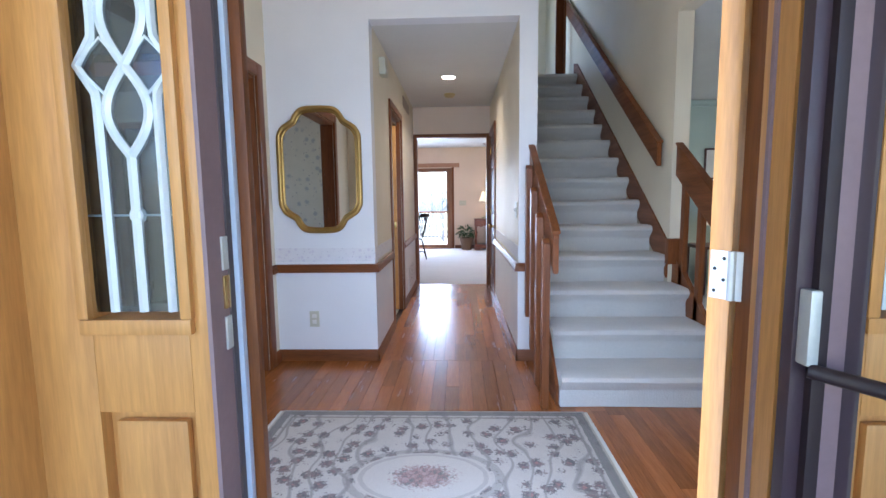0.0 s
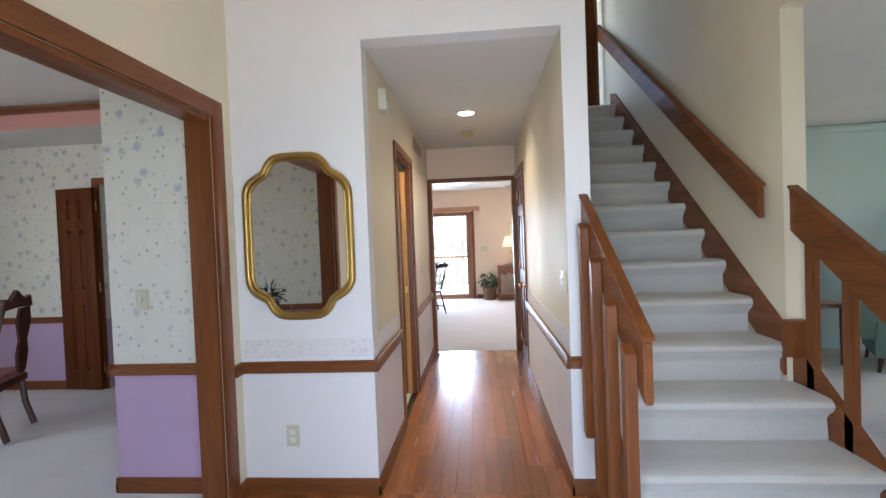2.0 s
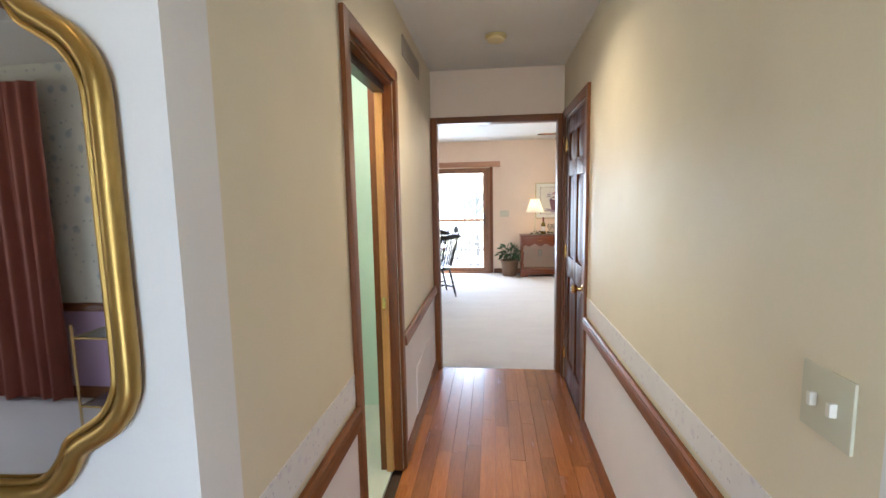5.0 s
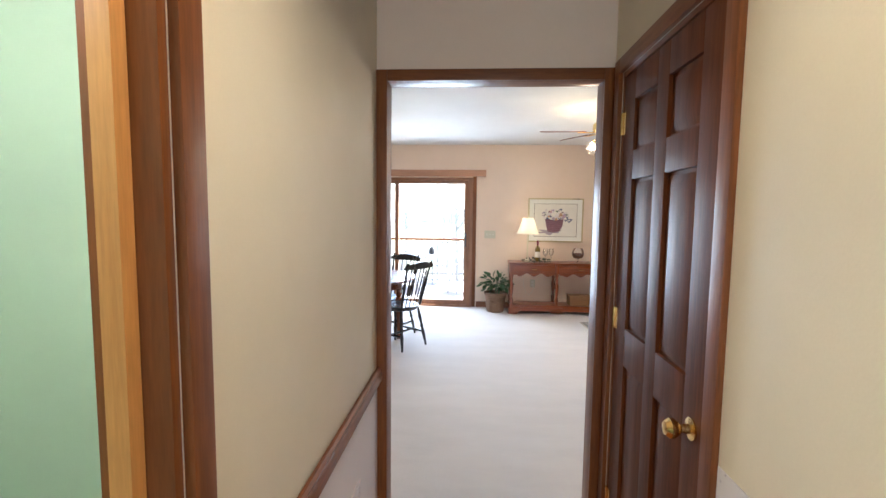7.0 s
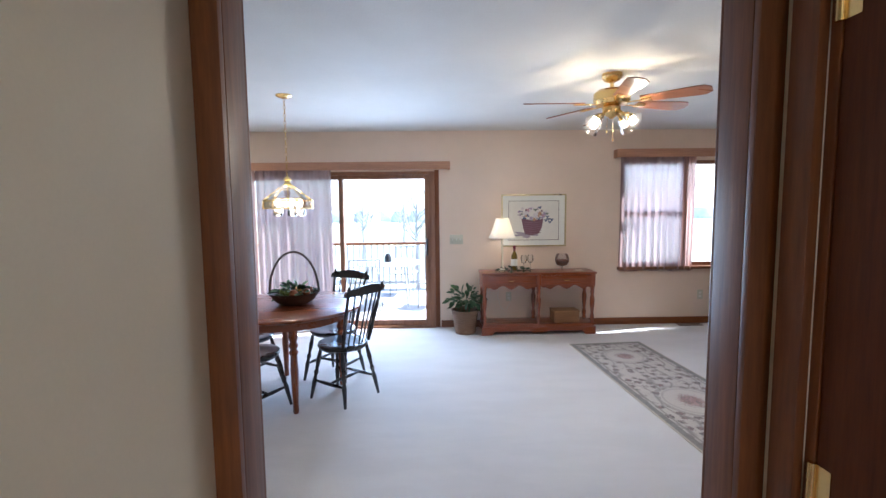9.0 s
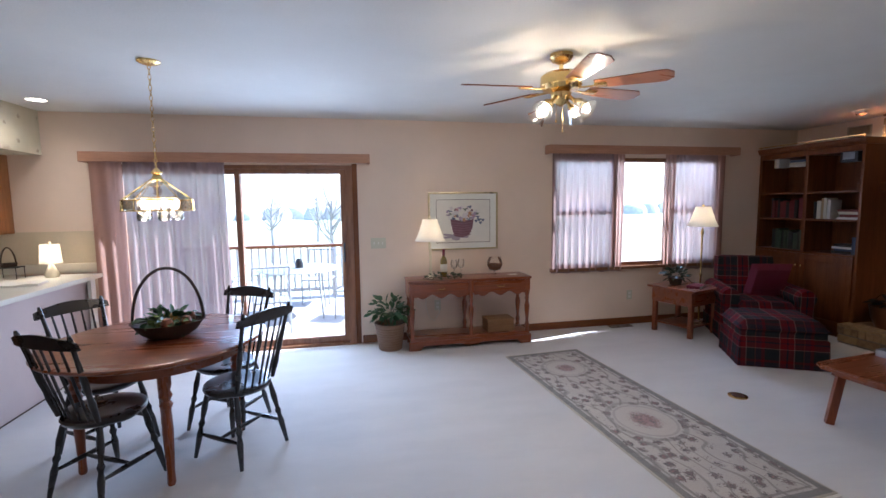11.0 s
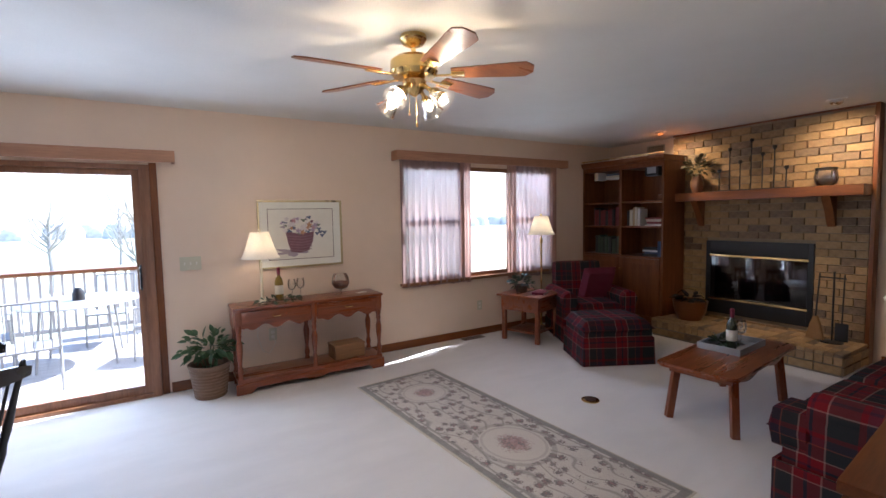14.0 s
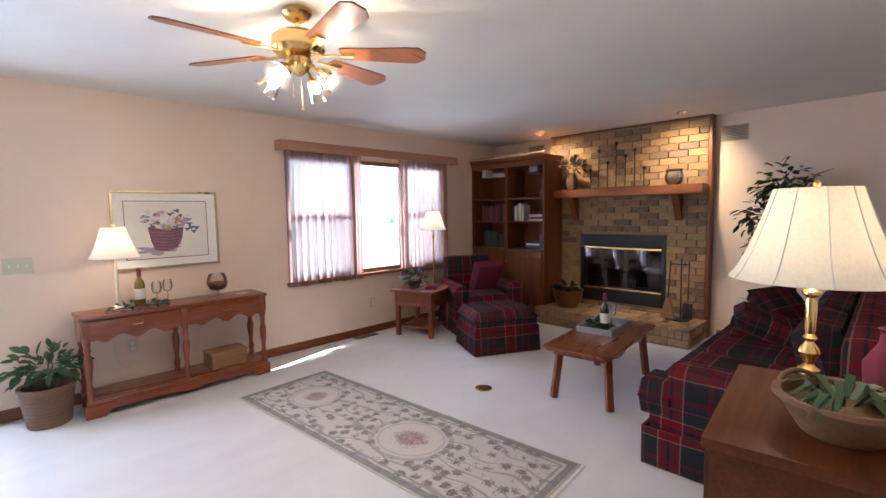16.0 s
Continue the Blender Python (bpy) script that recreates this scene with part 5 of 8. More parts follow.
moulding("crown_living", (1.86, 6.58), (7.0, 6.58), 2.36, 2.44, (0, -0.05), "painted crown moulding of the living room").data.materials[0] = M["teal"]
rng = random.Random(11)
fp = thing("potted_plant", "dark leafy plant in the living room corner", "plant", pose(5.25, 6.05, 0))
part("pot", basket_body(0.13, 0.17, 0.26, 6), "wicker", fp)
part("stem", tube([(0, 0, 0.2), (0.03, 0, 0.6), (0, 0.02, 1.0)], 0.014), "walnut", fp)
part("foliage", leafy(rng, 260, (0.38, 0.38, 0.5), 0.12, centre=(0, 0, 1.25)), "leaf_dark", fp)

# ---- things: family room ----


def plaid(name, size=0.19):
    """Red, green and navy tartan with thin cream lines, woven along all three axes of the thing."""
    m, n, l, b = shader(name, 0.9)
    tc = n.new("ShaderNodeTexCoord")
    sep = n.new("ShaderNodeSeparateXYZ")
    wobble = n.new("ShaderNodeVectorMath")
    nz = node(n, "ShaderNodeTexNoise", Scale=6.0)
    l.new(tc.outputs["Object"], nz.inputs["Vector"])
    sc = n.new("ShaderNodeVectorMath")
    sc.operation = "SCALE"
    sc.inputs["Scale"].default_value = 0.012
    l.new(nz.outputs["Color"], sc.inputs[0])
    l.new(tc.outputs["Object"], wobble.inputs[0])
    l.new(sc.outputs[0], wobble.inputs[1])
    l.new(wobble.outputs[0], sep.inputs[0])
    cols = []
    for i in range(3):
        f = math_node(n, l, "FRACT", math_node(n, l, "ADD", math_node(n, l, "DIVIDE", sep.outputs[i], size * (1.0, 1.0, 0.9)[i]), 0.37 + 0.2 * i))
        r = n.new("ShaderNodeValToRGB")
        r.color_ramp.interpolation = "CONSTANT"
        stops = [(0.0, (0.026, 0.042, 0.044)), (0.30, (0.45, 0.34, 0.26)), (0.318, (0.26, 0.010, 0.020)), (0.45, (0.02, 0.02, 0.05)), (0.49, (0.26, 0.010, 0.020)), (0.60, (0.45, 0.34, 0.26)), (0.618, (0.030, 0.044, 0.046)), (0.80, (0.34, 0.12, 0.06)), (0.815, (0.045, 0.035, 0.06)), (0.93, (0.20, 0.010, 0.02))]
        while len(r.color_ramp.elements) < len(stops):
            r.color_ramp.elements.new(0.5)
        for e, (p, c) in zip(r.color_ramp.elements, stops):
            e.position, e.color = p, (*c, 1)
        l.new(f, r.inputs[0])
        cols.append(r.outputs[0])
    nsep = n.new("ShaderNodeSeparateXYZ")
    l.new(tc.outputs["Normal"], nsep.inputs[0])
    c = None
    for i in range(3):  # each face shows the two stripes that run across it
        w = math_node(n, l, "MULTIPLY", math_node(n, l, "SUBTRACT", 1.0, math_node(n, l, "MULTIPLY", nsep.outputs[i], nsep.outputs[i])), 0.5)
        ci = mix(n, l, 1.0, cols[i], w, "MULTIPLY")
        c = ci if c is None else mix(n, l, 1.0, c, ci, "ADD")
    b.inputs["Specular IOR Level"].default_value = 0.12
    weave = noise_of(n, l, tc.outputs["Object"], 300, 2)
    c = mix(n, l, 1.0, mix(n, l, 0.06, c, ramp(n, l, weave, [(0.3, (0.02, 0.02, 0.02)), (0.7, (0.3, 0.2, 0.18))])), (0.60, 0.50, 0.52), "MULTIPLY")
    l.new(c, b.inputs["Base Color"])
    bump(n, l, b, weave, 0.4, 0.004)
    return m


M["plaid"] = plaid("tartan_upholstery", 0.38)
M["wine"] = plain("wine_red_cushion", (0.16, 0.016, 0.038), 0.85, vary=0.15, grain=120, relief=0.3)


def cushion(w, d, h, m=None, puff=0.25):
    """A stuffed pad: a rounded box that swells in the middle."""
    bm = bmesh.new()
    bmesh.ops.create_grid(bm, x_segments=10, y_segments=10, size=0.5)
    top = {v: v.co.copy() for v in bm.verts}
    geom = bmesh.ops.duplicate(bm, geom=bm.faces[:] + bm.verts[:] + bm.edges[:])["geom"]
    low = [g for g in geom if isinstance(g, bmesh.types.BMVert)]
    lowset = set(low)
    for v in bm.verts:
        u, k = v.co.x * 2, v.co.y * 2
        e = max(0.0, (1 - abs(u) ** 4) * (1 - abs(k) ** 4)) ** 0.5
        z = h / 2 * ((1 - puff) * min(1, e * 2.2) + puff * e)
        v.co = Vector((v.co.x * w, v.co.y * d, -z if v in lowset else z))
    bmesh.ops.remove_doubles(bm, verts=bm.verts[:], dist=0.0005)
    if m is not None:
        bmesh.ops.transform(bm, matrix=m, verts=bm.verts[:])
    return bm


def turned_leg(z0, z1, r, taper=0.7):
    d = z1 - z0
    return [(r * taper * 0.8, z0), (r * taper, z0 + 0.02 * d), (r * 0.62, z0 + 0.10 * d), (r * 0.9, z0 + 0.45 * d), (r * 0.75, z0 + 0.62 * d), (r * 1.1, z0 + 0.66 * d), (r * 0.7, z0 + 0.69 * d), (r * 1.1, z0 + 0.73 * d), (r * 0.75, z0 + 0.77 * d), (r * 1.05, z0 + 0.82 * d), (r, z0 + 0.84 * d), (r, z1)]


# dining table and chairs
TX, TY = -1.13, 9.50
dt = thing("round_table", "round cherry dining table on turned legs", "dining table", pose(TX, TY, 0))
part("tabletop", lathe([(0.585, 0.712), (0.60, 0.718), (0.607, 0.728), (0.60, 0.738), (0.585, 0.742), (0.001, 0.742)], 64), "cherry", dt)
part("apron", lathe([(0.46, 0.63), (0.47, 0.63), (0.47, 0.713), (0.46, 0.713)], 48, caps=False), "cherry", dt)
for a in (-68, 22, 112, 202):
    part("leg", lathe(turned_leg(0.001, 0.70, 0.032), 16, m=Matrix.Translation((0.42 * math.cos(radians(a)), 0.42 * math.sin(radians(a)), 0))), "cherry_z", dt)


def windsor(m):
    """Spindle-back chair; the sitter looks along +x."""
    t = thing("windsor_chair", "black painted spindle-back chair at the round table", "chair", m, "chairs round the table")
    bm = bmesh.new()
    seat = []
    for i in range(28):
        a = 2 * math.pi * i / 28
        x, y = math.cos(a), math.sin(a)
        k = 1.0 - 0.10 * max(0, x) * abs(y)
        seat.append((0.205 * x * (1.0 if x > 0 else 0.95), 0.215 * y * k * (1.0 if x > -0.3 else 0.86)))
    rings = []
    for z, s in ((0.405, 0.86), (0.42, 0.97), (0.435, 1.0), (0.448, 0.97), (0.452, 0.88), (0.440, 0.55)):
        rings.append([bm.verts.new((x * s, y * s, z)) for x, y in seat])
    for a, b in zip(rings, rings[1:]):
        for i in range(28):
            bm.faces.new((a[i], a[(i + 1) % 28], b[(i + 1) % 28], b[i]))
    bm.faces.new(rings[0][::-1])
    bm.faces.new(rings[-1])
    part("seat", bm, "ebony", t)
    feet = {}
    for sx in (-1, 1):
        for sy in (-1, 1):
            top, foot = (sx * 0.12, sy * 0.13, 0.412), (sx * 0.19, sy * 0.185, 0.001)
            mm, d = between(foot, top)
            part("leg", lathe([(0.011, 0), (0.013, 0.1 * d), (0.019, 0.35 * d), (0.012, 0.46 * d), (0.02, 0.52 * d), (0.012, 0.58 * d), (0.019, 0.75 * d), (0.012, d)], 10, m=mm), "ebony", t)
            feet[sx, sy] = (Vector(foot) + (Vector(top) - Vector(foot)) * 0.36)
    for sy in (-1, 1):
        part("stretcher", rod(feet[-1, sy], feet[1, sy], 0.008, bulge=0.006), "ebony", t)
    part("stretcher", rod((feet[-1, -1] + feet[1, -1]) / 2, (feet[-1, 1] + feet[1, 1]) / 2, 0.008, bulge=0.006), "ebony", t)
    crest_z, crest_x = 0.865, -0.275
    for i in range(7):
        u = (i - 3) / 3
        foot = (-0.165 + 0.03 * abs(u), 0.14 * u, 0.445)
        top = (crest_x + 0.03 * u * u, 0.175 * u, crest_z)
        if abs(i - 3) == 3:
            mm, d = between(foot, top)
            part("back_post", lathe([(0.012, 0), (0.018, 0.25 * d), (0.013, 0.35 * d), (0.017, 0.5 * d), (0.011, 0.85 * d), (0.012, d + 0.05), (0.007, d + 0.07)], 10, m=mm), "ebony", t)
        else:
            part("spindle", rod(foot, top, 0.006, 0.0055, 8, bulge=0.0015), "ebony", t)
    bm = bmesh.new()
    n = 16
    rings = []
    for i in range(n + 1):
        u = i / n * 2 - 1
        y, x = 0.215 * u, crest_x + 0.03 * u * u
        lo = crest_z - 0.008
        hi = crest_z + 0.055 + 0.012 * math.cos(u * math.pi) - 0.022 * abs(u) ** 6 + 0.01 * abs(u) ** 2
        rings.append([bm.verts.new((x - 0.009, y, lo)), bm.verts.new((x + 0.009, y, lo)), bm.verts.new((x + 0.004 - 0.01, y, hi)), bm.verts.new((x - 0.018, y, hi))])
    for a, b in zip(rings, rings[1:]):
        for k in range(4):
            bm.faces.new((a[k], a[(k + 1) % 4], b[(k + 1) % 4], b[k]))
    bm.faces.new(rings[0][::-1])
    bm.faces.new(rings[-1])
    part("crest_rail", bm, "ebony", t)
    return t


first = windsor(pose(-1.31, 9.19, 0, 0, 0, 62))
for x, y, a in ((-0.67, 9.42, 145), (-1.52, 9.66, -32), (-0.84, 9.84, -118)):
    copy_thing(first, pose(x, y, 0, 0, 0, a))

rng = random.Random(21)
hb = thing("hoop_basket", "dark basket with a tall hoop handle and mixed fruit", "basket", pose(TX + 0.06, TY + 0.0, 0.742, 0, 0, 10))
part("bowl", lathe([(0.10, 0.0), (0.15, 0.03), (0.195, 0.09), (0.205, 0.10), (0.195, 0.098), (0.14, 0.045), (0.01, 0.03)], 28), "wicker_dark", hb)
part("handle", tube([(0.19 * math.cos(math.pi * k / 24), 0, 0.09 + 0.33 * math.sin(math.pi * k / 24)) for k in range(25)], 0.009, 8), "wicker_dark", hb)
part("greenery", leafy(rng, 170, (0.15, 0.15, 0.05), 0.07, centre=(0, 0, 0.09)), "leaf", hb)
fruit_cols = [plain("ochre_gourd", (0.38, 0.22, 0.04), 0.5, vary=0.25, grain=12), plain("green_gourd", (0.16, 0.20, 0.05), 0.5, vary=0.3, grain=12), plain("russet_fruit", (0.25, 0.09, 0.04), 0.5, vary=0.3, grain=12)]
for i in range(9):
    a = i * 2.4
    r = 0.035 + 0.085 * (i % 3) / 2
    s = rng.uniform(0.028, 0.04)
    part("fruit", lathe([(0.003, -s), (s * 0.75, -s * 0.7), (s, 0), (s * 0.7, s * 0.75), (0.004, s)], 12, m=Matrix.Translation((r * math.cos(a), r * math.sin(a), 0.10))), fruit_cols[i % 3], hb)

# pendant lamp over the table
pl = thing("pendant_lamp", "brass pendant lamp on a chain, clear glass shade, lit", "pendant lamp", pose(-1.16, 9.72, CEIL))
part("canopy", lathe([(0.065, 0), (0.066, -0.008), (0.05, -0.018), (0.012, -0.03)], 24), "brass", pl)
ch = bmesh.new()
for i in range(20):
    z = -0.035 - i * 0.032
    pts = [(0.009 * math.cos(a), 0, z + 0.019 * math.sin(a)) for a in [2 * math.pi * k / 10 for k in range(10)]]
    if i % 2:
        pts = [(0, x, z2) for x, _, z2 in pts]
    tube(pts, 0.0024, 5, ch, closed=True)
part("chain", ch, "brass", pl)
part("crown", lathe([(0.008, -0.66), (0.02, -0.675), (0.035, -0.69), (0.02, -0.705), (0.028, -0.72), (0.035, -0.735)], 16), "brass", pl)
M["bevel_clear"] = pane("clear_bevelled_panel", (0.93, 0.92, 0.87), 0.05, 0.62)
sh = part("shade", lathe([(0.04, -0.735), (0.12, -0.80), (0.205, -0.865), (0.208, -0.93)], 10, caps=False), "bevel_clear", pl, "bevelled glass shade")
for z, r in ((-0.735, 0.04), (-0.865, 0.207), (-0.93, 0.21)):
    part("brass_rim", tube([(r * math.cos(2 * math.pi * k / 10), r * math.sin(2 * math.pi * k / 10), z) for k in range(10)], 0.004, 6, closed=True), "brass", sh)
for k in range(10):
    a = 2 * math.pi * k / 10
    part("brass_seam", tube([(r * math.cos(a), r * math.sin(a), z) for r, z in ((0.04, -0.735), (0.12, -0.80), (0.206, -0.865), (0.209, -0.93))], 0.0025, 5), "brass", sh)
bulb_glow = glowing("lit_bulb", (1, 0.82, 0.55), 15.0)
for k in range(5):
    a = 2 * math.pi * k / 5 + 0.3
    c = Matrix.Translation((0.10 * math.cos(a), 0.10 * math.sin(a), 0))
    part("bulb", lathe([(0.004, -0.85), (0.018, -0.87), (0.016, -0.90), (0.006, -0.925)], 10, m=c), glowing("lit_candle_bulb", (1, 0.86, 0.62), 7.0), pl, "lit candle bulb")
    part("glass_cup", lathe([(0.02, -0.90), (0.035, -0.93), (0.038, -0.985), (0.028, -0.995)], 12, m=c, caps=False), "bevel_clear", pl)
part("socket_ring", tube([(0.10 * math.cos(2 * math.pi * k / 16), 0.10 * math.sin(2 * math.pi * k / 16), -0.85) for k in range(16)], 0.006, 6, closed=True), "brass", pl)
part("drop_rod", lathe([(0.006, -0.73), (0.006, -0.86)], 8), "brass", pl)
for s in (0, 1, 2, 3):
    a = s * math.pi / 2
    part("spoke", rod((0, 0, -0.855), (0.10 * math.cos(a), 0.10 * math.sin(a), -0.85), 0.004), "brass", pl)
lamp("pendant_bulbs", "POINT", 9, pose(-1.16, 9.72, CEIL - 0.89), WARM, radius=0.08)

# ceiling fan
FX, FY = 1.35, 9.17
cf = thing("ceiling_fan", "brass ceiling fan with five wooden blades and lit tulip shades", "ceiling fan", pose(FX, FY, CEIL))
part("canopy", lathe([(0.07, 0), (0.072, -0.02), (0.055, -0.045), (0.02, -0.06)], 24), "brass", cf)
part("down_rod", lathe([(0.013, -0.05), (0.013, -0.12)], 12), "brass", cf)
part("motor", lathe([(0.03, -0.10), (0.10, -0.115), (0.125, -0.135), (0.128, -0.19), (0.11, -0.215), (0.05, -0.225)], 32), "brass", cf)
M["blade"] = timber("walnut_fan_blade", (0.26, 0.10, 0.04), (0.13, 0.045, 0.018), 0, 0.3)
for turn in (178, 120, 12, -38, 263):
    a = radians(turn)
    mb = Matrix.Translation((0, 0, -0.205)) @ Euler((0, 0, a)).to_matrix().to_4x4()
    pitch = Euler((radians(-13), 0, 0)).to_matrix().to_4x4()
    b = outline([(0.20, -0.045), (0.53, -0.066), (0.59, -0.066), (0.63, -0.03), (0.63, 0.03), (0.59, 0.066), (0.53, 0.066), (0.20, 0.045)], 0.007, m=mb @ pitch, axis="z")
    bl = part("blade", b, "blade", cf)
    arm = bmesh.new()
    bm_box(arm, 0.10, 0.27, -0.012, 0.012, -0.012, -0.004, 0.003, mb)
    bm_box(arm, 0.20, 0.27, -0.03, 0.03, -0.008, -0.001, 0.002, mb @ pitch)
    part("blade_arm", arm, "brass", cf)
part("light_hub", lathe([(0.05, -0.22), (0.065, -0.235), (0.06, -0.27), (0.03, -0.30), (0.01, -0.315)], 24), "brass", cf)
M["tulip"] = pane("ribbed_tulip_glass", (0.98, 0.93, 0.82), 0.15, 0.75)
for k in range(4):
    a = radians(30 + 90 * k)
    m4 = Matrix.Translation((0.06 * math.cos(a), 0.06 * math.sin(a), -0.265)) @ Euler((0, radians(128), a)).to_matrix().to_4x4()
    part("lamp_arm", lathe([(0.012, 0), (0.012, 0.05), (0.02, 0.055), (0.02, 0.075)], 10, m=m4), "brass", cf)
    part("tulip_shade", lathe([(0.022, 0.06), (0.036, 0.085), (0.042, 0.12), (0.056, 0.155), (0.066, 0.165)], 20, m=m4, caps=False), "tulip", cf, "ribbed glass tulip shade")
    part("bulb", lathe([(0.008, 0.07), (0.024, 0.10), (0.026, 0.12), (0.012, 0.14)], 12, m=m4), bulb_glow, cf, "lit bulb")
    p = (Matrix.Translation((FX, FY, CEIL)) @ m4) @ Vector((0, 0, 0.15))
    lamp("fan_bulb", "POINT", 11, pose(p.x, p.y, p.z), WARM, radius=0.012)
for s in (-1, 1):
    part("pull_chain", tube([(s * 0.02, 0.02, -0.30), (s * 0.022, 0.02, -0.42 - 0.03 * s)], 0.0018, 5), "brass", cf)
    part("pull_knob", lathe([(0.002, 0.012), (0.007, 0.0), (0.004, -0.012)], 8, m=Matrix.Translation((s * 0.022, 0.02, -0.43 - 0.03 * s))), "brass", cf)

# kitchen corner
M["laminate"] = plain("cream_laminate_top", (0.66, 0.62, 0.52), 0.35, vary=0.05)
M["cab"] = timber("kitchen_cabinet_wood", (0.37, 0.15, 0.040), (0.21, 0.078, 0.022), 2, 0.35)
M["tile"] = plain("cream_wall_tile", (0.58, 0.50, 0.36), 0.35, vary=0.08)
M["soffit_paper"] = wallpaper("soffit_wallpaper", (0.60, 0.56, 0.42), (0.42, 0.36, 0.26), 4.0)
pn = thing("peninsula", "kitchen peninsula with a shade-toned mauve front and a cabinet end", "counter")
# mauve-grey front: the shade on the panel is put into its colour
part("front_panel", box(-2.50, -2.42, 9.66, 11.38, 0, 0.87, 0.003), plain("shaded_peninsula_front", (0.50, 0.41, 0.385), 0.7, vary=0.06, grain=110), pn)
part("end_panel", box(-3.0, -2.42, 9.63, 9.658, 0, 0.87, 0.003), "cab", pn, "stained cabinet end")
part("body", box(-3.0, -2.50, 9.66, 10.86, 0, 0.87), "cab", pn)
ct = thing("countertop", "cream laminate worktop turning the kitchen corner", "worktop")
part("bar_top", box(-3.05, -2.30, 9.40, 11.38, 0.871, 0.91, 0.006), "laminate", ct)
part("wall_top", box(-5.2, -3.05, 10.86, 11.5, 0.871, 0.91, 0.006), "laminate", ct)
part("backsplash_lip", box(-5.2, -2.34, 11.478, 11.5, 0.911, 1.0, 0.004), "laminate", ct)
part("leg_panel", box(-2.40, -2.37, 11.30, 11.38, 0.0, 0.87, 0.003), "label", ct)
bk = thing("base_cabinet", "stained base cabinet under the kitchen worktop", "cabinet")
part("body", box(-5.2, -3.0, 10.88, 11.5, 0, 0.87), "cab", bk)
setting("backsplash", box(-5.2, -2.36, 11.494, 11.5, 1.0, 1.31), "tile", "cream tiled splashback")
uc = thing("wall_cabinet", "honey stained wall cabinet with framed doors", "cabinet")
part("body", box(-4.6, -3.06, 11.19, 11.5, 1.30, 2.03, 0.003), "cab", uc)
for i in range(4):
    x0 = -3.07 - 0.38 * (i + 1)
    d = part("door", boxes([(x0, x0 + 0.06, 11.168, 11.188, 1.31, 2.02), (x0 + 0.31, x0 + 0.37, 11.168, 11.188, 1.31, 2.02), (x0 + 0.06, x0 + 0.31, 11.168, 11.188, 1.31, 1.38), (x0 + 0.06, x0 + 0.31, 11.168, 11.188, 1.95, 2.02), (x0 + 0.06, x0 + 0.31, 11.174, 11.186, 1.38, 1.95)], 0.002), "cab", uc)
    part("knob", lathe([(0.006, 0), (0.006, 0.012), (0.014, 0.02), (0.004, 0.028)], 12, m=Matrix.Translation((x0 + (0.03 if i % 2 == 0 else 0.34), 11.168, 1.37)) @ Euler((radians(90), 0, 0)).to_matrix().to_4x4()), "brass", d, "brass knob")
setting("soffit", box(-5.2, -2.78, 10.86, 11.5, 2.035, CEIL), "soffit_paper", "papered soffit above the kitchen cabinets")
downlight("round recessed downlight, lit, under the kitchen soffit", -3.25, 11.02, 2.035)
downlight("round recessed downlight, lit, in the kitchen ceiling", -2.5, 10.26)
downlight("round recessed downlight, lit, in the kitchen ceiling", -2.49, 10.98)
for x, y, z in ((-2.5, 10.26, CEIL - 0.02), (-2.49, 10.98, CEIL - 0.02), (-3.25, 11.02, 2.0), (0.16, 5.2, CEIL - 0.02)):
    lamp("downlight_beam", "SPOT", 22 if y > 6 else 42, look((x, y, z), (x, y, 0)), (1, 0.80, 0.56), radius=0.06, spot=150)
table_lamp("counter_lamp", "small lit lamp with a drum shade on the worktop", pose(-2.62, 11.2, 0.91), [(0.05, 0), (0.055, 0.03), (0.03, 0.09), (0.015, 0.12)], (0.085, 0.13, 0.072, 0.30), "shade_warm", "porcelain", 4)
wk = thing("wire_stand", "dark wire stand with a small hooped basket", "stand", pose(-2.95, 11.2, 0.91))
part("shelf", box(-0.09, 0.09, -0.06, 0.06, 0.10, 0.108), "black", wk)
for x in (-0.085, 0.085):
    for y in (-0.055, 0.055):
        part("leg", rod((x, y, 0.0), (x, y, 0.101), 0.003), "black", wk)
part("hoop", tube([(0.06 * math.cos(math.pi * k / 14), 0, 0.11 + 0.17 * math.sin(math.pi * k / 14)) for k in range(15)], 0.006), "wicker_dark", wk)
part("basket", lathe([(0.05, 0.108), (0.065, 0.14), (0.058, 0.14), (0.04, 0.115)], 16), "wicker_dark", wk)
cj = thing("canister", "cream square canister on the kitchen worktop", "canister", pose(-3.6, 11.25, 0.91))
part("body", box(-0.07, 0.07, -0.07, 0.07, 0, 0.15, 0.01), "porcelain", cj)
part("lid", box(-0.073, 0.073, -0.073, 0.073, 0.15, 0.17, 0.006), "porcelain", cj)
bkt = thing("open_book", "open book lying on the peninsula top", "book", pose(-2.62, 10.75, 0.911, 0, 0, 12))
part("pages", outline([(-0.17, 0.0), (0.17, 0.0), (0.165, 0.018), (0.09, 0.024), (0, 0.012), (-0.09, 0.024), (-0.165, 0.018)], 0.22, m=Matrix.Translation((0, -0.11, 0))), "label", bkt)
sk = thing("cooktop", "dark cooktop set on the peninsula", "cooktop", pose(-2.75, 10.05, 0.911))
part("glass_top", box(-0.2, 0.2, -0.3, 0.3, 0, 0.006, 0.002), "black", sk)
bw = thing("counter_bowl", "small pale dish on the peninsula top", "bowl", pose(-2.42, 9.98, 0.911))
part("dish", lathe([(0.05, 0), (0.09, 0.03), (0.085, 0.03), (0.04, 0.008)], 20), "porcelain", bw)

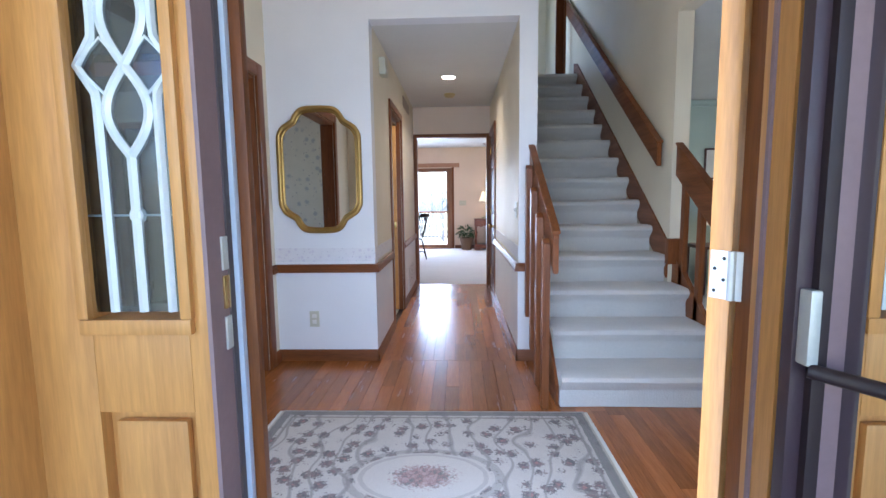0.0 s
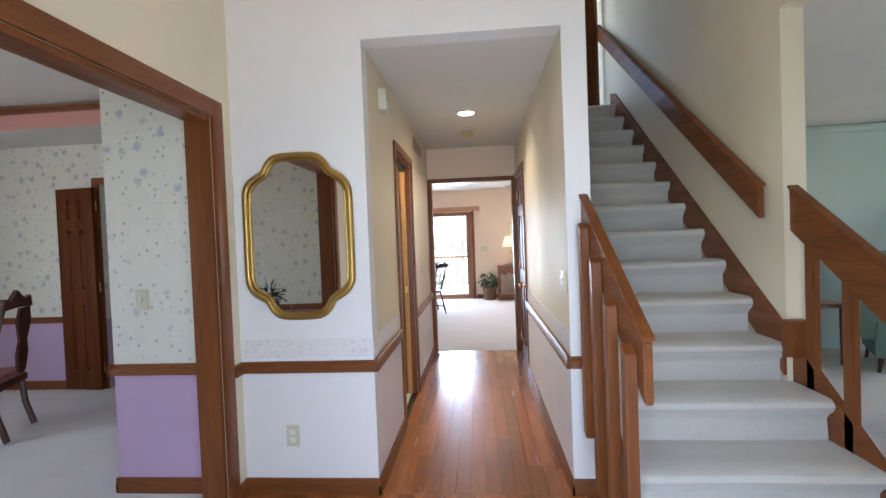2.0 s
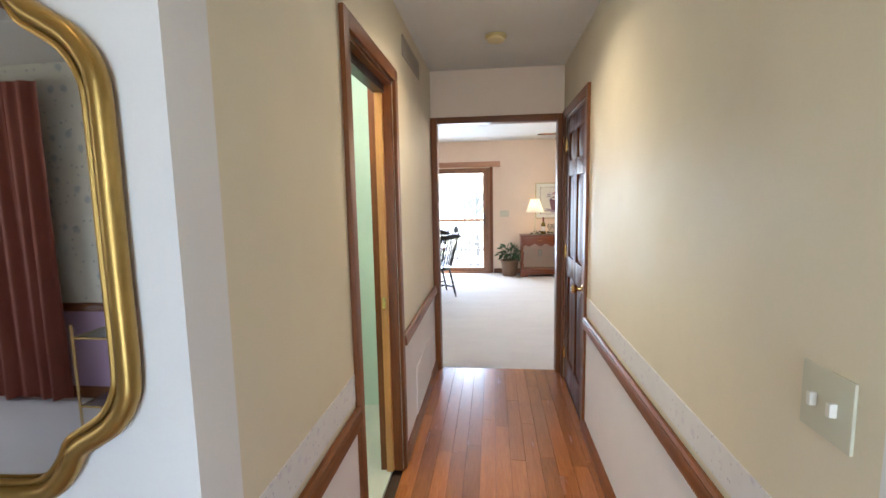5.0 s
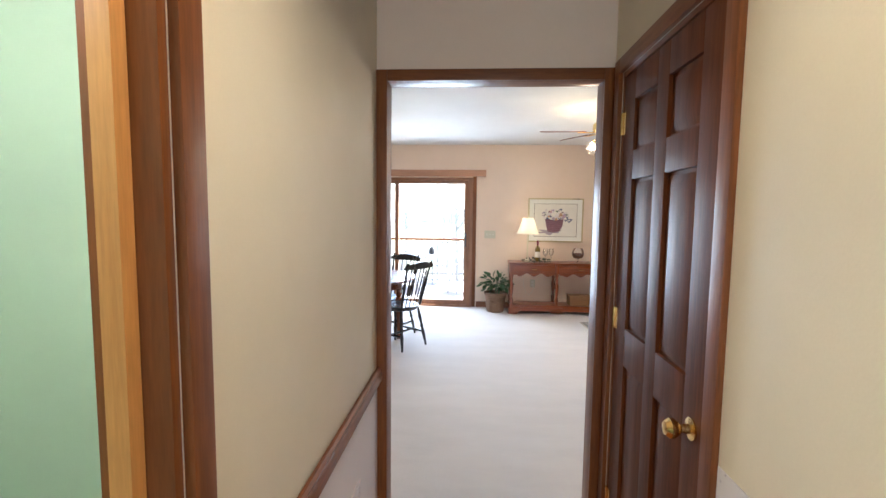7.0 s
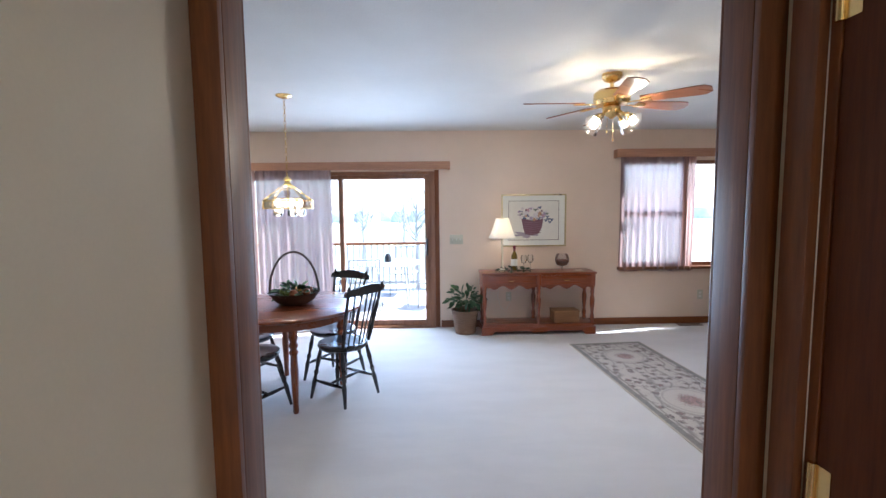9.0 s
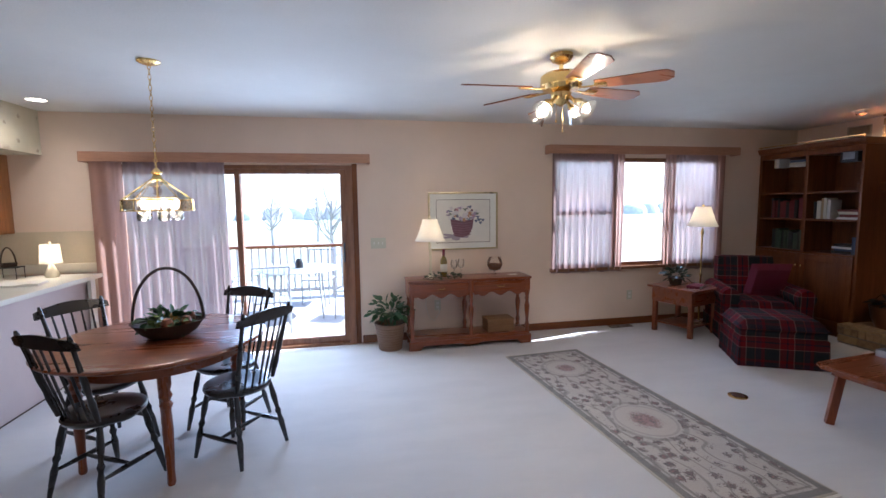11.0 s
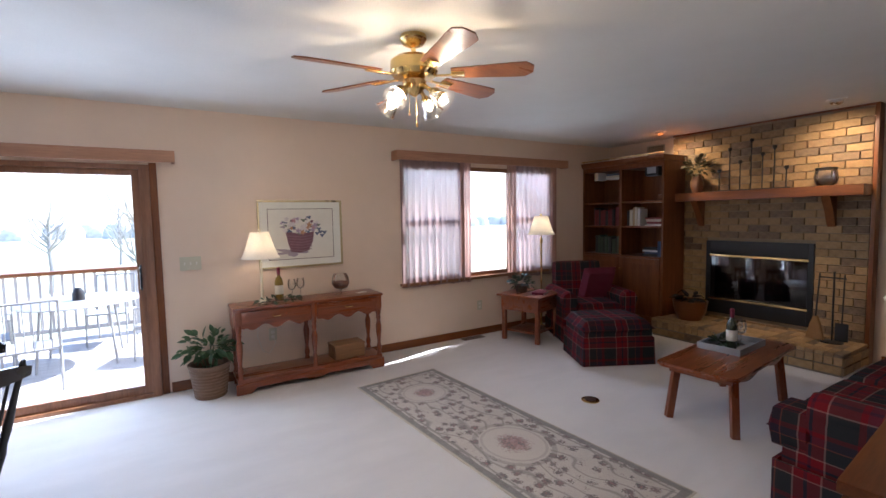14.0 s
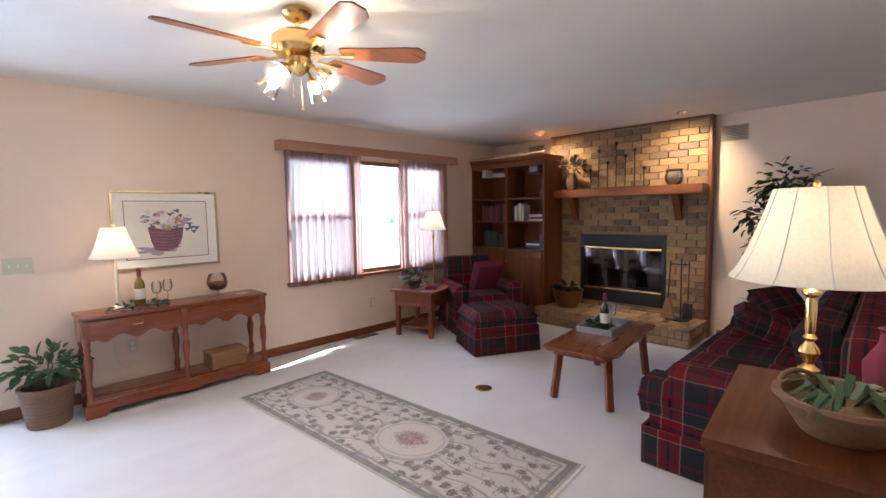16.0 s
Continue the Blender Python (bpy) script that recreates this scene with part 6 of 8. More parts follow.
# planter by the slider
rng = random.Random(31)
pt = thing("planter", "wicker planter with a glossy green plant", "plant", pose(0.43, 11.23, 0))
part("basket", basket_body(0.12, 0.155, 0.27, 10), "wicker", pt)
part("soil", lathe([(0.128, 0.215), (0.128, 0.222)], 20), "soil", pt)
for k in range(9):
    a = k * 0.7
    part("stem", tube([(0.03 * math.cos(a), 0.03 * math.sin(a), 0.21), (0.09 * math.cos(a), 0.07 * math.sin(a), 0.36), (0.17 * math.cos(a), 0.11 * math.sin(a), 0.44)], 0.004, 5), "leaf", pt)
part("foliage", leafy(rng, 120, (0.21, 0.15, 0.14), 0.095, centre=(0, 0, 0.40)), "leaf", pt)

# console table
ct2 = thing("console_table", "long cherry console table with two drawers and turned legs", "console table", pose(1.285, 11.235, 0))
CW, CD = 0.655, 0.165
part("top", box(-CW - 0.02, CW + 0.02, -CD - 0.015, CD + 0.01, 0.715, 0.74, 0.008), "cherry", ct2)
for s in (-1, 1):
    part("side_apron", box(s * CW - 0.012, s * CW + 0.012, -CD + 0.02, CD - 0.02, 0.56, 0.715), "cherry", ct2)
part("back_apron", box(-CW + 0.012, CW - 0.012, CD - 0.03, CD - 0.012, 0.56, 0.715), "cherry", ct2)
for s in (-1, 1):
    x0, x1 = (-CW + 0.035, -0.03) if s < 0 else (0.03, CW - 0.035)
    dr = part("drawer", box(x0, x1, -CD - 0.004, -CD + 0.02, 0.605, 0.705, 0.006), "cherry", ct2)
    part("pull", tube([((x0 + x1) / 2 - 0.035, -CD - 0.005, 0.66), ((x0 + x1) / 2 - 0.03, -CD - 0.022, 0.645), ((x0 + x1) / 2 + 0.03, -CD - 0.022, 0.645), ((x0 + x1) / 2 + 0.035, -CD - 0.005, 0.66)], 0.004, 6), "brass", dr, "brass bail pull")
    prof = [(x0 - 0.01, 0.61)] + [(x0 + (x1 - x0) * u, 0.565 + 0.022 * math.cos(u * 6 * math.pi) - 0.02 * (u < 0.06 or u > 0.94)) for u in [i / 24 for i in range(25)]] + [(x1 + 0.01, 0.61)]
    part("scalloped_apron", outline(prof, 0.014, m=Matrix.Translation((0, -CD + 0.004, 0))), "cherry", ct2)
for x in (-CW + 0.02, 0.0, CW - 0.02):
    for y in (-CD + 0.02, CD - 0.03):
        part("leg", lathe([(0.026, 0.13), (0.018, 0.16), (0.026, 0.20), (0.015, 0.25), (0.027, 0.37), (0.028, 0.42), (0.016, 0.47), (0.024, 0.50), (0.018, 0.52), (0.025, 0.54), (0.025, 0.60)], 14, m=Matrix.Translation((x, y, 0))), "cherry_z", ct2)
        part("leg_block", box(x - 0.026, x + 0.026, y - 0.026, y + 0.026, 0.59, 0.714, 0.003), "cherry_z", ct2)
part("shelf", box(-CW - 0.005, CW + 0.005, -CD, CD, 0.095, 0.13, 0.006), "cherry", ct2)
prof = [(-CW - 0.02, 0.002), (-CW + 0.10, 0.002), (-CW + 0.14, 0.045), (-0.12, 0.05), (-0.06, 0.03), (0, 0.03), (0.06, 0.03), (0.12, 0.05), (CW - 0.14, 0.045), (CW - 0.10, 0.002), (CW + 0.02, 0.002), (CW + 0.02, 0.097), (-CW - 0.02, 0.097)]
part("plinth", outline(prof, 0.02, m=Matrix.Translation((0, -CD - 0.008, 0))), "cherry", ct2)
part("back_plinth", box(-CW, CW, CD - 0.02, CD, 0.002, 0.097), "cherry", ct2)
table_lamp("buffet_lamp", "slim lit candlestick lamp with a cream shade", pose(0.88, 11.25, 0.74), [(0.055, 0), (0.056, 0.012), (0.04, 0.02), (0.018, 0.04), (0.012, 0.08), (0.018, 0.10), (0.011, 0.12), (0.013, 0.30), (0.01, 0.36)], (0.165, 0.40, 0.078, 0.63), "shade_warm", "porcelain", 2.2)


def wine_bottle(name, label, m, glass_mat):
    t = thing(name, label, "bottle", m)
    part("glass", lathe([(0.034, 0), (0.037, 0.005), (0.037, 0.17), (0.03, 0.20), (0.014, 0.225), (0.013, 0.29), (0.015, 0.292), (0.015, 0.30), (0.008, 0.302)], 20), glass_mat, t)
    part("label", lathe([(0.0375, 0.06), (0.0378, 0.062), (0.0378, 0.14), (0.0375, 0.142)], 20, caps=False), "label", t, "cream paper label")
    part("capsule", lathe([(0.0146, 0.235), (0.0150, 0.24), (0.0158, 0.30), (0.006, 0.305)], 16), "wine", t)
    return t


def wine_glass(label, m, s=1.0):
    t = thing("wine_glass", label, "glass", m, "wine glasses")
    part("bowl", lathe([(0.005 * s, 0.085 * s), (0.025 * s, 0.095 * s), (0.038 * s, 0.125 * s), (0.036 * s, 0.16 * s), (0.030 * s, 0.185 * s)], 20, caps=False), "thin_glass", t)
    part("stem", lathe([(0.032 * s, 0), (0.03 * s, 0.003 * s), (0.005 * s, 0.01 * s), (0.004 * s, 0.086 * s)], 14), "thin_glass", t)
    return t


# serving cart by the dining room front wall, seen in the foyer mirror
tc_ = thing("serving_cart", "brass serving cart with glass shelves by the papered wall", "serving cart", pose(-2.0, 1.78, 0))
for x in (-0.32, 0.32):
    for y in (-0.18, 0.18):
        part("post", rod((x, y, 0.03), (x, y, 0.76), 0.008), "brass", tc_)
        part("caster", lathe([(0.006, 0.001), (0.022, 0.008), (0.022, 0.022), (0.008, 0.034)], 12, m=Matrix.Translation((x, y, 0))), "black", tc_)
for z in (0.26, 0.68):
    part("shelf_glass", box(-0.32, 0.32, -0.18, 0.18, z, z + 0.008), "thin_glass", tc_)
    for y in (-0.18, 0.18):
        part("rail", rod((-0.32, y, z), (0.32, y, z), 0.006), "brass", tc_)
    for x in (-0.32, 0.32):
        part("rail", rod((x, -0.18, z), (x, 0.18, z), 0.006), "brass", tc_)
wine_bottle("wine_bottle", "dark wine bottle standing on the serving cart", pose(-2.18, 1.78, 0.688), "bottle")
cp = thing("potted_plant", "spiky green plant in a dark pot on the serving cart", "plant", pose(-1.82, 1.80, 0.688))
part("pot", lathe([(0.05, 0), (0.07, 0.06), (0.075, 0.10), (0.06, 0.10), (0.055, 0.09)], 18), "wicker_dark", cp)
part("leaves", leafy(random.Random(77), 70, (0.17, 0.12, 0.13), 0.08, centre=(0, 0, 0.17)), "leaf_dark", cp)
wine_bottle("wine_bottle", "amber white-wine bottle with a cream label on the console", pose(1.03, 11.27, 0.74), "bottle_amber")
wine_glass("clear stemmed wine glass on the console table", pose(1.14, 11.25, 0.74))
wine_glass("clear stemmed wine glass on the console table", pose(1.23, 11.30, 0.74))
rng = random.Random(41)
gs = thing("greenery_sprig", "sprig of greenery laid along the console top", "greenery", pose(0.98, 11.15, 0.742))
part("twig", tube([(-0.2, 0, 0.012), (0, 0.02, 0.015), (0.22, 0.0, 0.012)], 0.004, 5), "walnut", gs)
part("leaves", leafy(rng, 60, (0.24, 0.05, 0.025), 0.05, centre=(0, 0, 0.025)), "leaf_dark", gs)
sn = thing("glass_snifter", "large clear glass snifter half full of potpourri", "glass bowl", pose(1.60, 11.24, 0.74))
part("bowl", lathe([(0.012, 0.05), (0.06, 0.065), (0.085, 0.11), (0.08, 0.16), (0.062, 0.20)], 24, caps=False), "thin_glass", sn)
part("foot", lathe([(0.055, 0), (0.052, 0.006), (0.012, 0.015), (0.01, 0.052)], 20), "thin_glass", sn)
part("potpourri", lathe([(0.02, 0.062), (0.06, 0.07), (0.08, 0.105), (0.075, 0.125), (0.02, 0.135)], 20), plain("potpourri", (0.25, 0.10, 0.05), 0.9, vary=0.5, grain=60, relief=1.0), sn)
gl = thing("paper_slip", "small pale paper lying on the console end", "paper", pose(1.80, 11.22, 0.741, 0, 0, 15))
part("sheet", box(-0.05, 0.05, -0.03, 0.03, 0, 0.002), "label", gl)
wb = thing("wooden_box", "worn wooden box on the console shelf", "box", pose(1.63, 11.22, 0.13, 0, 0, 2))
part("body", box(-0.15, 0.15, -0.10, 0.10, 0, 0.12, 0.004), timber("worn_box_wood", (0.30, 0.16, 0.07), (0.18, 0.09, 0.04), 0, 0.6, coat=0.0), wb)
part("lid", box(-0.155, 0.155, -0.105, 0.105, 0.12, 0.14, 0.005), timber("worn_lid_wood", (0.33, 0.18, 0.08), (0.20, 0.10, 0.045), 0, 0.6, coat=0.0), wb)


fr = thing("framed_picture", "framed watercolour of flowers in a basket, gilt edge", "picture", pose(1.31, 11.5, 1.335))
FW, FH = 0.405, 0.325
part("frame", boxes([(-FW, FW, -0.025, 0, -FH, -FH + 0.018), (-FW, FW, -0.025, 0, FH - 0.018, FH), (-FW, -FW + 0.018, -0.025, 0, -FH + 0.018, FH - 0.018), (FW - 0.018, FW, -0.025, 0, -FH + 0.018, FH - 0.018)], 0.004), plain("pale_gilt_frame", (0.50, 0.42, 0.24), 0.3, 0.7), fr)
part("mat_board", box(-FW + 0.018, FW - 0.018, -0.012, -0.002, -FH + 0.018, FH - 0.018), plain("ivory_mat_board", (0.80, 0.80, 0.74), 0.8), fr)
part("inner_line", boxes([(-0.315, 0.315, -0.014, -0.012, -0.245, -0.240), (-0.315, 0.315, -0.014, -0.012, 0.240, 0.245), (-0.315, -0.310, -0.014, -0.012, -0.24, 0.24), (0.310, 0.315, -0.014, -0.012, -0.24, 0.24)]), "walnut", fr)
pr = part("print", box(-0.31, 0.31, -0.0135, -0.012, -0.24, 0.24), plain("watercolour_paper", (0.78, 0.76, 0.69), 0.8, vary=0.1, grain=9), fr)
rng = random.Random(15)
wash = [plain("wash_" + nm, c, 0.8, vary=0.45, grain=35, relief=0.0) for nm, c in (("plum", (0.20, 0.10, 0.13)), ("rose", (0.55, 0.30, 0.34)), ("white", (0.74, 0.70, 0.70)), ("lilac", (0.44, 0.35, 0.48)), ("slate", (0.13, 0.16, 0.25)), ("sage", (0.20, 0.24, 0.19)), ("shade", (0.38, 0.33, 0.38)), ("ochre", (0.50, 0.28, 0.16)))]


def petals(cx, cz, r, n, y, squash=1.0):
    """A loose painted blossom: one flat lobed outline."""
    a0 = rng.uniform(0, 6.28)
    pts = []
    for k in range(n * 4):
        a = a0 + 2 * math.pi * k / (n * 4)
        q = r * (0.72 + 0.28 * math.cos(n * (a - a0))) * rng.uniform(0.85, 1.1)
        pts.append((cx + q * math.cos(a), cz + q * squash * math.sin(a)))
    return outline(pts, 0.0004, m=Matrix.Translation((0, y, 0)))


part("shadow_wash", petals(-0.10, -0.175, 0.20, 5, -0.0141, 0.22), wash[6], pr)
part("basket", outline([(-0.155, 0.03), (-0.13, -0.10), (-0.105, -0.17), (-0.02, -0.185), (0.06, -0.165), (0.105, -0.08), (0.12, 0.02), (-0.02, 0.0)], 0.0004, m=Matrix.Translation((0, -0.0146, 0))), wash[0], pr)
weave_wash = plain("wash_weave", (0.26, 0.15, 0.18), 0.8, vary=0.45, grain=35, relief=0.0)
for k in range(6):
    z = -0.155 + 0.027 * k
    part("weave_stroke", outline([(-0.12 - 0.004 * k, z), (0.0, z - 0.016), (0.09 + 0.004 * k, z), (0.09 + 0.004 * k, z + 0.009), (0.0, z - 0.006), (-0.12 - 0.004 * k, z + 0.009)], 0.0004, m=Matrix.Translation((0, -0.0151, 0))), weave_wash, pr)
for k in range(24):
    a, q = rng.uniform(0, 6.28), math.sqrt(rng.uniform(0, 1))
    part("leaf_stroke", petals(-0.02 + 0.20 * q * math.cos(a), 0.085 + 0.085 * q * math.sin(a), rng.uniform(0.02, 0.035), 3, -0.0156 - 0.00002 * k, 0.6), wash[rng.choice((4, 5, 5, 3, 6))], pr)
for k in range(30):
    a, q = rng.uniform(0, 6.28), math.sqrt(rng.uniform(0, 1))
    part("blossom", petals(-0.03 + 0.19 * q * math.cos(a), 0.09 + 0.08 * q * math.sin(a), rng.uniform(0.016, 0.034), 5, -0.0165 - 0.00002 * k), wash[rng.choice((2, 2, 2, 2, 1, 3, 7, 0))], pr)
for k, (x, z) in enumerate(((0.15, 0.0), (0.185, 0.015), (0.20, -0.02), (0.17, 0.045), (0.225, 0.01))):
    part("leaf_stroke", petals(x, z, 0.03, 3, -0.0176 - 0.00003 * k, 0.7), wash[4], pr)
wall_plate("light_switch", "ivory triple switch beside the sliding door", pose(0.345, 11.5, 1.11), w=0.165, kind="switch")
wall_plate("wall_outlet", "ivory outlet below the console table", pose(1.0, 11.5, 0.38))
wall_plate("wall_outlet", "ivory outlet below the window", pose(3.45, 11.5, 0.37))
wall_plate("wall_outlet", "brown outlet low on the fireplace wall", pose(5.87, 8.18, 0.42, 0, 0, -90))
cd = thing("lamp_cord", "thin white cord hanging behind the console", "cord", pose(1.0, 11.488, 0.3))
part("wire", tube([(0, 0, 0.06), (0.02, 0, 0.0), (-0.04, 0, -0.1), (-0.1, 0, -0.06), (-0.14, 0, 0.08), (-0.12, 0, 0.26)], 0.003, 6), "label", cd)

# end table, floor lamp, armchair, ottoman
et = thing("end_table", "cherry end table with one drawer beside the armchair", "end table", pose(3.86, 11.03, 0, 0, 0, 18))
part("top", box(-0.29, 0.29, -0.29, 0.29, 0.525, 0.55, 0.007), "cherry", et)
part("case", box(-0.25, 0.25, -0.24, 0.25, 0.36, 0.526, 0.004), "cherry", et)
dr = part("drawer", box(-0.20, 0.20, -0.252, -0.24, 0.385, 0.505, 0.005), "cherry", et)
part("knob", lathe([(0.006, 0), (0.006, 0.01), (0.014, 0.018), (0.004, 0.025)], 12, m=Matrix.Translation((0, -0.252, 0.445)) @ Euler((radians(90), 0, 0)).to_matrix().to_4x4()), "brass", dr, "brass knob")
for x in (-0.225, 0.225):
    for y in (-0.22, 0.22):
        part("leg", box(x - 0.024, x + 0.024, y - 0.024, y + 0.024, 0.001, 0.362, 0.005), "cherry_z", et)
part("shelf", box(-0.21, 0.21, -0.2, 0.2, 0.10, 0.12, 0.004), "cherry", et)
rng = random.Random(51)
ep = thing("small_plant", "small spiky plant in a dark pot on the end table", "plant", pose(3.80, 11.12, 0.55))
part("pot", lathe([(0.06, 0), (0.08, 0.08), (0.084, 0.085), (0.07, 0.085), (0.06, 0.07)], 20), "wicker_dark", ep)
part("foliage", leafy(rng, 90, (0.13, 0.13, 0.10), 0.075, droop=0.1, centre=(0, 0, 0.11)), "leaf_dark", ep)
bo = thing("book", "dark red book lying on the end table", "book", pose(3.88, 10.88, 0.55, 0, 0, 30))
part("cover", box(-0.10, 0.10, -0.07, 0.07, 0, 0.028, 0.003), "wine", bo)
part("pages", box(-0.095, 0.103, -0.072, 0.066, 0.004, 0.024), "label", bo)
fl = table_lamp("floor_lamp", "slim brass floor lamp with a pleated cream shade, lit", pose(4.30, 11.30, 0), [(0.13, 0.001), (0.13, 0.012), (0.05, 0.03), (0.014, 0.05), (0.011, 0.6), (0.016, 0.62), (0.011, 0.64), (0.011, 1.1), (0.02, 1.13), (0.012, 1.18)], (0.175, 1.22, 0.085, 1.46), "shade_warm", "brass", 3)
fl["category"] = "floor lamp"


def plaid_chair(m):
    t = thing("armchair", "tartan upholstered armchair with a wine red pillow", "armchair", m)
    part("base", box(-0.40, 0.40, -0.36, 0.36, 0.03, 0.28, 0.02), "plaid", t)
    part("seat_cushion", cushion(0.56, 0.62, 0.19, Matrix.Translation((0, 0.10, 0.36))), "plaid", t)
    part("backrest", box(-0.30, 0.30, -0.44, -0.24, 0.28, 0.92, 0.06, Euler((radians(8), 0, 0)).to_matrix().to_4x4()), "plaid", t)
    for s in (-1, 1):
        part("arm", box(s * 0.345 - 0.075, s * 0.345 + 0.075, -0.36, 0.36, 0.10, 0.50, 0.03), "plaid", t)
        part("arm_roll", lathe([(0.005, -0.37), (0.085, -0.36), (0.092, -0.3), (0.092, 0.33), (0.085, 0.365), (0.005, 0.37)], 20, m=Matrix.Translation((s * 0.35, 0, 0.50)) @ Euler((radians(90), 0, 0)).to_matrix().to_4x4()), "plaid", t)
    part("skirt", boxes([(-0.415, 0.415, 0.355, 0.37, 0.005, 0.19), (-0.43, -0.415, -0.37, 0.37, 0.005, 0.19), (0.415, 0.43, -0.37, 0.37, 0.005, 0.19)], 0.004), "plaid", t)
    for x in (-0.36, 0.36):
        for y in (-0.32, 0.32):
            part("foot", box(x - 0.025, x + 0.025, y - 0.025, y + 0.025, 0.001, 0.04), "walnut", t)
    return t


plaid_chair(pose(4.52, 10.72, 0, 0, 0, 152))
cu = thing("throw_pillow", "wine red throw pillow leaning in the armchair", "pillow", pose(4.52, 10.72, 0, 0, 0, 152) @ pose(-0.13, -0.07, 0.63, 66, 0, 8))
part("cover", cushion(0.42, 0.42, 0.15), "wine", cu)
ot = thing("ottoman", "square tartan ottoman with a pleated skirt", "ottoman", pose(3.985, 10.02, 0, 0, 0, -28))
part("body", box(-0.34, 0.34, -0.27, 0.27, 0.04, 0.36, 0.02), "plaid", ot)
part("top_cushion", cushion(0.73, 0.59, 0.17, Matrix.Translation((0, 0, 0.355)), 0.12), "plaid", ot)
sk = bmesh.new()
loop = []
for i in range(96):
    u = i / 24
    side, f = int(u), u - int(u)
    a, b = 0.352, 0.282
    x, y = ((-a + 2 * a * f, -b), (a, -b + 2 * b * f), (a - 2 * a * f, b), (-a, b - 2 * b * f))[side]
    loop.append((x, y, 0.006 * math.sin(i * 1.3)))
ra = [sk.verts.new((x, y, 0.27)) for x, y, w in loop]
rb = [sk.verts.new((x * (1.03 + w), y * (1.04 + w), 0.004)) for x, y, w in loop]
for i in range(96):
    sk.faces.new((ra[i], ra[(i + 1) % 96], rb[(i + 1) % 96], rb[i]))
part("skirt", sk, "plaid", ot)

# sofa along the south wall
sf = thing("sofa", "long tartan sofa with loose cushions and a skirt", "sofa", pose(3.92, 7.53, 0))
part("base", box(-1.14, 1.14, -0.42, 0.46, 0.04, 0.30, 0.03), "plaid", sf)
for i in range(3):
    x = -0.62 + 0.62 * i
    part("seat_cushion", cushion(0.63, 0.72, 0.20, Matrix.Translation((x, 0.16, 0.38)), 0.15), "plaid", sf)
    part("back_cushion", cushion(0.63, 0.50, 0.22, Matrix.Translation((x, -0.29, 0.62)) @ Euler((radians(72), 0, 0)).to_matrix().to_4x4(), 0.2), "plaid", sf)
part("backrest", box(-1.10, 1.10, -0.50, -0.34, 0.10, 0.86, 0.06), "plaid", sf)
for s in (-1, 1):
    part("arm", box(s * 1.05 - 0.10, s * 1.05 + 0.10, -0.45, 0.36, 0.10, 0.50, 0.05), "plaid", sf)
    part("arm_roll", lathe([(0.005, -0.46), (0.085, -0.45), (0.095, -0.38), (0.095, 0.32), (0.085, 0.36), (0.005, 0.37)], 20, m=Matrix.Translation((s * 1.05, 0, 0.49)) @ Euler((radians(90), 0, 0)).to_matrix().to_4x4() @ Matrix.Diagonal((1, 1, -1, 1))), "plaid", sf)
for s in (-1, 1):
    part("cushion_wing", cushion(0.26, 0.19, 0.20, Matrix.Translation((s * 1.02, 0.43, 0.375)), 0.1), "plaid", sf)
part("skirt", boxes([(-1.17, 1.17, 0.465, 0.485, 0.004, 0.22), (-1.18, -1.165, -0.42, 0.48, 0.004, 0.22), (1.165, 1.18, -0.42, 0.48, 0.004, 0.22)], 0.004), "plaid", sf)
for x in (-1.05, 1.05):
    for y in (-0.36, 0.40):
        part("foot", box(x - 0.03, x + 0.03, y - 0.03, y + 0.03, 0.001, 0.05), "walnut", sf)
for label, x, y, z, rx, rz in (("tartan throw pillow leaning in the sofa corner", 4.66, 7.64, 0.60, 50, -20), ("tartan bolster pillow lying on the sofa seat", 4.25, 7.68, 0.56, 20, 12)):
    p = thing("throw_pillow", label, "pillow", pose(x, y, z, rx, 0, rz))
    part("cover", cushion(0.50, 0.46, 0.17), "plaid", p)

# cabinet at the sofa's end with the large lamp
M["maple"] = timber("honey_brown_cabinet", (0.125, 0.036, 0.008), (0.062, 0.018, 0.0045), 0, 0.4, 0.8, 0.05, spec=0.25)
sc = thing("side_cabinet", "honey brown wooden cabinet beside the sofa", "cabinet", pose(2.13, 7.17, 0, 0, 0, 5))
part("body", box(-0.40, 0.40, -0.26, 0.28, 0.05, 0.715, 0.004), "maple", sc)
part("top", box(-0.425, 0.41, -0.28, 0.30, 0.715, 0.75, 0.008), "maple", sc)
part("plinth", box(-0.39, 0.39, -0.25, 0.27, 0.001, 0.05), "cherry", sc)
for x0, x1 in ((-0.385, -0.01), (0.01, 0.385)):
    part("door", box(x0, x1, 0.28, 0.295, 0.09, 0.69, 0.004), "maple", sc)
table_lamp("brass_lamp", "tall brass table lamp with a large bell shade, lit", pose(2.345, 7.25, 0.75), [(0.088, 0), (0.088, 0.010), (0.07, 0.016), (0.05, 0.03), (0.022, 0.045), (0.034, 0.07), (0.036, 0.08), (0.014, 0.10), (0.024, 0.125), (0.034, 0.145), (0.03, 0.16), (0.013, 0.185), (0.024, 0.20), (0.013, 0.215), (0.017, 0.23), (0.019, 0.33), (0.014, 0.35), (0.03, 0.365), (0.03, 0.375), (0.013, 0.39), (0.012, 0.42)], (0.265, 0.42, 0.128, 0.755), "shade_big", "brass", 3.2, ribs=10)
sb = thing("woven_basket", "round woven basket with trailing green leaves on the cabinet", "basket", pose(1.985, 7.13, 0.75))
part("basket", basket_body(0.10, 0.165, 0.105, 7), plain("straw_weave", (0.20, 0.105, 0.045), 0.8, vary=0.45, grain=45, relief=1.0), sb)
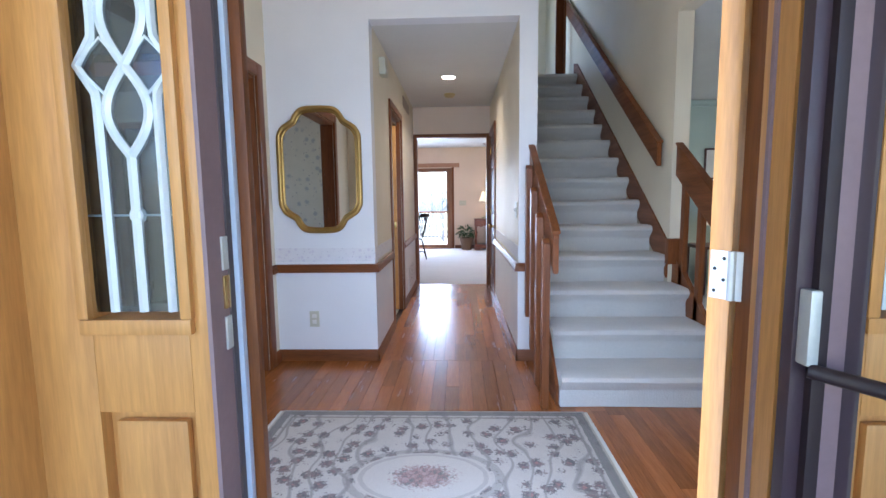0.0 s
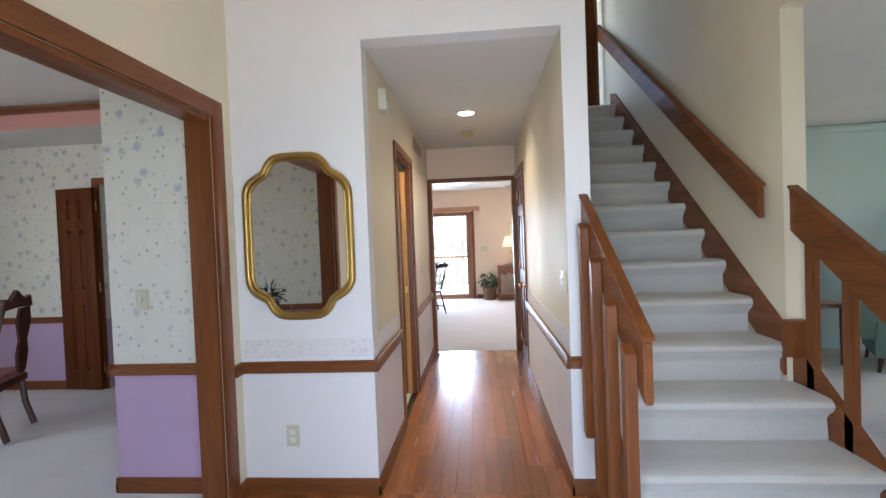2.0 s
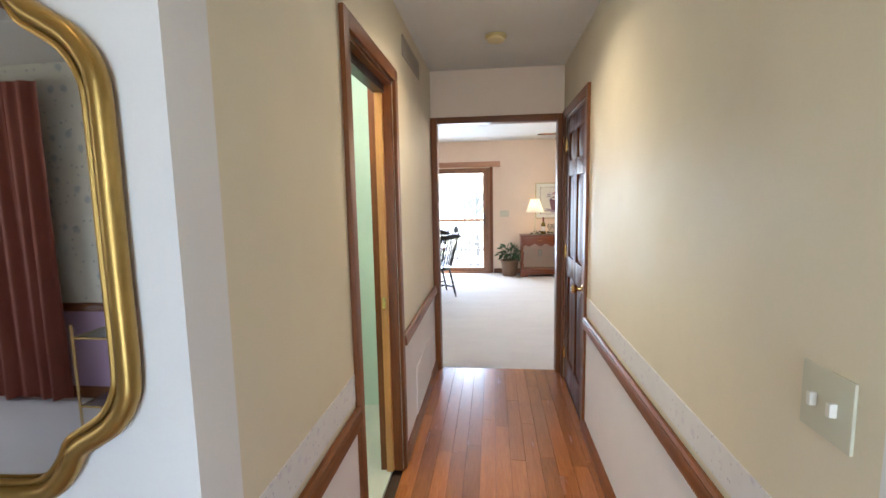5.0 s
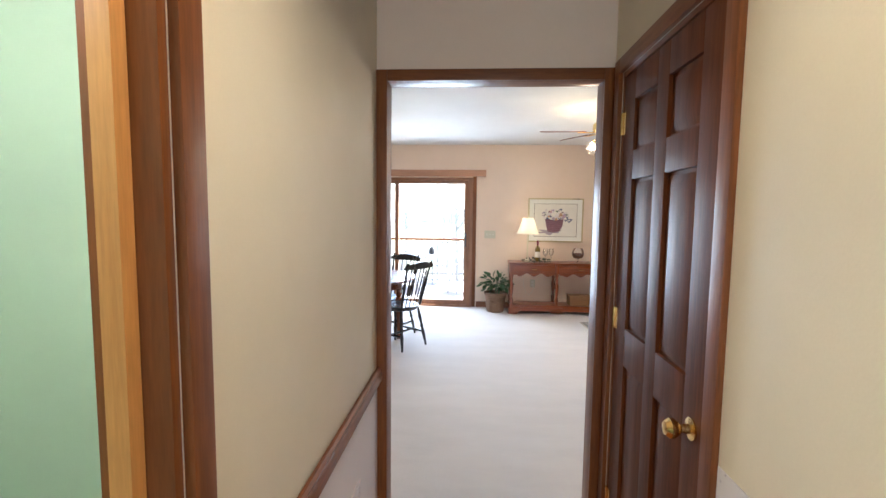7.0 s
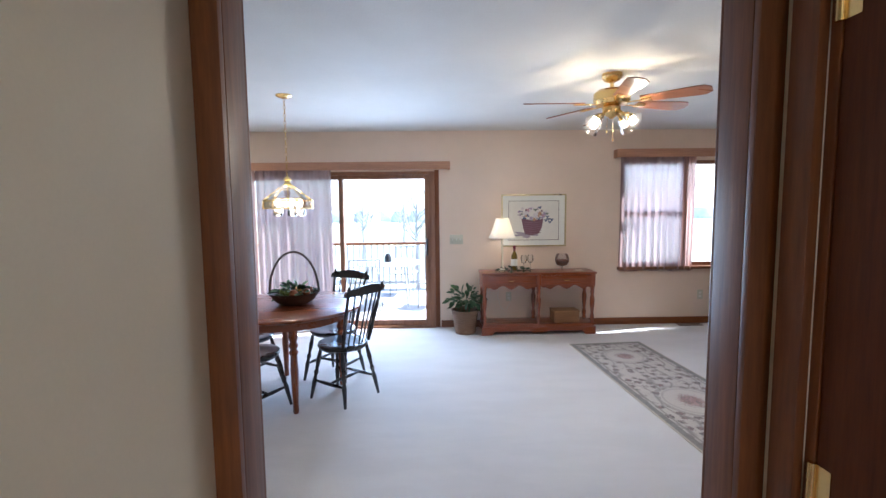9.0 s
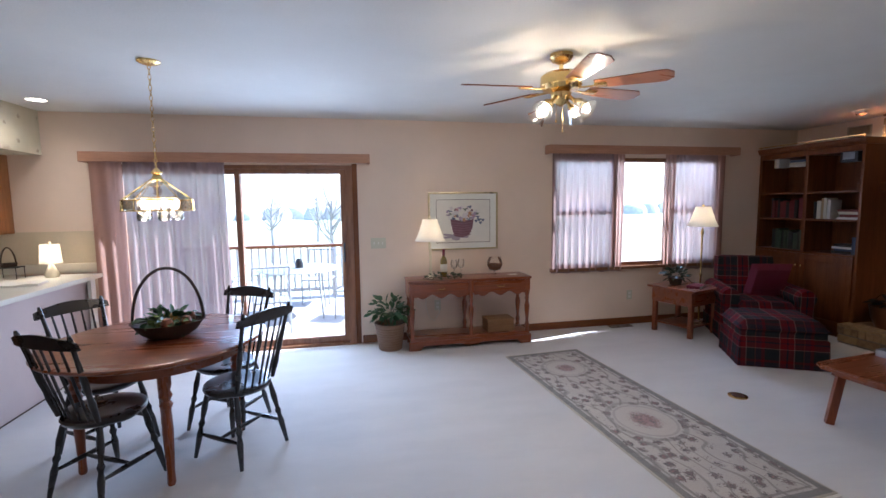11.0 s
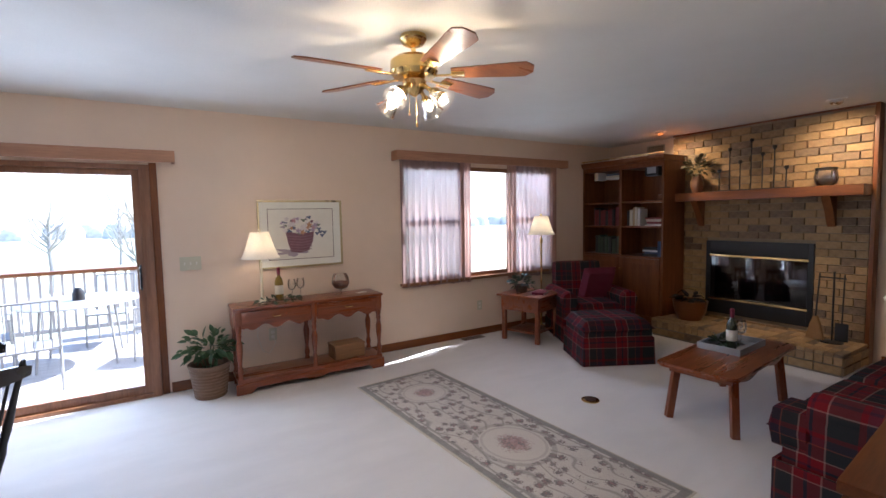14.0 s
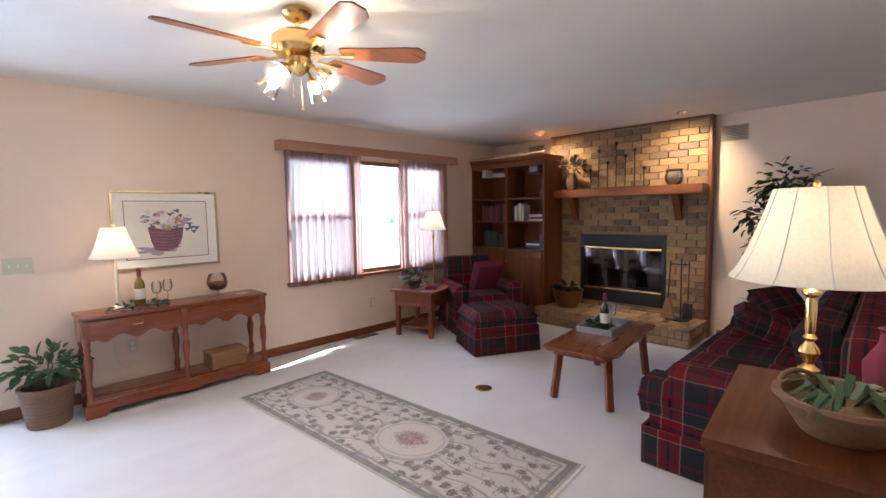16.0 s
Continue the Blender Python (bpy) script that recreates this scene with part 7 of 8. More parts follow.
rng = random.Random(61)
blades = bmesh.new()
for k in range(34):
    a = rng.uniform(0, 6.28)
    r = rng.uniform(0.12, 0.22)
    z = rng.uniform(0.11, 0.165)
    pts = [Vector((0.04 * math.cos(a), 0.04 * math.sin(a), 0.10)), Vector((r * 0.55 * math.cos(a), r * 0.55 * math.sin(a), z)), Vector((r * math.cos(a), r * math.sin(a), z - 0.05))]
    side = Vector((-math.sin(a), math.cos(a), 0)) * 0.012
    va = [blades.verts.new(p + side * w) for p, w in zip(pts, (0.6, 1, 0.05))]
    vb = [blades.verts.new(p - side * w) for p, w in zip(pts, (0.6, 1, 0.05))]
    for i in range(2):
        blades.faces.new((va[i], va[i + 1], vb[i + 1], vb[i]))
part("leaves", blades, "leaf", sb)
part("loop_handle", tube([(0.17 * math.cos(0.4 + 0.08 * k), 0.17 * math.sin(0.4 + 0.08 * k), 0.11 + 0.03 * math.sin(math.pi * k / 12)) for k in range(13)], 0.008, 7), "wicker", sb)
vs = thing("dark_vase", "dark wine-coloured vase behind the basket", "vase", pose(2.36, 7.03, 0.75))
part("body", lathe([(0.04, 0), (0.07, 0.06), (0.075, 0.14), (0.035, 0.21), (0.03, 0.25), (0.04, 0.265)], 20), "wine", vs)
sm2 = thing("sofa_wall_mirror", "wood framed mirror on the wall above the sofa", "mirror", pose(4.1, HB + 0.09, 1.42, 0, 0, 180))
part("glass", box(-0.50, 0.50, -0.012, -0.004, -0.34, 0.34), "mirror", sm2)
part("frame", boxes([(-0.56, 0.56, -0.03, 0, -0.40, -0.34), (-0.56, 0.56, -0.03, 0, 0.34, 0.40), (-0.56, -0.50, -0.03, 0, -0.34, 0.34), (0.50, 0.56, -0.03, 0, -0.34, 0.34)], 0.006), "cherry", sm2)

# coffee table and what is on it
cf2 = thing("coffee_table", "low cherry coffee table on splayed legs", "coffee table", pose(3.69, 8.69, 0, 0, 0, 6))
bm = outline([(-0.60, -0.21), (-0.55, -0.265), (0.55, -0.265), (0.60, -0.21), (0.60, 0.21), (0.55, 0.265), (-0.55, 0.265), (-0.60, 0.21)], 0.027, m=Matrix.Translation((0, 0, 0.405)), axis="z")
bmesh.ops.bevel(bm, geom=list(bm.edges), offset=0.008, segments=2, affect="EDGES")
part("top", bm, "cherry", cf2)
for s in (-1, 1):
    prof = [(-0.5, 0.41)] + [(-0.5 + u, 0.36 + 0.018 * math.cos(u * 2 * math.pi * 2)) for u in [i / 20 for i in range(21)]] + [(0.5, 0.41)]
    part("apron", outline(prof, 0.016, m=Matrix.Translation((0, s * 0.21 - 0.008, 0))), "cherry", cf2)
    part("end_apron", box(s * 0.49 - 0.008, s * 0.49 + 0.008, -0.2, 0.2, 0.355, 0.406), "cherry", cf2)
for x in (-0.42, 0.42):
    for y in (-0.18, 0.18):
        mm, d = between((x * 1.1, y * 1.2, 0.001), (x, y, 0.406))
        part("leg", box(-0.024, 0.024, -0.024, 0.024, 0, d, 0.006, mm), "cherry_z", cf2)
tr = thing("serving_tray", "grey rectangular serving tray on the coffee table", "tray", pose(3.86, 8.76, 0.43, 0, 0, 4))
M["pewter"] = plain("grey_painted_tray", (0.30, 0.31, 0.33), 0.4, 0.2)
part("base", box(-0.22, 0.22, -0.14, 0.14, 0, 0.008), "pewter", tr)
part("rim", boxes([(-0.23, 0.23, -0.15, -0.138, 0, 0.05), (-0.23, 0.23, 0.138, 0.15, 0, 0.05), (-0.23, -0.218, -0.138, 0.138, 0, 0.05), (0.218, 0.23, -0.138, 0.138, 0, 0.05)], 0.002), "pewter", tr)
wine_bottle("wine_bottle", "dark red-wine bottle with a cream label on the tray", pose(3.80, 8.73, 0.438), "bottle")
wine_glass("clear stemmed wine glass on the tray", pose(3.96, 8.74, 0.438))
wine_glass("clear stemmed wine glass on the tray", pose(4.03, 8.80, 0.438))
rng = random.Random(71)
gt = thing("tray_greenery", "dark greenery and grapes heaped on the tray", "greenery", pose(3.80, 8.80, 0.438))
part("leaves", leafy(rng, 70, (0.13, 0.05, 0.035), 0.06, centre=(0, 0, 0.03)), "leaf_dark", gt)
fo = thing("floor_outlet", "oval brass floor outlet set in the carpet", "floor outlet", pose(2.98, 9.37, 0))
part("plate", lathe([(0.07, 0.0), (0.07, 0.004), (0.06, 0.006), (0.002, 0.006)], 28), "brass", fo)
part("cap", lathe([(0.045, 0.006), (0.043, 0.010), (0.002, 0.010)], 24), "walnut", fo)
rgs = thing("floor_register", "brown metal floor register beside the baseboard", "floor vent", pose(3.28, 11.41, 0))
part("frame", boxes([(-0.15, 0.15, -0.05, -0.04, 0, 0.005), (-0.15, 0.15, 0.04, 0.05, 0, 0.005), (-0.15, -0.14, -0.04, 0.04, 0, 0.005), (0.14, 0.15, -0.04, 0.04, 0, 0.005)]), "walnut", rgs)
for i in range(12):
    part("slat", box(-0.135 + 0.0227 * i, -0.125 + 0.0227 * i, -0.04, 0.04, 0, 0.004), "walnut", rgs)

# bookcase
M["case"] = timber("bookcase_wood", (0.20, 0.064, 0.017), (0.10, 0.032, 0.009), 2, 0.4, 1.0, 0.05, spec=0.25)
bc = thing("bookcase", "tall built-in wooden bookcase with cupboards below", "bookcase", pose(5.30, 10.26, 0))
BD, BWd = 0.44, 1.235
part("side_panel", box(0, BD, 0, 0.03, 0, 2.12, 0.003), "case", bc)
part("side_panel", box(0, BD, BWd - 0.03, BWd, 0, 2.12, 0.003), "case", bc)
part("divider", box(0.01, BD - 0.02, BWd / 2 - 0.02, BWd / 2 + 0.02, 0.92, 2.06, 0.003), "case", bc)
part("back_panel", box(BD - 0.015, BD, 0.03, BWd - 0.03, 0, 2.06), "case", bc)
part("top_panel", box(0, BD - 0.015, 0.03, BWd - 0.03, 2.04, 2.12), "case", bc)
bm = outline([(-0.0, 2.10), (-0.02, 2.11), (-0.045, 2.15), (-0.045, 2.17), (BD, 2.17), (BD, 2.10)], BWd + 0.02, m=Matrix.Translation((0, -0.02, 0)))
part("crown", bm, "case", bc)
part("gallery_rail", tube([(-0.03, -0.01, 2.195), (-0.03, BWd, 2.195)], 0.006, 6), "brass", bc, "thin gallery rail")
for y in (0.0, 0.3, 0.6, 0.9, 1.2):
    part("rail_post", lathe([(0.005, 2.168), (0.005, 2.195)], 8, m=Matrix.Translation((-0.03, y, 0))), "brass", bc)
part("counter", box(-0.015, BD - 0.015, 0.03, BWd - 0.03, 0.90, 0.925, 0.004), "case", bc)
part("plinth", box(0.02, BD - 0.02, 0.03, BWd - 0.03, 0, 0.09), "case", bc)
for y0, y1 in ((0.03, BWd / 2 - 0.02), (BWd / 2 + 0.02, BWd - 0.03)):
    for z in (1.285, 1.60):
        part("shelf", box(0.015, BD - 0.015, y0, y1, z, z + 0.022, 0.002), "case", bc)
for y0, y1 in ((0.035, BWd / 2 - 0.003), (BWd / 2 + 0.003, BWd - 0.035)):
    d = part("door", boxes([(-0.014, 0.006, y0, y0 + 0.06, 0.10, 0.895), (-0.014, 0.006, y1 - 0.06, y1, 0.10, 0.895), (-0.014, 0.006, y0 + 0.06, y1 - 0.06, 0.10, 0.17), (-0.014, 0.006, y0 + 0.06, y1 - 0.06, 0.825, 0.895), (-0.004, 0.006, y0 + 0.06, y1 - 0.06, 0.17, 0.825)], 0.003), "case", bc)
    part("knob", lathe([(0.005, 0), (0.005, 0.012), (0.012, 0.02), (0.004, 0.026)], 12, m=Matrix.Translation((-0.014, y1 - 0.03 if y0 < 0.5 else y0 + 0.03, 0.75)) @ Euler((0, radians(-90), 0)).to_matrix().to_4x4()), "brass", d, "brass knob")
cloths = [plain("book_cloth_" + nm, c, 0.7, vary=0.12) for nm, c in (("cream", (0.55, 0.52, 0.42)), ("red", (0.16, 0.03, 0.03)), ("green", (0.05, 0.08, 0.05)), ("blue", (0.06, 0.09, 0.16)), ("black", (0.03, 0.03, 0.03)), ("tan", (0.36, 0.26, 0.14)), ("white", (0.62, 0.62, 0.60)))]
rng = random.Random(81)
pages_mat = M["label"]


def book(label, x, y, z, w, h, d, mat, lying=False):
    t = thing("book", label, "book", pose(x, y, z), "books in the bookcase")
    if lying:
        part("cover", box(0, d, -h / 2, h / 2, 0, w, 0.002), mat, t)
        part("pages", box(0.004, d + 0.001, -h / 2 + 0.006, h / 2 - 0.006, 0.004, w - 0.004), pages_mat, t)
    else:
        part("cover", box(0, d, 0, w, 0, h, 0.002), mat, t)
        part("pages", box(0.006, d + 0.001, 0.003, w - 0.003, 0.003, h - 0.006), pages_mat, t)


def upright(y, z, n, names):
    for i in range(n):
        w, h = rng.uniform(0.022, 0.045), rng.uniform(0.19, 0.25)
        k = names[i % len(names)]
        book("upright cloth-bound book on a bookcase shelf", 5.36 + rng.uniform(0, 0.02), y, z, w, h, 0.16, cloths[k])
        y += w + 0.003


def stack(y, z, n, names):
    for i in range(n):
        w = rng.uniform(0.018, 0.03)
        book("book lying flat in a stack on a shelf", 5.37 + rng.uniform(0, 0.02), y + rng.uniform(-0.01, 0.01), z, w, rng.uniform(0.19, 0.24), 0.15, cloths[names[i % len(names)]], True)
        z += w + 0.0005


Y0 = 10.26
upright(Y0 + 0.37, 1.307, 5, [6, 0, 5, 0, 4])
stack(Y0 + 0.18, 1.307, 4, [6, 1, 0, 1])
stack(Y0 + 0.22, 0.925, 4, [4, 3, 6, 4])
upright(Y0 + 0.045, 0.925, 2, [6, 3])
upright(Y0 + 0.68, 0.925, 11, [2, 4, 2])
upright(Y0 + 0.68, 1.307, 12, [1, 1, 4])
stack(Y0 + 0.80, 1.932, 3, [6, 0, 3])
upright(Y0 + 1.02, 1.932, 2, [6, 0])
bx = thing("small_clock", "small dark box clock on a bookcase shelf", "clock", pose(5.38, Y0 + 0.22, 1.932))
part("case", box(0, 0.10, -0.09, 0.09, 0, 0.15, 0.008), "black", bx)
part("face", box(-0.003, 0.0, -0.06, 0.06, 0.03, 0.12, 0.001), "pewter", bx)

# fireplace
FPX, FY0, FY1, FO0, FO1, FZ0, FZ1 = 5.75, 8.49, 10.43, 8.91, 9.98, 0.27, 1.13
fpl = thing("fireplace", "tan brick chimney breast with black framed glass doors", "fireplace", pose(0, 0, 0))
part("core", boxes([(FPX + 0.02, 5.868, FY0 + 0.01, FO0, 0, CEIL - 0.004), (FPX + 0.02, 5.868, FO1, FY1 - 0.01, 0, CEIL - 0.004), (FPX + 0.02, 5.868, FO0, FO1, FZ1, CEIL - 0.004), (FPX + 0.02, 5.868, FO0, FO1, 0, FZ0)]), plain("tan_mortar", (0.27, 0.20, 0.125), 0.95, vary=0.2), fpl)
part("edge_trim", box(FPX - 0.012, 5.868, FY0 - 0.028, FY0 + 0.004, 0, CEIL - 0.002, 0.003), "trim", fpl)
part("top_trim", box(FPX - 0.012, FPX + 0.02, FY0 + 0.004, FY1, CEIL - 0.022, CEIL - 0.002, 0.003), "trim_y", fpl)
part("firebox_surround", boxes([(FPX - 0.012, FPX + 0.02, FO0, FO0 + 0.05, FZ0, FZ1), (FPX - 0.012, FPX + 0.02, FO1 - 0.05, FO1, FZ0, FZ1), (FPX - 0.012, FPX + 0.02, FO0 + 0.05, FO1 - 0.05, FZ1 - 0.16, FZ1), (FPX - 0.012, FPX + 0.02, FO0 + 0.05, FO1 - 0.05, FZ0, FZ0 + 0.17)], 0.003), "black", fpl)
for z in (FZ1 - 0.175, FZ0 + 0.172):
    part("brass_strip", box(FPX - 0.02, FPX - 0.004, FO0 + 0.04, FO1 - 0.04, z - 0.012, z + 0.012, 0.003), "brass", fpl, "polished brass strip")
part("firebox", boxes([(FPX + 0.10, FPX + 0.115, FO0 + 0.05, FO1 - 0.05, FZ0 + 0.17, FZ1 - 0.16)]), "black", fpl)
M["smoked"] = pane("smoked_door_glass", (0.45, 0.45, 0.48), 0.0, 0.86)
part("firebox_floor", box(FPX + 0.021, FPX + 0.099, FO0 + 0.05, FO1 - 0.05, FZ0 + 0.15, FZ0 + 0.186), "black", fpl)
for y0, y1 in ((FO0 + 0.052, (FO0 + FO1) / 2 - 0.003), ((FO0 + FO1) / 2 + 0.003, FO1 - 0.052)):
    part("glass_door", box(FPX + 0.0, FPX + 0.006, y0, y1, FZ0 + 0.186, FZ1 - 0.19, 0.001), "smoked", fpl, "smoked glass door")
for y in ((FO0 + FO1) / 2 - 0.16, (FO0 + FO1) / 2 + 0.2):
    an = thing("andiron", "brass andiron standing behind the glass doors", "andiron", pose(FPX + 0.055, y, FZ0 + 0.186))
    part("foot", lathe([(0.038, 0), (0.034, 0.012), (0.012, 0.03), (0.009, 0.08), (0.016, 0.10), (0.009, 0.12), (0.009, 0.20)], 16), "brass", an)
    part("finial", lathe([(0.010, 0.20), (0.020, 0.215), (0.012, 0.235), (0.023, 0.262), (0.010, 0.285), (0.004, 0.31)], 16), "brass", an)
mn = thing("mantel_shelf", "thick stained wooden mantel on two brackets", "mantel", pose(0, 0, 0))
part("beam", box(5.53, FPX - 0.002, FY0 + 0.0, FY1 + 0.06, 1.60, 1.70, 0.008), "trim_y", mn)
for y in (8.78, 10.05):
    part("bracket", outline([(5.56, 1.60), (FPX - 0.002, 1.60), (FPX - 0.002, 1.30), (FPX - 0.03, 1.33), (5.66, 1.45), (5.60, 1.54)], 0.07, m=Matrix.Translation((0, y - 0.035, 0))), "trim", mn)
rng = random.Random(91)
mv = thing("mantel_vase", "terracotta jug with dried twigs on the mantel", "vase", pose(5.63, 10.05, 1.70))
part("jug", lathe([(0.05, 0), (0.07, 0.06), (0.075, 0.12), (0.05, 0.18), (0.045, 0.20), (0.055, 0.215)], 20), plain("brown_stoneware", (0.13, 0.06, 0.03), 0.4, vary=0.2), mv)
part("twigs", leafy(rng, 130, (0.13, 0.16, 0.13), 0.06, droop=-0.2, centre=(0, 0, 0.30)), plain("dried_leaf", (0.09, 0.075, 0.04), 0.8, vary=0.4), mv)
cb = thing("candle_holder", "black iron candle holder with seven stems on the mantel", "candle holder", pose(5.62, 9.46, 1.70))
part("base_bar", box(-0.02, 0.02, -0.36, 0.36, 0.0, 0.012, 0.002), "black", cb)
for i, h in enumerate((0.22, 0.45, 0.30, 0.52, 0.36, 0.42, 0.20)):
    y = 0.33 - 0.11 * i
    part("stem", rod((0, y, 0.008), (0, y, h), 0.006), "black", cb)
    part("cup", lathe([(0.008, h - 0.01), (0.02, h + 0.005), (0.018, h + 0.03)], 10, m=Matrix.Translation((0, y, 0))), "black", cb)
gj = thing("glass_jar", "clear glass jar with a dark lid on the mantel", "jar", pose(5.62, 8.80, 1.70))
part("jar", lathe([(0.06, 0), (0.09, 0.04), (0.095, 0.10), (0.08, 0.16)], 24, caps=False), "thin_glass", gj)
part("lid", lathe([(0.085, 0.16), (0.088, 0.172), (0.02, 0.18)], 24), "black", gj)
ht = thing("hearth", "raised tan brick hearth before the fireplace", "hearth", pose(0, 0, 0))
part("core", box(5.155, FPX - 0.003, 8.475, 10.285, 0, 0.185), plain("hearth_mortar", (0.20, 0.165, 0.125), 0.95, vary=0.2), ht)
kb = thing("kindling_basket", "copper kindling bucket with brass handle on the hearth", "basket", pose(5.45, 10.0, 0.205))
part("bucket", lathe([(0.13, 0), (0.17, 0.10), (0.19, 0.22), (0.18, 0.225), (0.15, 0.08)], 24), plain("aged_copper", (0.20, 0.08, 0.03), 0.35, 0.7, vary=0.3), kb)
part("logs", leafy(rng, 40, (0.13, 0.13, 0.05), 0.10, centre=(0, 0, 0.24)), "soil", kb)
part("handle", tube([(0, 0.185 * math.cos(math.pi * k / 16), 0.20 + 0.16 * math.sin(math.pi * k / 16)) for k in range(17)], 0.006), "brass", kb)
ft = thing("fire_tools", "black iron fire tools on a stand with a broom", "fire tools", pose(5.55, 8.68, 0.205))
part("base", lathe([(0.09, 0), (0.088, 0.012), (0.02, 0.02)], 20), "black", ft)
part("post", rod((0, 0, 0.01), (0, 0, 0.68), 0.008), "black", ft)
part("cross_bar", rod((0, -0.09, 0.62), (0, 0.12, 0.62), 0.007), "black", ft)
part("shovel", boxes([(-0.035, -0.025, -0.13, -0.03, 0.03, 0.20)], 0.004), "black", ft)
part("shovel_handle", rod((-0.03, -0.08, 0.19), (-0.005, -0.08, 0.66), 0.006), "black", ft)
part("broom", outline([(0.05, 0.02), (0.19, 0.02), (0.16, 0.16), (0.135, 0.24), (0.105, 0.24), (0.08, 0.16)], 0.04, m=Matrix.Translation((-0.06, 0, 0)), axis="x"), plain("broom_straw", (0.30, 0.16, 0.06), 0.9, vary=0.3, grain=80, relief=0.6), ft)
part("broom_handle", rod((-0.04, 0.12, 0.23), (-0.005, 0.11, 0.66), 0.007), "black", ft)

# eyeball lights over the bricks
for y in (8.63, 10.31):
    eb = thing("eyeball_light", "small round eyeball ceiling light aimed at the bricks", "ceiling light", pose(5.27, y, CEIL), "eyeball lights")
    part("trim_ring", lathe([(0.075, 0), (0.078, -0.006), (0.055, -0.01)], 24), "label", eb)
    part("eyeball", lathe([(0.05, -0.008), (0.05, -0.03), (0.03, -0.045), (0.004, -0.05)], 20), "chrome", eb)
    lamp("eyeball_beam", "SPOT", 88, look((5.27, y, CEIL - 0.06), (5.76, y + (0.12 if y < 9 else -0.12), 1.75)), (1, 0.72, 0.38), radius=0.03, spot=110)

# tall plant in the corner
rng = random.Random(101)
fc = thing("ficus_tree", "tall ficus plant in the corner behind the sofa", "plant", pose(5.50, 7.66, 0))
part("pot", basket_body(0.14, 0.18, 0.28, 8), "wicker", fc)
part("trunk", tube([(0, 0, 0.2), (0.03, 0.02, 0.6), (-0.02, 0.03, 1.0), (0.0, 0.05, 1.4)], lambda u: 0.018 - 0.008 * u, 8), "walnut", fc)
for k in range(10):
    a = k * 0.63 * 2
    z = 0.85 + 0.08 * k
    part("branch", tube([(0, 0.03, z), (0.14 * math.cos(a), 0.03 + 0.14 * math.sin(a), z + 0.16), (0.27 * math.cos(a), 0.03 + 0.25 * math.sin(a), z + 0.20)], lambda u: 0.007 - 0.004 * u, 6), "walnut", fc)
for cx, cy, cz, s, n in ((-0.05, 0.12, 1.62, 0.26, 190), (-0.12, 0.26, 1.32, 0.24, 150), (0.08, 0.05, 1.45, 0.26, 150), (-0.12, 0.22, 1.05, 0.17, 80), (0.05, -0.1, 1.2, 0.2, 80)):
    part("foliage", leafy(rng, n, (s, s, s), 0.085, droop=0.6, centre=(cx, cy, cz)), "leaf_dark", fc)

# deck furniture and the garden beyond
dtb = thing("patio_table", "round grey metal patio table on the deck", "patio table", pose(-0.72, 13.6, -0.12))
M["patio"] = plain("weathered_patio_metal", (0.27, 0.275, 0.28), 0.5, 0.2)
part("tabletop", lathe([(0.58, 0.69), (0.60, 0.70), (0.58, 0.715), (0.002, 0.715)], 40), "patio", dtb)
for a in (45, 135, 225, 315):
    part("leg", rod((0.42 * math.cos(radians(a)), 0.42 * math.sin(radians(a)), 0.69), (0.50 * math.cos(radians(a)), 0.50 * math.sin(radians(a)), 0.001), 0.014), "patio", dtb)
part("umbrella_collar", lathe([(0.06, 0.715), (0.06, 0.80), (0.03, 0.86)], 16), "black", dtb)


def patio_chair(m):
    t = thing("patio_chair", "grey metal patio chair beside the table", "patio chair", m, "patio chairs")
    part("seat", box(-0.23, 0.23, -0.23, 0.23, 0.40, 0.42, 0.005), "patio", t)
    for x in (-0.22, 0.22):
        part("side_frame", tube([(x, 0.24, 0.001), (x, 0.22, 0.62), (x, -0.10, 0.62), (x, -0.22, 0.42), (x, -0.30, 0.88)], 0.012, 7), "patio", t)
        part("leg", rod((x, -0.2, 0.41), (x, -0.26, 0.001), 0.012), "patio", t)
    part("top_bar", rod((-0.22, -0.30, 0.88), (0.22, -0.30, 0.88), 0.012), "patio", t)
    for i in range(6):
        x = -0.16 + 0.064 * i
        part("back_bar", rod((x, -0.23, 0.42), (x, -0.30, 0.875), 0.005), "patio", t)
    return t


pc1 = patio_chair(pose(0.10, 13.3, -0.12, 0, 0, 70))
for x, y, a in ((-1.5, 13.4, -80), (-0.5, 14.45, 170), (-1.0, 12.75, 10)):
    copy_thing(pc1, pose(x, y, -0.12, 0, 0, a))
M["bark"] = plain("winter_bark", (0.30, 0.29, 0.28), 0.9, vary=0.3)


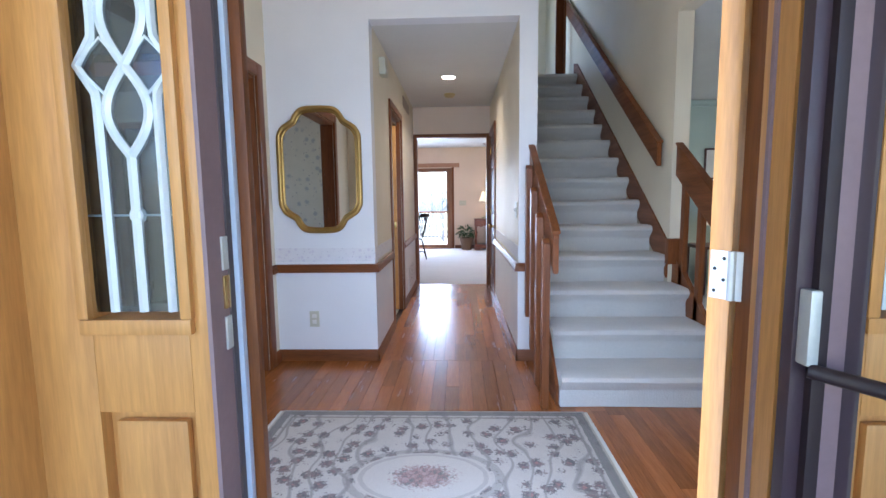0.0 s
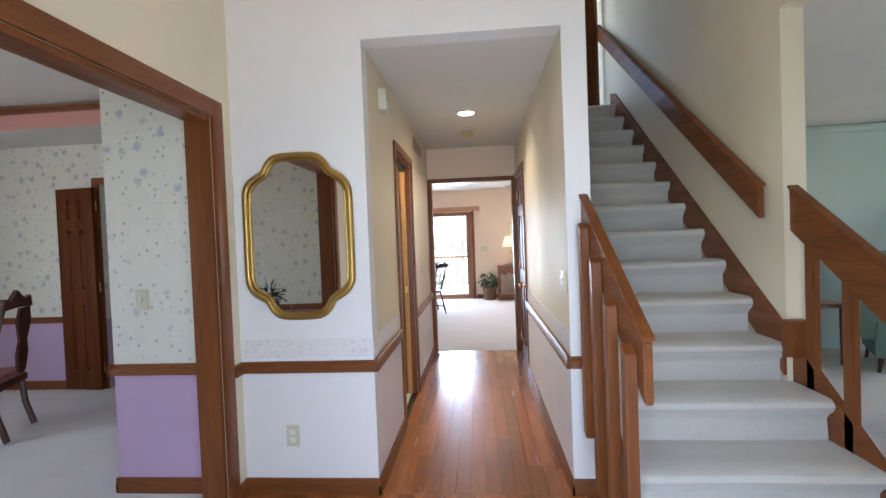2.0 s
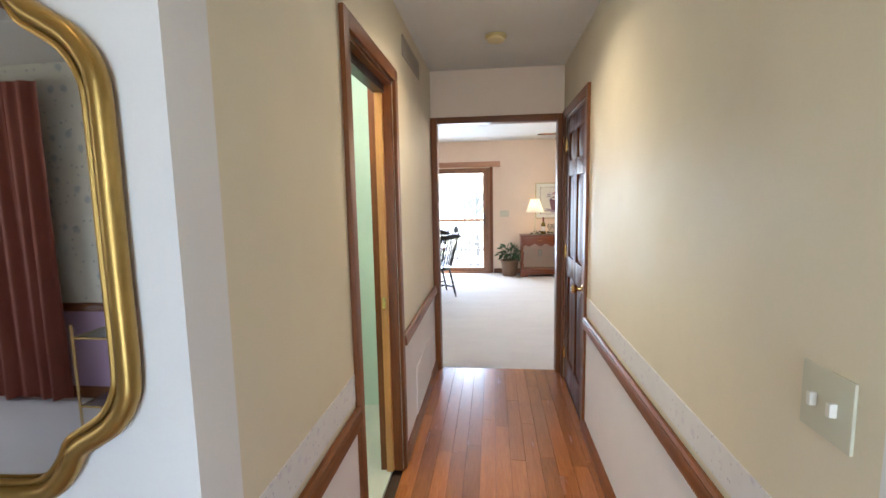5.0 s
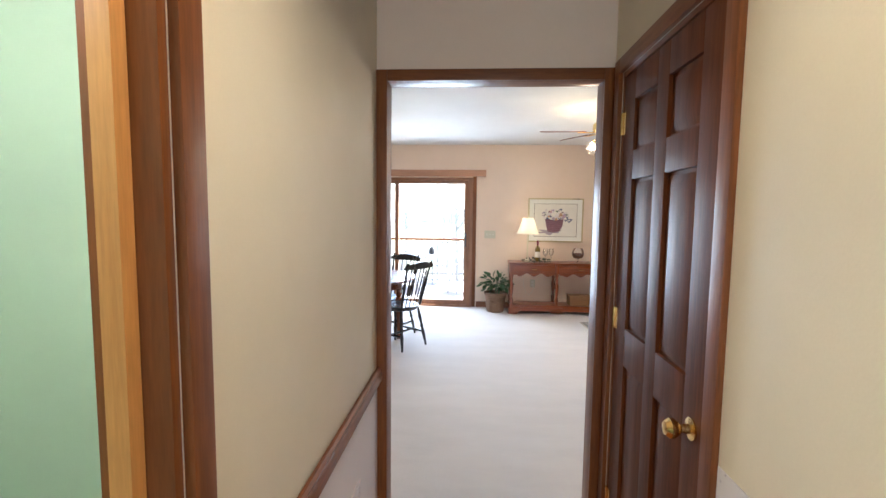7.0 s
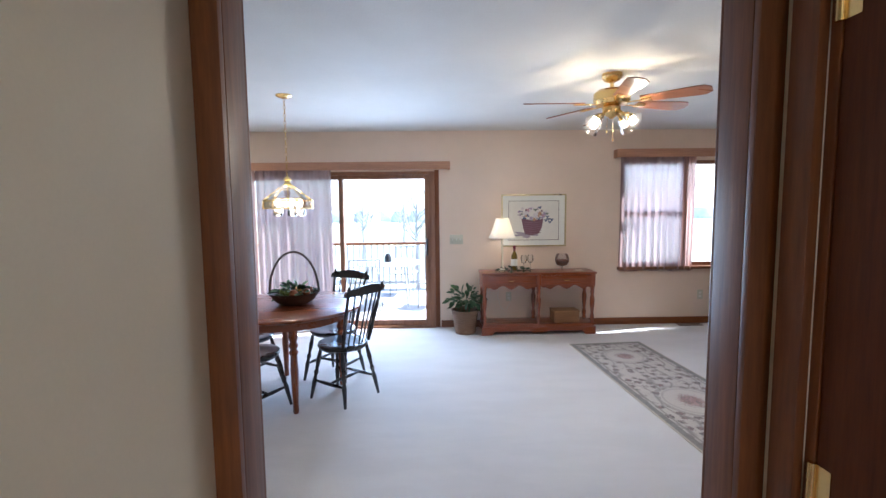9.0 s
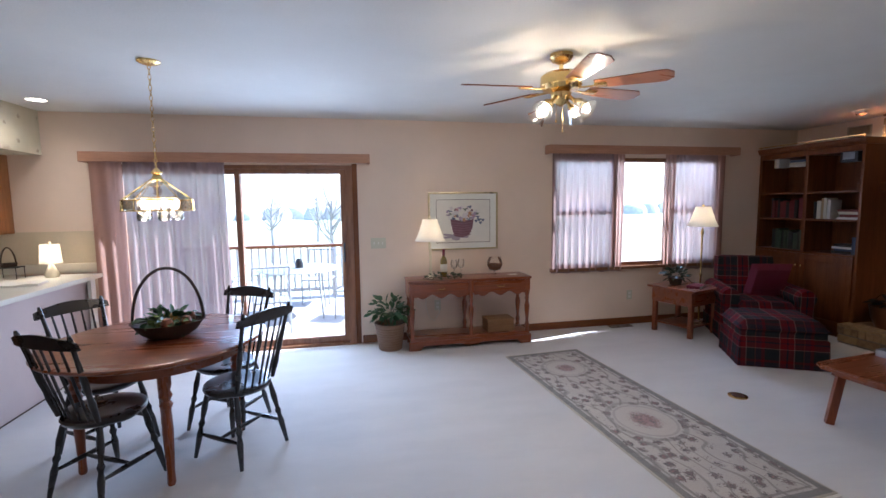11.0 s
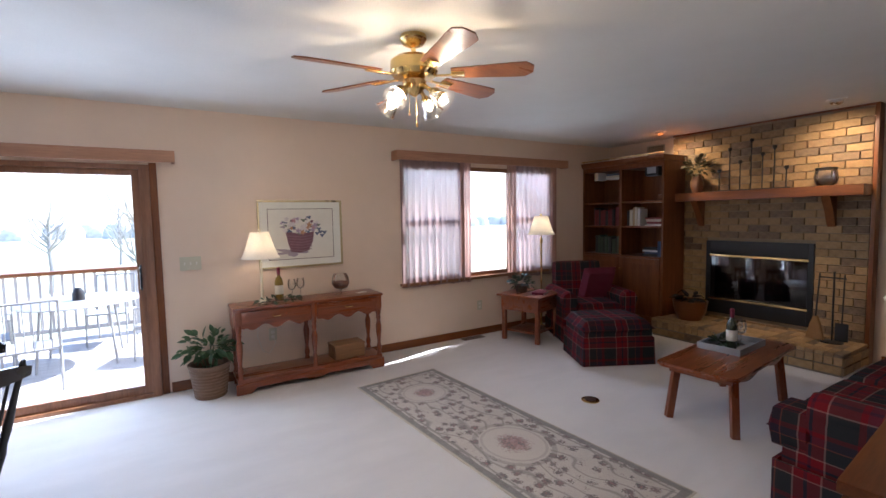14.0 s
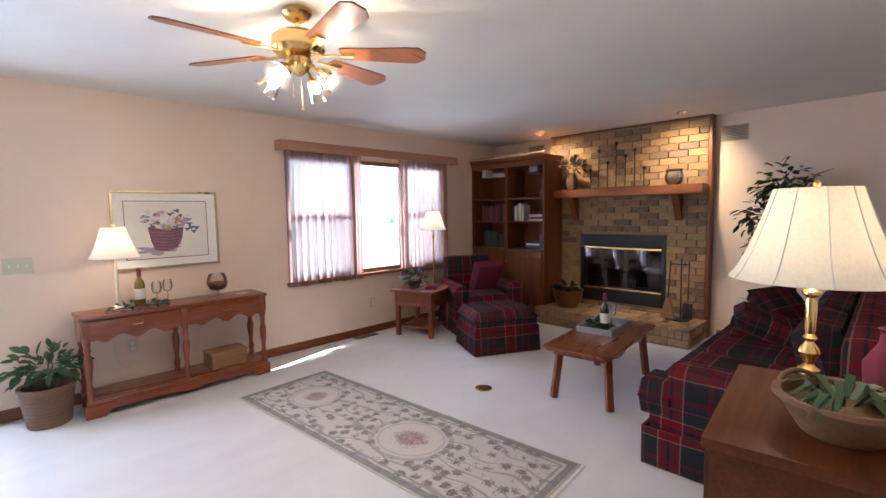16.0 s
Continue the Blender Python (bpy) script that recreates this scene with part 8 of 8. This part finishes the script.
def bare_tree(m, rng, h, name="bare_tree"):
    """Leafless garden tree: trunk and forking limbs with fine twigs."""
    t = thing(name, "bare leafless tree on the lawn behind the deck", "tree", m, "garden trees")
    part("trunk", tube([(0, 0, 0), (0.05, 0, h * 0.2), (0, 0.05, h * 0.4), (0.04, 0, h * 0.62)], lambda u: 0.10 - 0.06 * u, 8), "bark", t)
    limbs, twigs = bmesh.new(), bmesh.new()
    for k in range(16):
        a, z = rng.uniform(0, 6.28), h * rng.uniform(0.22, 0.6)
        d = h * rng.uniform(0.18, 0.34)
        p0 = Vector((0, 0, z))
        p1 = p0 + Vector((math.cos(a) * d * 0.5, math.sin(a) * d * 0.5, d * 0.45))
        p2 = p0 + Vector((math.cos(a) * d * 0.8, math.sin(a) * d * 0.8, d * 1.1))
        tube([p0, p1, p2], lambda u: 0.035 - 0.025 * u, 6, limbs)
        for _ in range(10):
            b = p0.lerp(p2, rng.uniform(0.3, 1.0))
            e = b + Vector((rng.uniform(-1, 1), rng.uniform(-1, 1), rng.uniform(0.1, 1.1))) * d * 0.35
            tube([b, (b + e) / 2 + Vector((0, 0, 0.05)), e], 0.007, 4, twigs)
    part("limbs", limbs, "bark", t)
    part("twigs", twigs, "bark", t)
    return t


rng = random.Random(111)
for x, y, h in ((-0.6, 24, 4.2), (-3.2, 27, 3.8), (1.6, 30, 4.5), (-6.5, 26, 4.0), (6.5, 34, 4.2), (11, 30, 4.4), (-2.0, 38, 5.0)):
    bare_tree(pose(x, y, -0.9), rng, h)
# pale grey carries the distant haze over the woods
M["hedge"] = plain("hazed_winter_woods", (0.50, 0.50, 0.48), 0.95, vary=0.35, grain=3, relief=0.5)
hz = bmesh.new()
for i in range(60):
    x = -70 + 2.4 * i
    lathe([(2.6, 0), (2.5, 1.0), (1.9, rng.uniform(1.7, 2.2)), (0.8, rng.uniform(2.3, 2.7))], 9, hz, Matrix.Translation((x + rng.uniform(-1, 1), 92 + rng.uniform(-4, 4), -0.95)))
solid("far_woods", hz, "hedge", "distant woods paled with haze beyond the lawn", kind="stuff")

# ---- pieces ----
# fireplace bricks
M["brick"] = shader("tan_brick", 0.85)[0]
n_, l_, b_ = M["brick"].node_tree.nodes, M["brick"].node_tree.links, M["brick"].node_tree.nodes["Principled BSDF"]
info_ = n_.new("ShaderNodeObjectInfo")
v_ = mapped(n_, l_)
c_ = ramp(n_, l_, info_.outputs["Random"], [(0.0, (0.13, 0.085, 0.06)), (0.16, (0.24, 0.14, 0.07)), (0.28, (0.42, 0.25, 0.105)), (0.55, (0.52, 0.33, 0.14)), (0.84, (0.46, 0.27, 0.105)), (0.93, (0.22, 0.14, 0.085)), (1.0, (0.13, 0.09, 0.07))])
c_ = mix(n_, l_, 0.35, c_, ramp(n_, l_, noise_of(n_, l_, v_, 22), [(0.3, (0.13, 0.10, 0.075)), (0.7, (0.50, 0.36, 0.22))]))
c_ = mix(n_, l_, 1.0, c_, (0.76, 0.74, 0.70), "MULTIPLY")
l_.new(c_, b_.inputs["Base Color"])
bump(n_, l_, b_, noise_of(n_, l_, v_, 60), 0.5, 0.006)
rng = random.Random(7)
brick_meshes = {}


def brick(parent, x, y, z, dx, dy, dz):
    key = (round(dx, 3), round(dy, 3), round(dz, 3))
    if key not in brick_meshes:
        brick_meshes[key] = mesh_of("brick", box(-dx / 2, dx / 2, -dy / 2, dy / 2, -dz / 2, dz / 2, 0.003), "brick", False)
    ob = new("brick", brick_meshes[key])
    ob.location = (x + rng.uniform(-0.002, 0.002), y, z)
    ob.parent = parent


row_h = CEIL / 31.5
for r in range(31):
    z0, z1 = r * row_h + 0.004, (r + 1) * row_h - 0.005
    zc = (z0 + z1) / 2
    cuts = [FY0 + 0.006]
    y = FY0 + (0.1 if r % 2 else 0.208)
    while y < FY1 - 0.03:
        cuts.append(y)
        y += 0.208
    cuts.append(FY1)
    for a, b in zip(cuts, cuts[1:]):
        spans = [(a, b)]
        if FZ0 - 0.02 < zc < FZ1 + 0.02:
            spans = [(max(p, lo), min(q, hi)) for p, q in spans for lo, hi in ((0, FO0), (FO1, 99))]
        for p, q in spans:
            if q - p > 0.03:
                brick(fpl, FPX + 0.012, (p + q) / 2, zc, 0.034, q - p - 0.008, z1 - z0)
# hearth: a course of edge bricks on top, two courses in front
y = 8.465
while y < 10.25:
    for x0, x1 in ((5.14, 5.34), (5.345, 5.545), (5.55, 5.745)):
        brick(ht, (x0 + x1) / 2, y + 0.035, 0.19, x1 - x0 - 0.006, 0.064, 0.028)
    brick(ht, 5.155, y + 0.035, 0.137, 0.03, 0.064, 0.07)
    y += 0.0705
for k in range(9):
    brick(ht, 5.155, 8.575 + 0.2015 * k, 0.055, 0.028, 0.192, 0.068)
for k in range(3):
    brick(ht, 5.25 + 0.2 * k, 8.472, 0.05, 0.19, 0.03, 0.068)
    brick(ht, 5.25 + 0.2 * k, 8.472, 0.13, 0.19, 0.03, 0.068)

# floor boards last
wf = thing("floor_wood", "glossy red-brown strip wood floor of foyer and hall", "floor", kind="structure")
rng = random.Random(4)
board_rows(HL, HR, HF, HB + 0.05, wf)
board_rows(-1.16, 1.80, 1.31, HF, wf)
